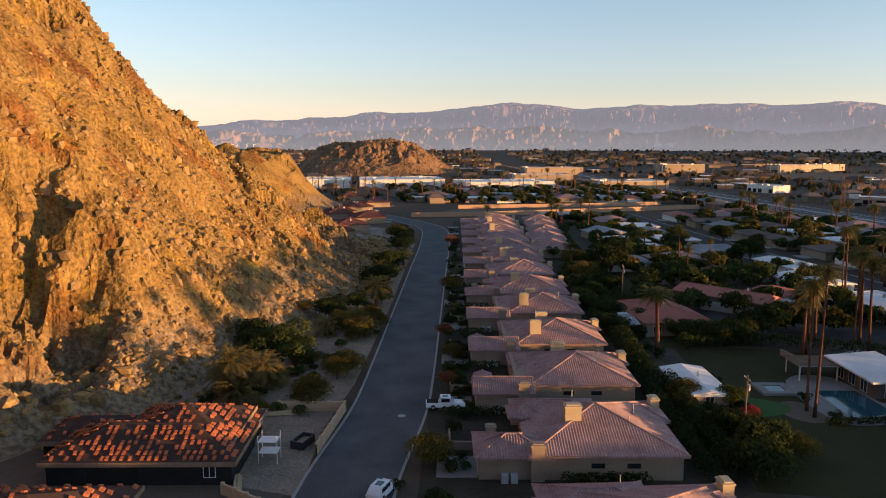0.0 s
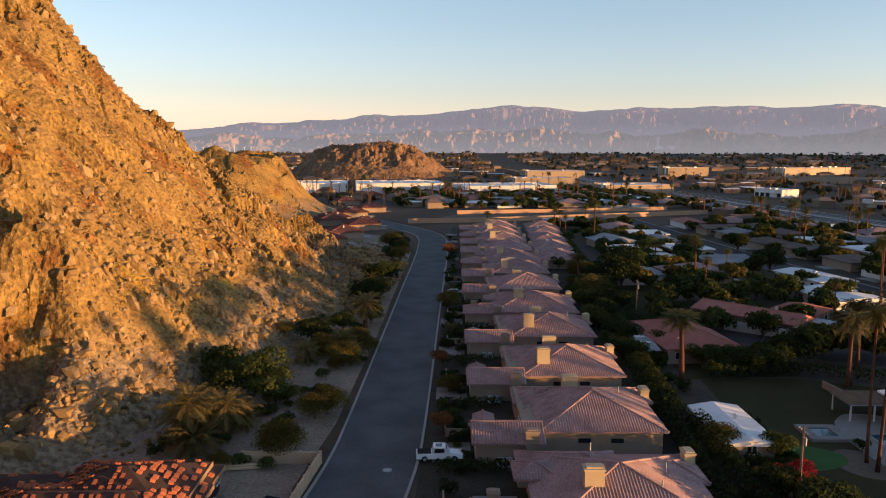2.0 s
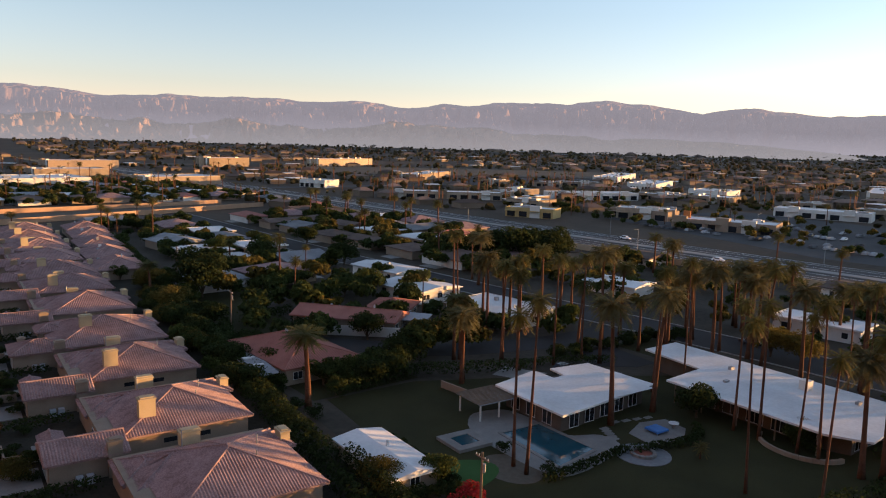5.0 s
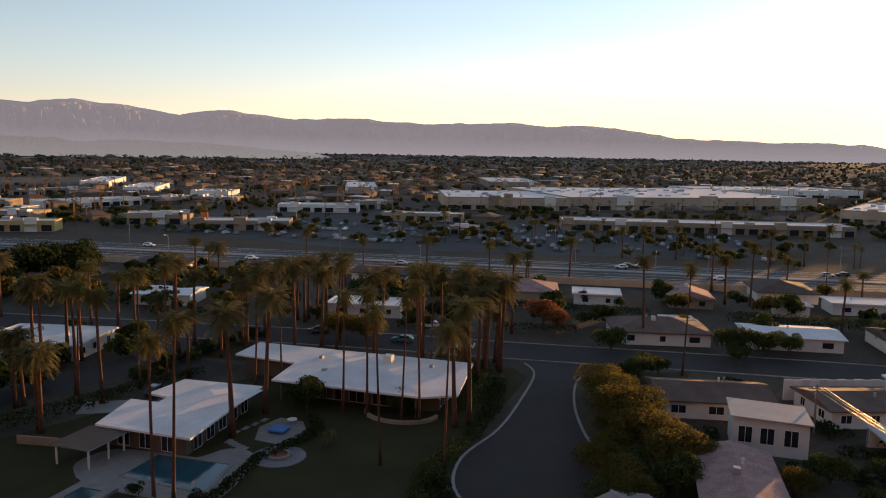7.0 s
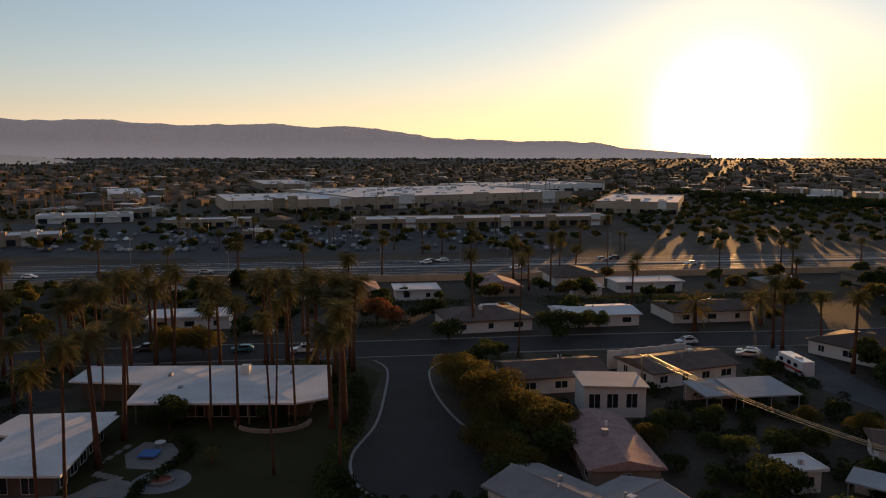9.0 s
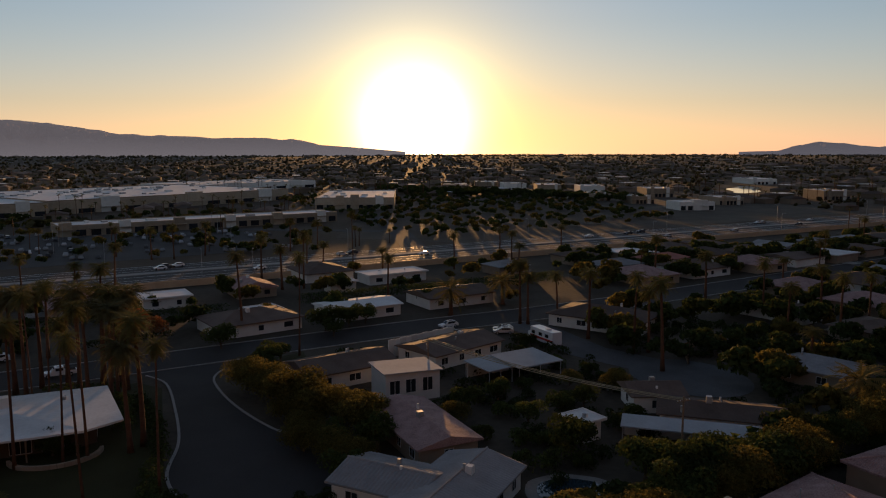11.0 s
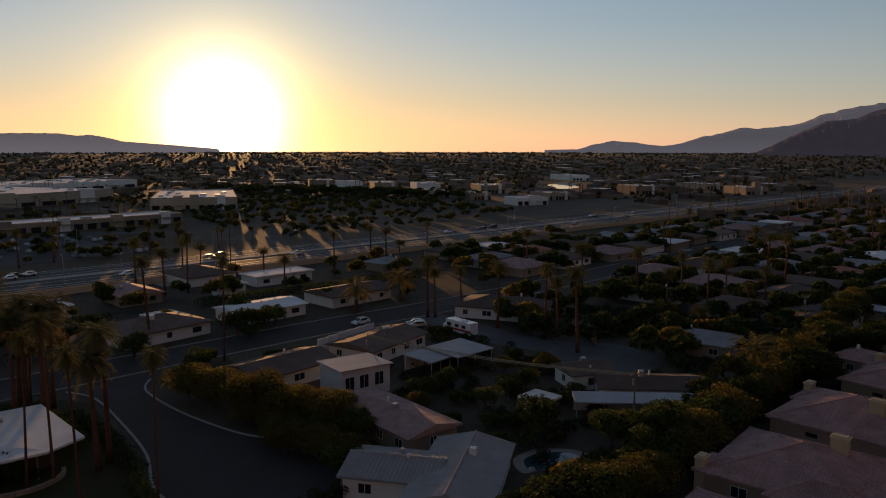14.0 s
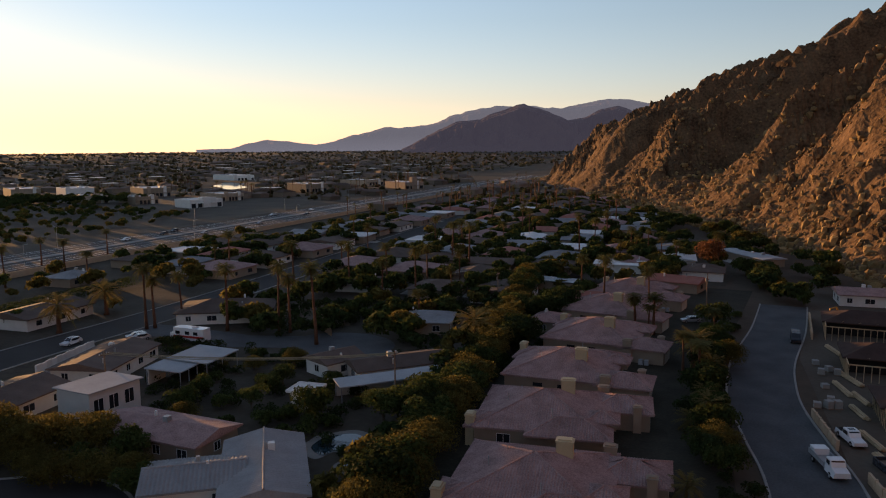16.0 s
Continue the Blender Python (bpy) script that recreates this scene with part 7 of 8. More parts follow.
for kind, spots in GARDEN.items():
    for x, y, s in spots:
        plant(kind, x, y, s)
for k in range(80):
    y = plant_rnd.uniform(84, 330)
    plant(plant_rnd.choice(("bush", "sage", "bush")), plant_rnd.uniform(0.2, 4.2), y, plant_rnd.uniform(0.35, 0.8))
for k in range(38):
    y = plant_rnd.uniform(84, 250)
    kind = plant_rnd.choice(("bush", "green", "dark", "bush"))
    plant("bush" if 90 < y < 128 else kind, np.interp(y, [84, 180, 340], [35, 41, 50]) + plant_rnd.uniform(-1.5, 2.5), y, plant_rnd.uniform(0.5, 0.85))
for k in range(40):
    y = plant_rnd.uniform(-80, 70)
    plant(plant_rnd.choice(("bush", "green", "dark", "sage")), np.interp(y, [-80, -40, 10, 40, 70], [54, 52, 46.5, 41, 36]) + plant_rnd.uniform(-1.5, 3.5), y, plant_rnd.uniform(0.7, 1.1))
for k in range(26):
    y = plant_rnd.uniform(-90, 78)
    plant(plant_rnd.choice(("bush", "sage")), np.interp(y, [-80, -28, 22, 62, 84], [12, 10.5, 3.0, -2.0, -2.4]) + plant_rnd.uniform(0.5, 3), y, plant_rnd.uniform(0.5, 1.1))

BELT = {"mid_dark": [], "mid_green": [], "mid_gold": []}


def belt_tree(kind, x, y, size):
    """Notes the lobes of one crown in the joined garden trees."""
    r, h = 3.4 * size, 5.6 * size
    for k in range(6):
        a = 2.4 * k + x
        q = r * 0.5 * math.sqrt((k + 0.3) / 6)
        BELT[kind].append((x + q * math.cos(a) * 1.3, y + q * math.sin(a) * 1.3, h * (0.42 + 0.3 * ((k * 0.618 + x) % 1)), r * (0.38 + 0.2 * ((k * 0.37 + y) % 1))))


# planting and wall where the street ends below the south slope
end_rnd = random.Random(12)
for k in range(46):
    t = end_rnd.random()
    belt_tree(end_rnd.choice(("mid_dark", "mid_green", "mid_dark", "mid_gold")), 16.5 - 15 * t + end_rnd.uniform(-3, 3), -149 + 56 * t, end_rnd.uniform(0.6, 1.05))
for k in range(46):
    belt_tree(end_rnd.choice(("mid_dark", "mid_green", "mid_dark", "mid_gold")), end_rnd.uniform(16, 74), end_rnd.uniform(-215, -100), end_rnd.uniform(0.7, 1.3))
for k in range(34):
    y = end_rnd.uniform(-330, -110)
    belt_tree(end_rnd.choice(("mid_dark", "mid_green", "mid_dark", "mid_gold")), float(np.interp(y, FOOT_Y, FOOT_X)) + end_rnd.uniform(4, 22), y, end_rnd.uniform(0.8, 1.4))
plant("rust", 28, -141.5, 1.9)
for k in range(16):
    plant("fan", end_rnd.uniform(24, 120), end_rnd.uniform(-200, -60), end_rnd.uniform(0.6, 1.0), tall=0)
# tall olive screen along the back of the south row
for k in range(30):
    y = 53 - 5.3 * k
    x = float(np.interp(-y, [-48, -30, -10, 14.5, 51, 101], [38.6, 42.6, 46.9, 52.5, 62.1, 75.9]))
    plant(("gold", "gold", "green")[k % 3], x + end_rnd.uniform(-0.8, 0.8), y, end_rnd.uniform(1.0, 1.35))
for k in range(26):
    y = 50 - 5.6 * k
    belt_tree(end_rnd.choice(("mid_green", "mid_dark", "mid_gold")), float(np.interp(-y, [-48, -30, -10, 14.5, 51, 101], [44, 48, 53, 58, 68, 82])) + end_rnd.uniform(-1.5, 2), y, end_rnd.uniform(0.6, 0.95))
for x, y, h in ((31.5, -46.2, 7.7), (28.5, -46.2, 6.6), (17, -20.6, 7.5), (15.4, -21.3, 7.1), (14.2, -43.7, 7.5)):
    stand_palm("fan", x, y, h, 0.8)
for x, y, s in ((11.1, 7.2, 1.1), (8.0, 33.0, 0.9)):
    plant("young", x, y, s)
for x, y, s in ((6.6, 14.9, 0.96), (7.8, 18.5, 0.7), (11.5, -8.0, 0.9), (10.2, -28, 1.0), (13.5, -33, 0.8), (3.0, 42, 0.8), (-1.0, 62, 0.7)):
    plant("dark" if s < 0.95 else "gold", x, y, s)
for k in range(44):
    y = end_rnd.uniform(-60, 80)
    x = float(np.interp(y, [-60, -20, 6, 23, 56, 80], [10.5, 11, 6.6, 1.4, -3.6, -4.2])) + end_rnd.uniform(0.2, 4.2)
    plant("bush", x, y, end_rnd.uniform(0.5, 0.9))
# trees added in the sun's path to keep a light streak off the close
for x, y, s in ((122.6, 58.8, 0.9), (119.4, 61.0, 0.8), (126.2, 55.6, 0.8)):
    plant("green", x, y, s)
# shrubs between the long house and the side street
for k in range(30):
    plant(end_rnd.choice(("bush", "sage", "bush")), 90 + 1.25 * k + end_rnd.uniform(-0.5, 0.5), 142.6 - 0.12 * k + end_rnd.uniform(-2.2, 1.6), end_rnd.uniform(0.6, 1.1))
# shrubbery in the yards between the bungalows of the close
low_shrubs = []
for k in range(430):
    x, y = end_rnd.uniform(46, 124), end_rnd.uniform(-58, 58)
    if all((x - n[0]) ** 2 + (y - n[1]) ** 2 > (0.55 * max(n[2], n[3]) + 2.5) ** 2 for n in NEIGHBOURS) and math.hypot(x - 86, y + 11) > 14 and math.hypot(x - 76, y - 64) > 15 and math.hypot(x - 97, y - 40) > 8 and not (-10 < y < 2 and x > 84):
        for q in range(3):
            low_shrubs.append((x + end_rnd.uniform(-1.6, 1.6), y + end_rnd.uniform(-1.6, 1.6), end_rnd.uniform(0.5, 0.9), end_rnd.uniform(0.7, 1.3)))
for x, y in ((78.3, 58.0), (86.8, 53.1), (89.2, 58.6), (71.0, 56.6), (76.3, 51.9), (84.5, 48.6), (66.2, 59.2)):
    plant(end_rnd.choice(("gold", "green", "gold")), x, y, end_rnd.uniform(0.7, 0.95))
for x, y in ((79.5, 61.5), (84.5, 60.0), (75.5, 58.8), (92.5, 61.2)):
    plant("gold", x, y, end_rnd.uniform(0.9, 1.1))
for x, y in ((62.6, 74.5), (61.8, 71.5), (61.6, 68.5), (62.2, 65.5), (63.4, 62.5), (64.8, 77.6), (67.5, 79)):
    plant("bush", x, y, end_rnd.uniform(0.8, 1.1))
tagged(leaf_cloud(len(low_shrubs) * 70, 0.22, low_shrubs, 71, 0.8).ob("yard_shrubs", LEAF_DARK), "low dark shrubs filling the yards of the close", "shrubs", kind="stuff")
# brush and palms along the foot of the hill
for k in range(52):
    y = end_rnd.uniform(104, 165)
    x = float(np.interp(y, [104, 130, 165], [-28, -25, -20])) + end_rnd.uniform(-10, 8)
    plant(end_rnd.choice(("sage", "gold", "gold", "sage", "bush")), x, y, end_rnd.uniform(0.4, 0.85), max(0.0, float(hill_height(np.array([x]), np.array([y]))[0])))
for k in range(24):
    y = end_rnd.uniform(165, 330)
    x = -15.5 - end_rnd.uniform(0, 5)
    plant(end_rnd.choice(("sage", "gold", "dark", "young", "green")), x, y, end_rnd.uniform(0.6, 1.0))
for x, y, s in ((-31, 109, 1.5), (-34.5, 115, 1.6), (-27.5, 118.5, 1.4), (-24.5, 150, 1.3)):
    plant("young", x, y, s)
for k in range(16):
    plant("bush", 43.6 + end_rnd.uniform(-0.3, 0.8), 106.5 + k, end_rnd.uniform(0.55, 0.8))
for k in range(5):
    plant("bush", 37.0 + k * 1.4, 106.6, end_rnd.uniform(0.6, 0.85))
for x, y, s in ((36.6, 111.0, 0.8), (39.0, 91.1, 0.8), (37.2, 98.5, 0.7)):
    plant("gold", x, y, s)
for x, y in ((46.4, 147.5), (50.1, 148.0), (54.0, 147.0), (58.5, 146.5)):
    plant("green", x, y, end_rnd.uniform(0.8, 1.0))
# trees along the back gardens of the row
for k in range(40):
    y = end_rnd.uniform(150, 258)
    plant(end_rnd.choice(("gold", "green", "dark", "gold", "dark")), float(np.interp(y, [150, 250, 362], [34.5, 36.5, 41])) + end_rnd.uniform(-2.2, 2.2), y, end_rnd.uniform(0.5, 0.85))
for k in range(14):
    plant(end_rnd.choice(("gold", "dark", "green")), 63 + end_rnd.uniform(-2, 3), end_rnd.uniform(262, 376), end_rnd.uniform(0.6, 0.95))


# ---- the town beyond ----
def clear_of(x, y):
    """True where neither road, hill nor a built lot lies."""
    hx = np.interp(y, FOOT_Y, FOOT_X, left=500, right=-1e9)
    ok = x > hx + 8
    fx = np.interp(-y, [-1300, -720, -224, -2, 560, 1300], [100, 170, 232, 260, 330, 420])
    ok &= np.abs(x - fx) > 34
    cx = np.interp(-y, [-420, -260, -130, -85, -26, 30, 120, 300], [92, 108, 129, 134, 141.5, 146, 160, 190])
    ok &= (np.abs(x - cx) > 12) | (y > 430) | (y < -320)
    ok &= ~((x > -70) & (x < 48) & (y > -130) & (y < 380))
    ok &= ~((np.abs(x + 100) < 120) & (np.abs(y - 960) < 120))
    ok &= ~((x > 40) & (x < 128) & (y > -6) & (y < 152))
    ok &= ~((x > -25) & (x < 150) & (y > 385) & (y < 475))
    return ok


# a box building of the shopping quarter
def store(x, y, w, l, h, turn, wall, label, tower=0.0, bays=0, roof=None):
    s = thing("store", label, "commercial building", "shopping quarter", pose(x, y, 0, 0, 0, turn))
    G().box(-w / 2, -l / 2, 0, w / 2, l / 2, h - 0.6).ob("wall", wall, s)
    G().box(-w / 2 + 0.4, -l / 2 + 0.4, h - 0.6, w / 2 - 0.4, l / 2 - 0.4, h - 0.45).ob("roof", roof or ROOF_WHITE, s)
    rim = [(q * (w / 2 - t), r * (l / 2 - t), z) for t, z in ((0, h - 0.6), (0, h), (0.4, h), (0.4, h - 0.6)) for q, r in ((-1, -1), (1, -1), (1, 1), (-1, 1))]
    G().add(rim, [(4 * k + i, 4 * k + (i + 1) % 4, 4 * k + 4 + (i + 1) % 4, 4 * k + 4 + i) for k in range(3) for i in range(4)]).ob("parapet", wall, s)
    rnd = random.Random(int(abs(x * 7 + y)))
    for k in range(max(3, int(w * l / 520))):
        px, py = rnd.uniform(-w * 0.42, w * 0.42), rnd.uniform(-l * 0.45, l * 0.45)
        a, b = rnd.uniform(1, 2.2), rnd.uniform(1, 2.6)
        G().box(px - a, py - b, h - 0.45, px + a, py + b, h + rnd.uniform(0.2, 1.0)).ob("roof_unit", STEEL if k % 3 else FRAME, s)
    for k in range(bays):
        py = -l / 2 + (k + 0.5) * l / bays
        G().box(-w / 2 - 0.06, py - l / bays * 0.33, 0.2, -w / 2 + 0.02, py + l / bays * 0.33, min(3.2, h * 0.6)).ob("shop_window", GLASS, s)
        if k % 2:
            G().box(-w / 2 - 2.2, py - l / bays * 0.45, 3.3, -w / 2, py + l / bays * 0.45, 3.6).ob("canopy", wall, s)
        if k % 4 == 1:
            G().box(-w / 2 - 0.5, py - l / bays * 0.4, 0, -w / 2 + 2.5, py + l / bays * 0.4, h + 1.2).ob("gable_tower", STUCCO_WHITE if k % 8 == 1 else wall, s)
    if tower:
        G().box(-w / 2 - 0.6, -3, 0, -w / 2 + 5, 3, h + tower).ob("tower", wall, s)
    return s


STORES = [
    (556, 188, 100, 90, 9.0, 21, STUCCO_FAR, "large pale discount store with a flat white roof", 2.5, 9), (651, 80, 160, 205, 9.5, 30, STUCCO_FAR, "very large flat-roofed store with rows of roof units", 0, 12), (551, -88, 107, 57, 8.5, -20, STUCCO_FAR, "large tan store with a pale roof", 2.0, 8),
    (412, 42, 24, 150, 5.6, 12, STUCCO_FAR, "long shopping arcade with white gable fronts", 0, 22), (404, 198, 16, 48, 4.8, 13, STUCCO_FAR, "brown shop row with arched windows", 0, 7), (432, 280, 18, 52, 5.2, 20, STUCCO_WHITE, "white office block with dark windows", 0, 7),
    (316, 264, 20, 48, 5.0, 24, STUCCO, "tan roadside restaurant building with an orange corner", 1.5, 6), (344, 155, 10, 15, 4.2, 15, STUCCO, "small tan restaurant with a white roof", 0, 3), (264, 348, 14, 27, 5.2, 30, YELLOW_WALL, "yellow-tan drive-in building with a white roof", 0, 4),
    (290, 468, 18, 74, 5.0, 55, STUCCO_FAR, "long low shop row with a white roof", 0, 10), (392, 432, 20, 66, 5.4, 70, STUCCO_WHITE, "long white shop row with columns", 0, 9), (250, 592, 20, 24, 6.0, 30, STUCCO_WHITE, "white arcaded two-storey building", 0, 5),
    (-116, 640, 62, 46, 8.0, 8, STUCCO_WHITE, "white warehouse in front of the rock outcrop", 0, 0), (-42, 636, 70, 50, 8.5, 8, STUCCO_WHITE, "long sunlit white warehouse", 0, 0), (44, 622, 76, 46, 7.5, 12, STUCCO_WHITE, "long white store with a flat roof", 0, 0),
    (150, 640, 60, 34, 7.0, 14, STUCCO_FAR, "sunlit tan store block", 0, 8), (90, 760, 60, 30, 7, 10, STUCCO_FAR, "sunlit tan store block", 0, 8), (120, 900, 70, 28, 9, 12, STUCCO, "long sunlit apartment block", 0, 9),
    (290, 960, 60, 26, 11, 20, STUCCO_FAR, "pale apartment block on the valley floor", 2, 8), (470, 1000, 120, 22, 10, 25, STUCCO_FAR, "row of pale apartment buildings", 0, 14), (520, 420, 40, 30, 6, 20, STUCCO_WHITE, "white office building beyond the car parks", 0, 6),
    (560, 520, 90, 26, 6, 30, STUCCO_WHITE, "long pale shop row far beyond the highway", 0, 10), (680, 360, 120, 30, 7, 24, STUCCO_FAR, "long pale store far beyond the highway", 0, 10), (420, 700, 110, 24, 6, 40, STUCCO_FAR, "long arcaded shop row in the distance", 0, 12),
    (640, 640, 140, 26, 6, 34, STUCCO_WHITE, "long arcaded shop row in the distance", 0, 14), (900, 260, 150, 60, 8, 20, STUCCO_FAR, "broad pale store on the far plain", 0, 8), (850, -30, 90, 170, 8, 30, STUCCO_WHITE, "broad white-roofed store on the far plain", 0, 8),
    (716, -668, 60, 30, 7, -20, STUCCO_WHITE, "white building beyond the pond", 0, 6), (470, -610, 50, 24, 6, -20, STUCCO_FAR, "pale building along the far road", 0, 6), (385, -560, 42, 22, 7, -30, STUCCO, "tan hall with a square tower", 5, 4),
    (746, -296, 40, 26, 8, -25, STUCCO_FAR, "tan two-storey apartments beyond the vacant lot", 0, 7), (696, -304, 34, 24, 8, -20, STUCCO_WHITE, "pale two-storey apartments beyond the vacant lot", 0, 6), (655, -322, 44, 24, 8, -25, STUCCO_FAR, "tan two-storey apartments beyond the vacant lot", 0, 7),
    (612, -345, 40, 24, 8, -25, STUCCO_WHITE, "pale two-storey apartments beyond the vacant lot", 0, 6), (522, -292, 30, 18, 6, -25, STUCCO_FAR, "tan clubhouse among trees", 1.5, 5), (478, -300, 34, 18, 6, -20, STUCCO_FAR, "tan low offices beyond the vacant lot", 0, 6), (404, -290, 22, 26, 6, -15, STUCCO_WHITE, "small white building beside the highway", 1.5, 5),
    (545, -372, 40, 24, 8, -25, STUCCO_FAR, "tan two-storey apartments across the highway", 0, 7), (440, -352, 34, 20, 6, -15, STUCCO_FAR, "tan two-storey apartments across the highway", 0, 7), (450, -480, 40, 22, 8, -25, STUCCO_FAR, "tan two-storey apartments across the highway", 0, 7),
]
for x, y, w, l, h, turn, wall, label, tower, bays in STORES:
    store(x, y, w, l, h, turn, wall, label, tower, bays)
shop_rnd = random.Random(4)
for k in range(20):
    x, y = shop_rnd.uniform(300, 500), shop_rnd.uniform(300, 620)
    if k % 3 == 0:
        x, y = shop_rnd.uniform(440, 520), shop_rnd.uniform(230, 420)
    if all(abs(x - s[0]) > s[2] / 2 + 18 or abs(y - s[1]) > s[3] / 2 + 18 for s in STORES):
        store(x, y, shop_rnd.uniform(12, 22), shop_rnd.uniform(18, 40), shop_rnd.uniform(4, 6), shop_rnd.uniform(0, 60), shop_rnd.choice((STUCCO_FAR, STUCCO, STUCCO, STUCCO_FAR)), "small flat-roofed shop beyond the highway", 0, 4)
sign = thing("sign_panel", "square orange sign panel on a restaurant front", "sign")
G().box(303.4, 276, 5.2, 304, 280, 8.6).ob("panel", ORANGE, sign)
G().box(303.6, 277.6, 0, 303.9, 278.4, 5.2).ob("post", STEEL, sign)
tagged(G().prism([(604 + 0.69 * 84 * math.cos(t) + 0.72 * (16 + 4 * math.sin(5 * t)) * math.sin(t), -541 - 0.72 * 84 * math.cos(t) + 0.69 * (16 + 4 * math.sin(5 * t)) * math.sin(t)) for t in np.linspace(0, 2 * np.pi, 48, endpoint=False)], -0.2, 0.09).ob("water_pond", POOL_DARK), "still pond reflecting the pale evening sky", "water", kind="structure")
for name, line, width in (("road_far_a", [(262, 150), (330, 196), (470, 250), (800, 380)], 14), ("road_far_b", [(352, 330), (372, 210), (386, 20), (350, -40)], 10), ("road_far_c", [(276, -30), (330, -44), (420, -60), (520, -150)], 11),
                          ("road_far_d", [(-46, 412), (-52, 520), (-40, 600)], 11), ("road_far_e", [(60, 560), (200, 590), (420, 600), (800, 720)], 16), ("road_far_f", [(120, 470), (160, 540), (180, 600)], 12),
                          ("road_close_south", [(143, -2), (128, -4), (108, -4), (88, -12)], 10)):
    road(name, line, width, ASPHALT_FAR if "far" in name else ASPHALT, "grey asphalt town road" if "far" in name else "dark asphalt side street", 0.045)
tagged(G().prism([(86 + 12 * math.cos(t), -11 + 10 * math.sin(t)) for t in np.linspace(0, 2 * np.pi, 30, endpoint=False)], -0.3, 0.05).ob("road_bulb_south", ASPHALT), "round dark asphalt turning circle", "road", kind="structure")
patch("ground_sand_lot", [(104, -24), (120, -30), (118, -46), (100, -42), (94, -26)], SAND, "pale bare sand lot behind a wall", "ground", 0.03)
patch("ground_far_sand", [(110, 1000), (700, 1050), (760, 1120), (60, 1120)], SAND, "wide pale bare ground before the far trees", "ground", 0.05)
FIELD = [(330, 800), (400, 960), (640, 900), (820, 760), (660, 640), (520, 715)]
patch("ground_open_field", FIELD, SAND, "wide open field of dry pale ground beyond the shops", "ground", 0.5)
patch("ground_far_field", [(420, 560), (900, 640), (1000, 760), (400, 660)], ASPHALT_FAR, "wide grey car parks in the distance", "road", 0.04)

# streets of bungalows round the estate
lot_rnd = random.Random(19)
stock = []
for k, (roof, kind, pitch) in enumerate(((B, "gable", 0.22), (B, "hip", 0.26), (W, "flat", 0), (Y, "hip", 0.24), (P, "hip", 0.28), (B, "gable", 0.13), (B, "hip", 0.22), (R, "hip", 0.28), (Y, "gable", 0.2))):
    names = {id(B): "brown shingle", id(W): "white coated", id(Y): "grey", id(P): "pink tile", id(R): "red tile"}
    stock.append(simple_house(pose(0, -900 - 40 * k, 0), 11 + (k * 5) % 7, 15 + (k * 3) % 6, roof, STUCCO_WHITE if k % 2 else STUCCO, 2.9, kind, pitch, "bungalow with a %s roof among trees" % names[id(roof)], "houses of the neighbourhood", windows=True, vents=0, plain=True))
near_spots = [(n[0], n[1]) for n in NEIGHBOURS] + [(97, 40), (99, 20)]
tree_spots = []
for i in range(-18, 30):
    for j in range(2, 14):
        u, v = j * 20.5 + lot_rnd.uniform(-2.5, 2.5), i * 23.5 + lot_rnd.uniform(-3, 3)
        x, y = u - 0.13 * v, v
        inside = (x < 226) and (y < 640)
        fx = np.interp(-y, [-1300, -720, -224, -2, 560, 1300], [100, 170, 232, 260, 330, 420])
        if not inside or x > fx - 36 or not bool(clear_of(np.array(x), np.array(y))):
            continue
        if all((x - a) ** 2 + (y - b) ** 2 > 19 ** 2 for a, b in near_spots) and not (x < 190 and -60 < y < 222):
            copy_thing(lot_rnd.choice(stock), pose(x, y, 0, 0, 0, 7.5 + lot_rnd.choice((0, 0, 90, 180)) + lot_rnd.uniform(-4, 4)))
        tree_spots.append((x, y))
for o in stock:
    for c in [*o.children_recursive, o]:
        bpy.data.objects.remove(c)

for x, y in tree_spots:
    for k in range(2 if x > 140 and -60 < y < 222 else 8 if y < 0 or y > 420 else 9):
        a = lot_rnd.uniform(0, 6.28)
        px, py = x + 10.8 * math.cos(a), y + 12.5 * math.sin(a)
        if bool(clear_of(np.array(px), np.array(py))):
            belt_tree(lot_rnd.choice(("mid_dark", "mid_dark", "mid_green", "mid_gold", "mid_green")), px, py, lot_rnd.uniform(0.45, 1.2))
    if lot_rnd.random() < 0.2:
        a = lot_rnd.uniform(0, 6.28)
        px, py = x + 11 * math.cos(a), y + 12.5 * math.sin(a)
        if bool(clear_of(np.array(px), np.array(py))):
            plant("fan", px, py, lot_rnd.uniform(0.6, 1.05), tall=lot_rnd.choice((0, 1)))
for k in range(66):
    x, y = lot_rnd.uniform(290, 470), lot_rnd.uniform(-30, 330)
    if abs(x - 414) > 16 and abs(x - 386) > 8:
        if k % 3:
            plant("fan", x, y, lot_rnd.uniform(0.5, 0.85), tall=0)
        else:
            belt_tree("mid_gold", x, y, 0.7)
for k in range(850):
    x, y = lot_rnd.uniform(300, 640), lot_rnd.uniform(-330, -40)
    if x > 300 - 0.18 * y and y > -230 - 0.2 * (x - 300):
        belt_tree("mid_green" if k % 3 else "mid_gold", x, y, lot_rnd.uniform(0.35, 0.9))
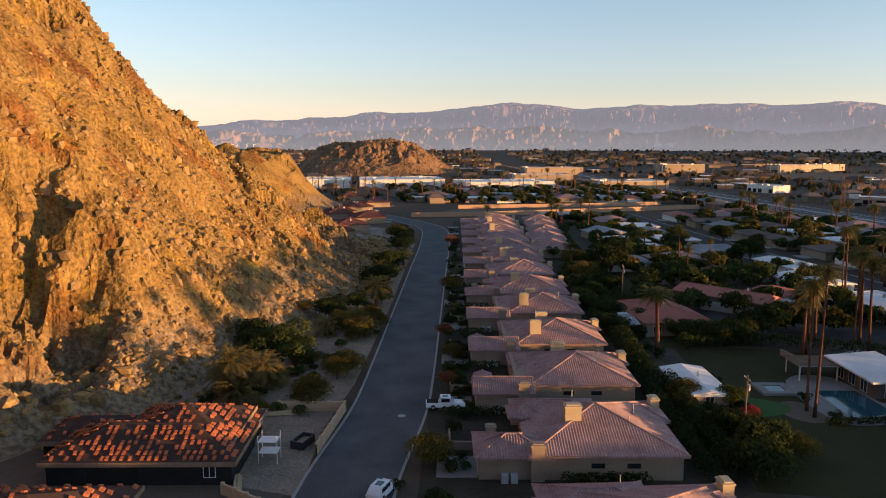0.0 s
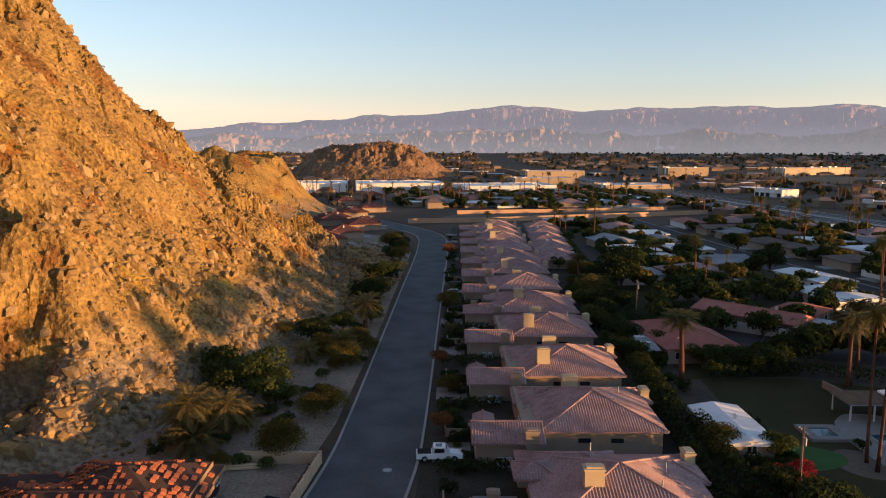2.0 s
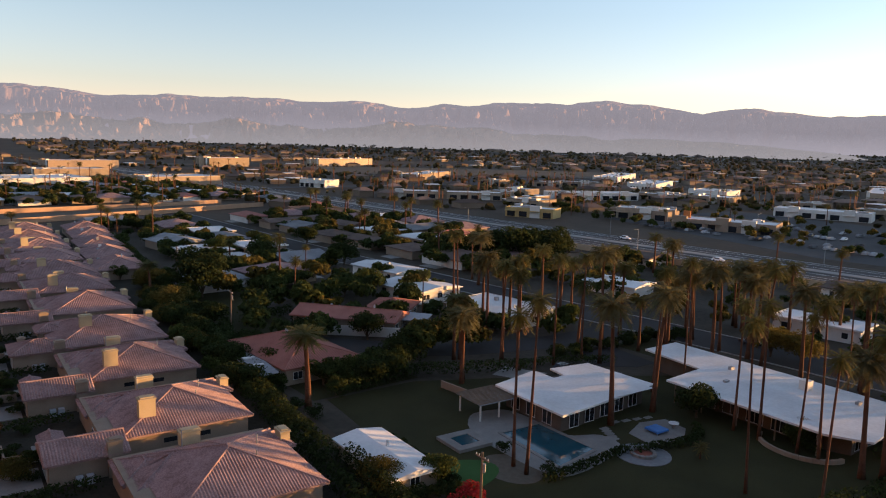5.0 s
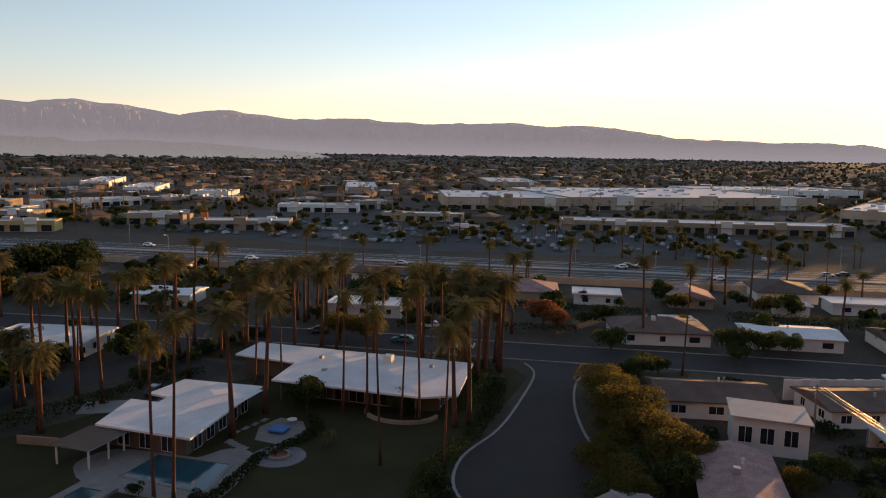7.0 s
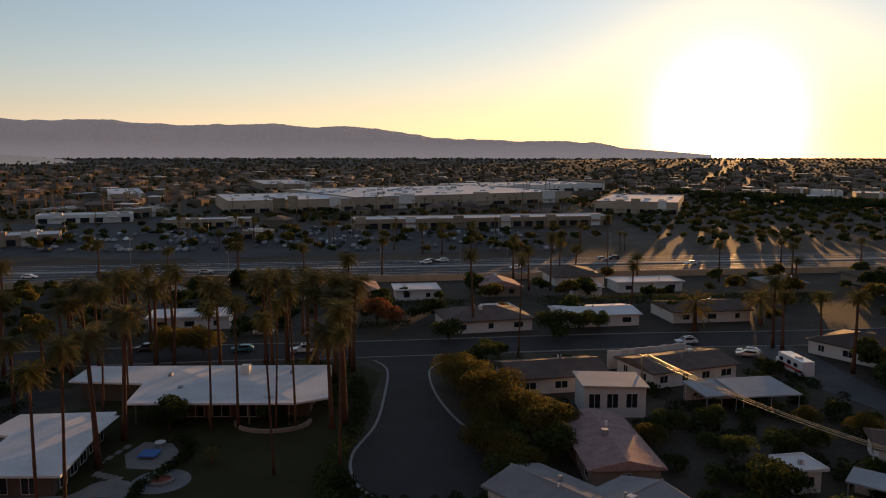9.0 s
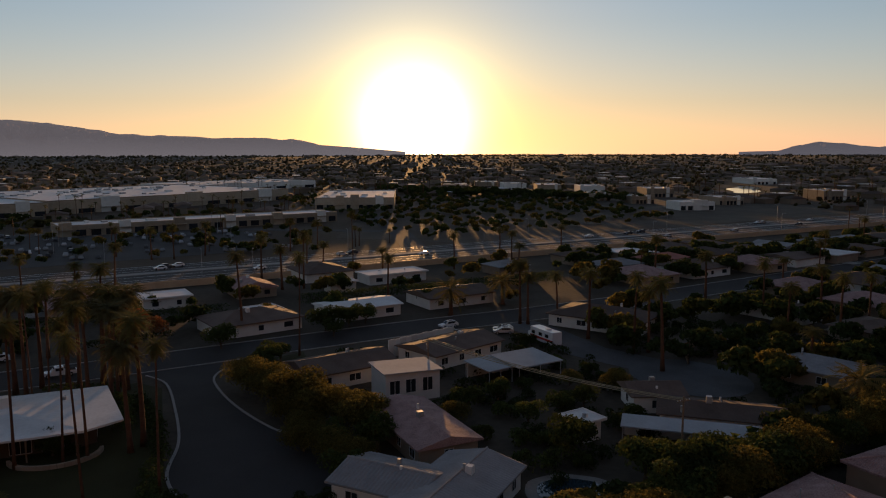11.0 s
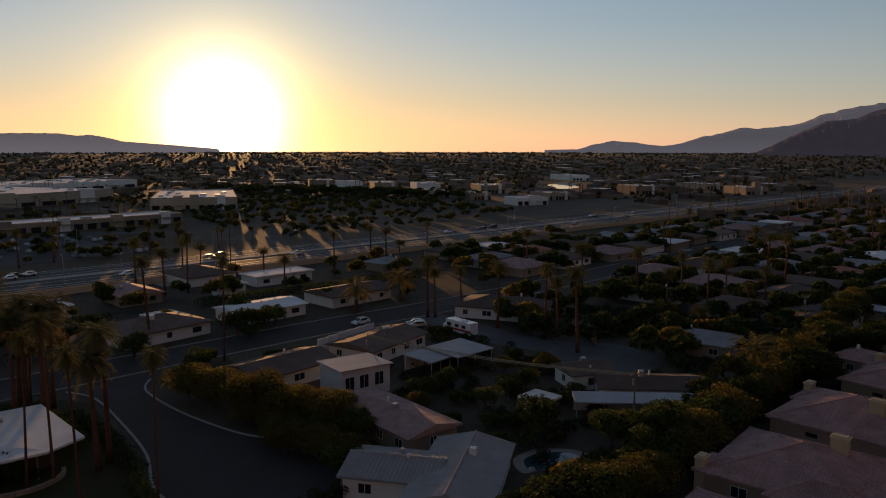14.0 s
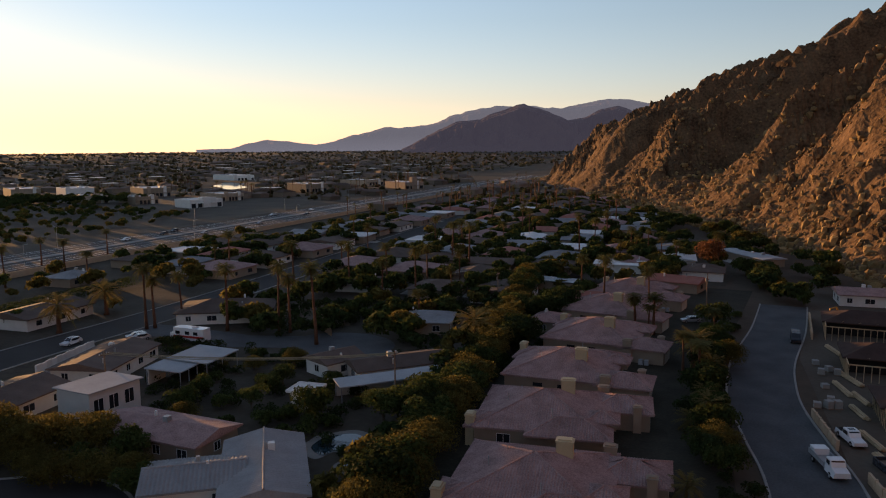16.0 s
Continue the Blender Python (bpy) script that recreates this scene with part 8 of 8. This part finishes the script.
# garden planting between the estate and the highway wall
for k in range(260):
    x, y = lot_rnd.uniform(98, 226), lot_rnd.uniform(96, 226)
    if bool(clear_of(np.array(x), np.array(y))) and x < 222 - 0.05 * y and not (x < 128 and y > 144) and all((x - n[0]) ** 2 + (y - n[1]) ** 2 > (0.5 * max(n[2], n[3]) + 2.5) ** 2 for n in NEIGHBOURS):
        belt_tree(("mid_green", "mid_dark", "mid_gold")[k % 3], x, y, lot_rnd.uniform(0.25, 0.75))
for k in range(170):
    t = lot_rnd.random()
    belt_tree("mid_dark" if k % 3 else "mid_green", 700 - 200 * t + lot_rnd.uniform(-40, 40), -165 - 130 * t + lot_rnd.uniform(-12, 12), lot_rnd.uniform(0.9, 1.6))
for k in range(440):
    x, y = lot_rnd.uniform(284, 500), lot_rnd.uniform(0, 440)
    if abs(x - 414) > 16 and abs(x - 386) > 8:
        belt_tree(("mid_gold", "mid_gold", "mid_green", "mid_dark")[k % 4], x, y, lot_rnd.uniform(0.4, 0.9))
for kind, leaf, label in (("mid_dark", LEAF_DARK, "dark bushy trees between the bungalows"), ("mid_green", LEAF_GREEN, "green garden trees between the bungalows"), ("mid_gold", LEAF_GOLD, "golden desert trees between the bungalows")):
    tagged(leaf_cloud(len(BELT[kind]) * 40, 0.62, BELT[kind], 77, 0.85).ob("garden_trees", leaf), label, "trees", kind="stuff")

for k in range(18):
    t = lot_rnd.random()
    y = 330 - 720 * t
    x = np.interp(-y, [-720, -224, -2, 560], [170, 232, 260, 330]) + lot_rnd.choice((-11, -7, 7, 11))
    copy_thing(lot_rnd.choice((far_white, far_silver, far_dark, far_white)), facing(x, y, 98 if x > 240 else -82, 0.07))
for k in range(14):
    x, y = 312 + 11 * lot_rnd.randrange(8) - 0.1 * (k % 7), 20 + 3.1 * lot_rnd.randrange(90)
    copy_thing(lot_rnd.choice((far_white, far_silver, far_dark, far_dark)), facing(x, y, lot_rnd.choice((8, 188)), 0.03))


def street_lamp(x, y, h=9):
    p = thing("street_lamp", "slim grey street lamp with a side arm", "street lamp", "highway lamps", pose(x, y, 0))
    G().tube([(0, 0, 0), (0, 0, h)], [0.1, 0.06], 6).ob("pole", STEEL, p)
    G().tube([(0, 0, h - 0.1), (1.8, 0, h + 0.2)], [0.05, 0.04], 5).ob("arm", STEEL, p)
    G().box(1.6, -0.15, h + 0.1, 2.3, 0.15, h + 0.24).ob("lamp_head", STEEL, p)
    return p


lamp = street_lamp(238, 60)
for k in range(16):
    y = 320 - 46 * k
    copy_thing(lamp, pose(np.interp(-y, [-720, -224, -2, 560], [170, 232, 260, 330]) + (20 if k % 2 else -20), y, 0, 0, 0, 0 if k % 2 else 180))
for k in range(14):
    copy_thing(lamp, pose(320 + 26 * (k % 4), 40 + 70 * (k // 4), 0, 0, 0, 90 * k))


# rows of cars in the shopping-centre car parks
park = G()
park_rnd = random.Random(91)
for row in range(9):
    for k in range(92):
        x, y = 300 + 12.5 * row - 0.12 * k + (0 if row % 2 else 1.5), 18 + 3.0 * k
        if park_rnd.random() < 0.30 and abs(x - 386) > 9 and x < 398:
            n, w, s = park_rnd.uniform(4.1, 4.9) / 2, 0.9, park_rnd.uniform(0.9, 1.15)
            body = [(-n, 0.35), (n, 0.35), (n, 0.85 * s), (n * 0.5, 0.95 * s), (n * 0.2, 1.45 * s), (-n * 0.6, 1.45 * s), (-n, 0.95 * s)]
            m = len(body)
            park.add([(x + u, y + side * (w if z < 1.2 else w * 0.8), z) for side in (-1, 1) for u, z in body], [tuple(range(m)), tuple(range(2 * m - 1, m - 1, -1))] + [((i + 1) % m, i, m + i, m + (i + 1) % m) for i in range(m)])
tagged(park.ob("parked_vehicles", CAR_MIX), "rows of parked cars in the shopping-centre car park", "cars", kind="stuff")


def wind_turbine(x, y, turn):
    z = float(ground_height(np.array([math.hypot(x, y - 60)]))[0])
    t = thing("wind_turbine", "slim white wind turbine far across the valley", "wind turbine", "far wind turbines", pose(x, y, z, 0, 0, turn))
    G().tube([(0, 0, -1), (0, 0, 17)], [0.8, 0.5], 8).ob("tower", FRAME, t)
    G().box(-0.7, -1.8, 16.6, 0.7, 1.6, 18.0, 0.1).ob("nacelle", FRAME, t)
    for k in range(3):
        a = 2.094 * k + 0.1 * turn
        G().add([(-0.35 * math.cos(a), -1.9, 17.3 + 0.35 * math.sin(a)), (0.35 * math.cos(a), -1.9, 17.3 - 0.35 * math.sin(a)), (8.5 * math.sin(a), -1.9, 17.3 + 8.5 * math.cos(a)), (-0.35 * math.cos(a), -1.7, 17.3 + 0.35 * math.sin(a)), (0.35 * math.cos(a), -1.7, 17.3 - 0.35 * math.sin(a)), (8.5 * math.sin(a), -1.7, 17.3 + 8.5 * math.cos(a))],
                [(0, 1, 2), (5, 4, 3), (0, 3, 4, 1), (1, 4, 5, 2), (2, 5, 3, 0)]).ob("blade", FRAME, t)


for k, x in enumerate((-633, -622, -613, -589, -575, -562, -537, -519, -508)):
    wind_turbine(x, 1880 + 23 * (k % 3), 7 * k)


# ---- broken rock on the hill ----
def boulder_field(name, n, lo, hi, seed, label, y0, y1, d0, d1):
    r = np.random.default_rng(seed)
    bm = bmesh.new()
    bmesh.ops.create_icosphere(bm, subdivisions=1, radius=1)
    base = np.array([v.co[:] for v in bm.verts])
    tris = np.array([[v.index for v in f.verts] for f in bm.faces])
    bm.free()
    y = r.uniform(y0, y1, n)
    x = np.interp(y, FOOT_Y, FOOT_X) - (d0 + (d1 - d0) * r.random(n) ** 1.6)
    z = np.maximum(hill_height(x, y), 0)
    s = lo + (hi - lo) * r.random(n) ** 3
    stretch = r.uniform(0.6, 1.3, (n, 1, 3))
    verts = np.sign(base)[None] * np.abs(base)[None] ** 0.7 * (1 + 0.22 * r.normal(size=(n, len(base), 1))) * stretch * s[:, None, None] + np.stack([x, y, z + s * 0.15], 1)[:, None]
    faces = tris[None] + (np.arange(n) * len(base))[:, None, None]
    me = bpy.data.meshes.new(name)
    me.from_pydata(verts.reshape(-1, 3), [], faces.reshape(-1, 3).tolist())
    me.materials.append(BOULDER)
    tagged(new(name, me), label, "rocks", kind="stuff")


boulder_field("scree_rocks", 7500, 0.1, 0.5, 61, "loose broken rocks strewn over the hillside", 92, 335, -4, 75)
boulder_field("slope_rocks", 4600, 0.25, 1.1, 66, "broken rock slabs covering the hillside", 92, 300, 4, 85)
boulder_field("hill_boulders", 2600, 0.2, 0.75, 62, "angular boulders on the upper slopes", 92, 400, 8, 110)
boulder_field("south_boulders", 7000, 0.45, 1.9, 63, "angular boulders on the far slopes", -520, -90, -3, 130)

rock_rnd = random.Random(64)
ROCK_FORMS = []
for k in range(6):
    bm = bmesh.new()
    bmesh.ops.create_icosphere(bm, subdivisions=1, radius=1)
    for v in bm.verts:
        v.co = Vector([math.copysign(abs(c) ** 0.7, c) for c in v.co]) * rock_rnd.uniform(0.72, 1.18)
    me = bpy.data.meshes.new("boulder")
    bm.to_mesh(me)
    bm.free()
    me.materials.append(BOULDER)
    ROCK_FORMS.append(me)
for k in range(150):
    y = rock_rnd.uniform(94, 250)
    d = 1 + 40 * rock_rnd.random() ** 1.5
    x = float(np.interp(y, FOOT_Y, FOOT_X)) - d
    s = 0.25 + 0.7 * rock_rnd.random() ** 2
    o = new("boulder", ROCK_FORMS[k % 6])
    o.matrix_world = pose(x, y, max(float(hill_height(np.array([x]), np.array([y]))[0]), 0) + 0.2 * s, 0, 0, rock_rnd.uniform(0, 360)) @ Matrix.Diagonal((s * 1.2, s, s * rock_rnd.uniform(0.6, 0.9), 1))
    tagged(o, "angular tan boulder lying on the rocky slope", "boulder", "boulders of the hillside")


def hill_scrub():
    r = np.random.default_rng(8)
    n = 420
    y = r.uniform(95, 340, n)
    d = r.uniform(-2, 80, n)
    x = np.interp(y, FOOT_Y, FOOT_X) - d
    z = np.maximum(hill_height(x, y), 0)
    lobes = np.stack([x, y, z + 0.25, r.uniform(0.3, 0.8, n)], 1)
    o = leaf_cloud(9000, 0.2, lobes, 9, 0.8).ob("hill_scrub", LEAF_GOLD)
    tagged(o, "dry sparse brush between the rocks", "brush", kind="stuff")


hill_scrub()


# ---- the far valley ----
def town_spots(n, r0, r1, seed, b0=-40, b1=185):
    r = np.random.default_rng(seed)
    rad = np.sqrt(r.random(n) * (r1 ** 2 - r0 ** 2) + r0 ** 2) if r1 < 1500 else np.exp(r.uniform(np.log(r0), np.log(r1), n))
    a = np.radians(r.uniform(b0, b1, n))
    return rad * np.sin(a), 60 + rad * np.cos(a), rad


def open_ground(x, y):
    ok = clear_of(x, y)
    for s in STORES:
        ok &= (np.abs(x - s[0]) > s[2] / 2 + 14) | (np.abs(y - s[1]) > s[3] / 2 + 14)
    ok &= ~((x > 262) & (x < 400) & (y > -40) & (y < 330))
    ok &= ~((x > 262) & (x < 620) & (y > -400) & (y < -20) & (y > -400 + (x - 262) * 0.2))
    along = np.clip(0.69 * (x - 604) - 0.72 * (y + 541), -130, 95)
    ok &= (x - 604 - 0.69 * along) ** 2 + (y + 541 + 0.72 * along) ** 2 > 34 ** 2
    ok &= ~((y > 990) & (y < 1125) & (x > 60) & (x < 760))
    inside = np.ones(np.shape(x), bool)
    for (ax, ay), (bx, by) in zip(FIELD, FIELD[1:] + FIELD[:1]):
        inside &= (bx - ax) * (y - ay) - (by - ay) * (x - ax) < 0
    ok &= ~inside
    return ok


def far_trees(name, n, r0, r1, seed, lo, hi, label, leaf):
    x, y, rad = town_spots(n, r0, r1, seed)
    keep = open_ground(x, y) & ((rad > 400) | (x > 262))
    x, y, rad = x[keep], y[keep], rad[keep]
    r = np.random.default_rng(seed + 1)
    bm = bmesh.new()
    bmesh.ops.create_icosphere(bm, subdivisions=1, radius=1)
    base = np.array([v.co[:] for v in bm.verts])
    tris = np.array([[v.index for v in f.verts] for f in bm.faces])
    bm.free()
    k = len(x)
    s = lo + (hi - lo) * r.random(k) ** 1.8
    verts = base[None] * (1 + 0.3 * r.normal(size=(k, len(base), 1))) * s[:, None, None] * np.stack([np.ones(k), np.ones(k), r.uniform(0.6, 1.0, k)], 1)[:, None]
    verts += np.stack([x, y, ground_height(rad) + s * 0.62], 1)[:, None]
    faces = tris[None] + (np.arange(k) * len(base))[:, None, None]
    me = bpy.data.meshes.new(name)
    me.from_pydata(verts.reshape(-1, 3), [], faces.reshape(-1, 3).tolist())
    me.materials.append(leaf)
    tagged(new(name, me), label, "trees", kind="stuff")


def far_palms(n, r0, r1, seed):
    """Small palms of the far streets, each a thin trunk under a ragged tuft."""
    x, y, rad = town_spots(n, r0, r1, seed)
    keep = open_ground(x, y) & ((rad > 400) | (x > 262))
    r = np.random.default_rng(seed + 1)
    trunks, tufts = G(), G()
    for px, py, pr in zip(x[keep], y[keep], rad[keep]):
        h = r.uniform(7, 14)
        z = float(ground_height(np.array([pr]))[0])
        w = 0.22 + pr * 0.0001
        trunks.add([(px - w, py, z), (px + w, py, z), (px, py + w, z), (px - w, py, z + h), (px + w, py, z + h), (px, py + w, z + h)], [(0, 1, 4, 3), (1, 2, 5, 4), (2, 0, 3, 5)])
        for k in range(9):
            a, e = 6.283 * k / 9 + r.uniform(-0.3, 0.3), r.uniform(-0.7, 0.9)
            q = r.uniform(1.5, 2.2)
            dx, dy = math.cos(a), math.sin(a)
            tufts.add([(px, py, z + h), (px + dx * q * 0.6 - dy * 0.4, py + dy * q * 0.6 + dx * 0.4, z + h + e * q * 0.7), (px + dx * q, py + dy * q, z + h + e * q * 0.5 - 0.4), (px + dx * q * 0.6 + dy * 0.4, py + dy * q * 0.6 - dx * 0.4, z + h + e * q * 0.7)], [(0, 1, 2, 3)])
    tagged(trunks.ob("far_palm_trunks", BARK_PALM), "thin trunks of palms along far streets", "palm trees", kind="stuff")
    tagged(tufts.ob("far_palm_crowns", LEAF_PALM), "ragged crowns of palms along far streets", "palm trees", kind="stuff")


def far_houses(name, n, r0, r1, seed, label, big=1.0):
    x, y, rad = town_spots(n, r0, r1, seed)
    keep = open_ground(x, y) & ((rad > 400) | (x > 262))
    r = np.random.default_rng(seed + 2)
    walls, roofs, white = G(), G(), G()
    for px, py, pr in zip(x[keep], y[keep], rad[keep]):
        w, l, h = r.uniform(10, 19) * big, r.uniform(9, 15) * big, r.uniform(2.8, 4.4)
        t = radians(8) + (0 if r.random() < 0.7 else radians(r.uniform(-40, 40)))
        c, s = math.cos(t), math.sin(t)
        z = float(ground_height(np.array([pr]))[0])

        def at(u, v, q):
            return (px + u * c + v * s, py - u * s + v * c, z + q)

        walls.add([at(u * w / 2, v * l / 2, q) for q in (-1, h) for u, v in ((-1, -1), (1, -1), (1, 1), (-1, 1))], [(0, 1, 5, 4), (1, 2, 6, 5), (2, 3, 7, 6), (3, 0, 4, 7), (4, 5, 6, 7)])
        e = 0.5
        if r.random() < 0.15:
            white.add([at(u * (w / 2 + e), v * (l / 2 + e), h + q) for q in (0.05, 0.4) for u, v in ((-1, -1), (1, -1), (1, 1), (-1, 1))], [(0, 1, 5, 4), (1, 2, 6, 5), (2, 3, 7, 6), (3, 0, 4, 7), (4, 5, 6, 7)])
        else:
            roofs.add([at(u * (w / 2 + e), v * (l / 2 + e), h) for u, v in ((-1, -1), (1, -1), (1, 1), (-1, 1))] + [at(-w * 0.2, 0, h + l * 0.16), at(w * 0.2, 0, h + l * 0.16)], [(0, 1, 5, 4), (1, 2, 5), (2, 3, 4, 5), (3, 0, 4)])
    tagged(walls.ob(name + "_walls", FAR_WALL), label, "houses", kind="stuff")
    tagged(roofs.ob(name + "_roofs", FAR_ROOF), "low clay and shingle roofs of the far town", "roofs", kind="stuff")
    tagged(white.ob(name + "_flat_roofs", ROOF_WHITE), "flat white roofs of the far town", "roofs", kind="stuff")


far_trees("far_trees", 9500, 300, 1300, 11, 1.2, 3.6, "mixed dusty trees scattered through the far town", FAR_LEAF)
far_trees("distant_trees", 22000, 1300, 4800, 12, 1.8, 4.4, "haze-paled tree belts across the distant valley", HAZED_LEAF)
far_palms(1900, 330, 1900, 31)
far_palms(900, 400, 900, 35)
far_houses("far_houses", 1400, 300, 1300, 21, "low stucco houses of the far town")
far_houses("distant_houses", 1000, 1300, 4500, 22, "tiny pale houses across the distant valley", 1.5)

# the first plant of each kind only served as a pattern
for stock in (*PALMS.values(), *TREES.values()):
    for o in stock:
        for c in [*o.children_recursive, o]:
            bpy.data.objects.remove(c)
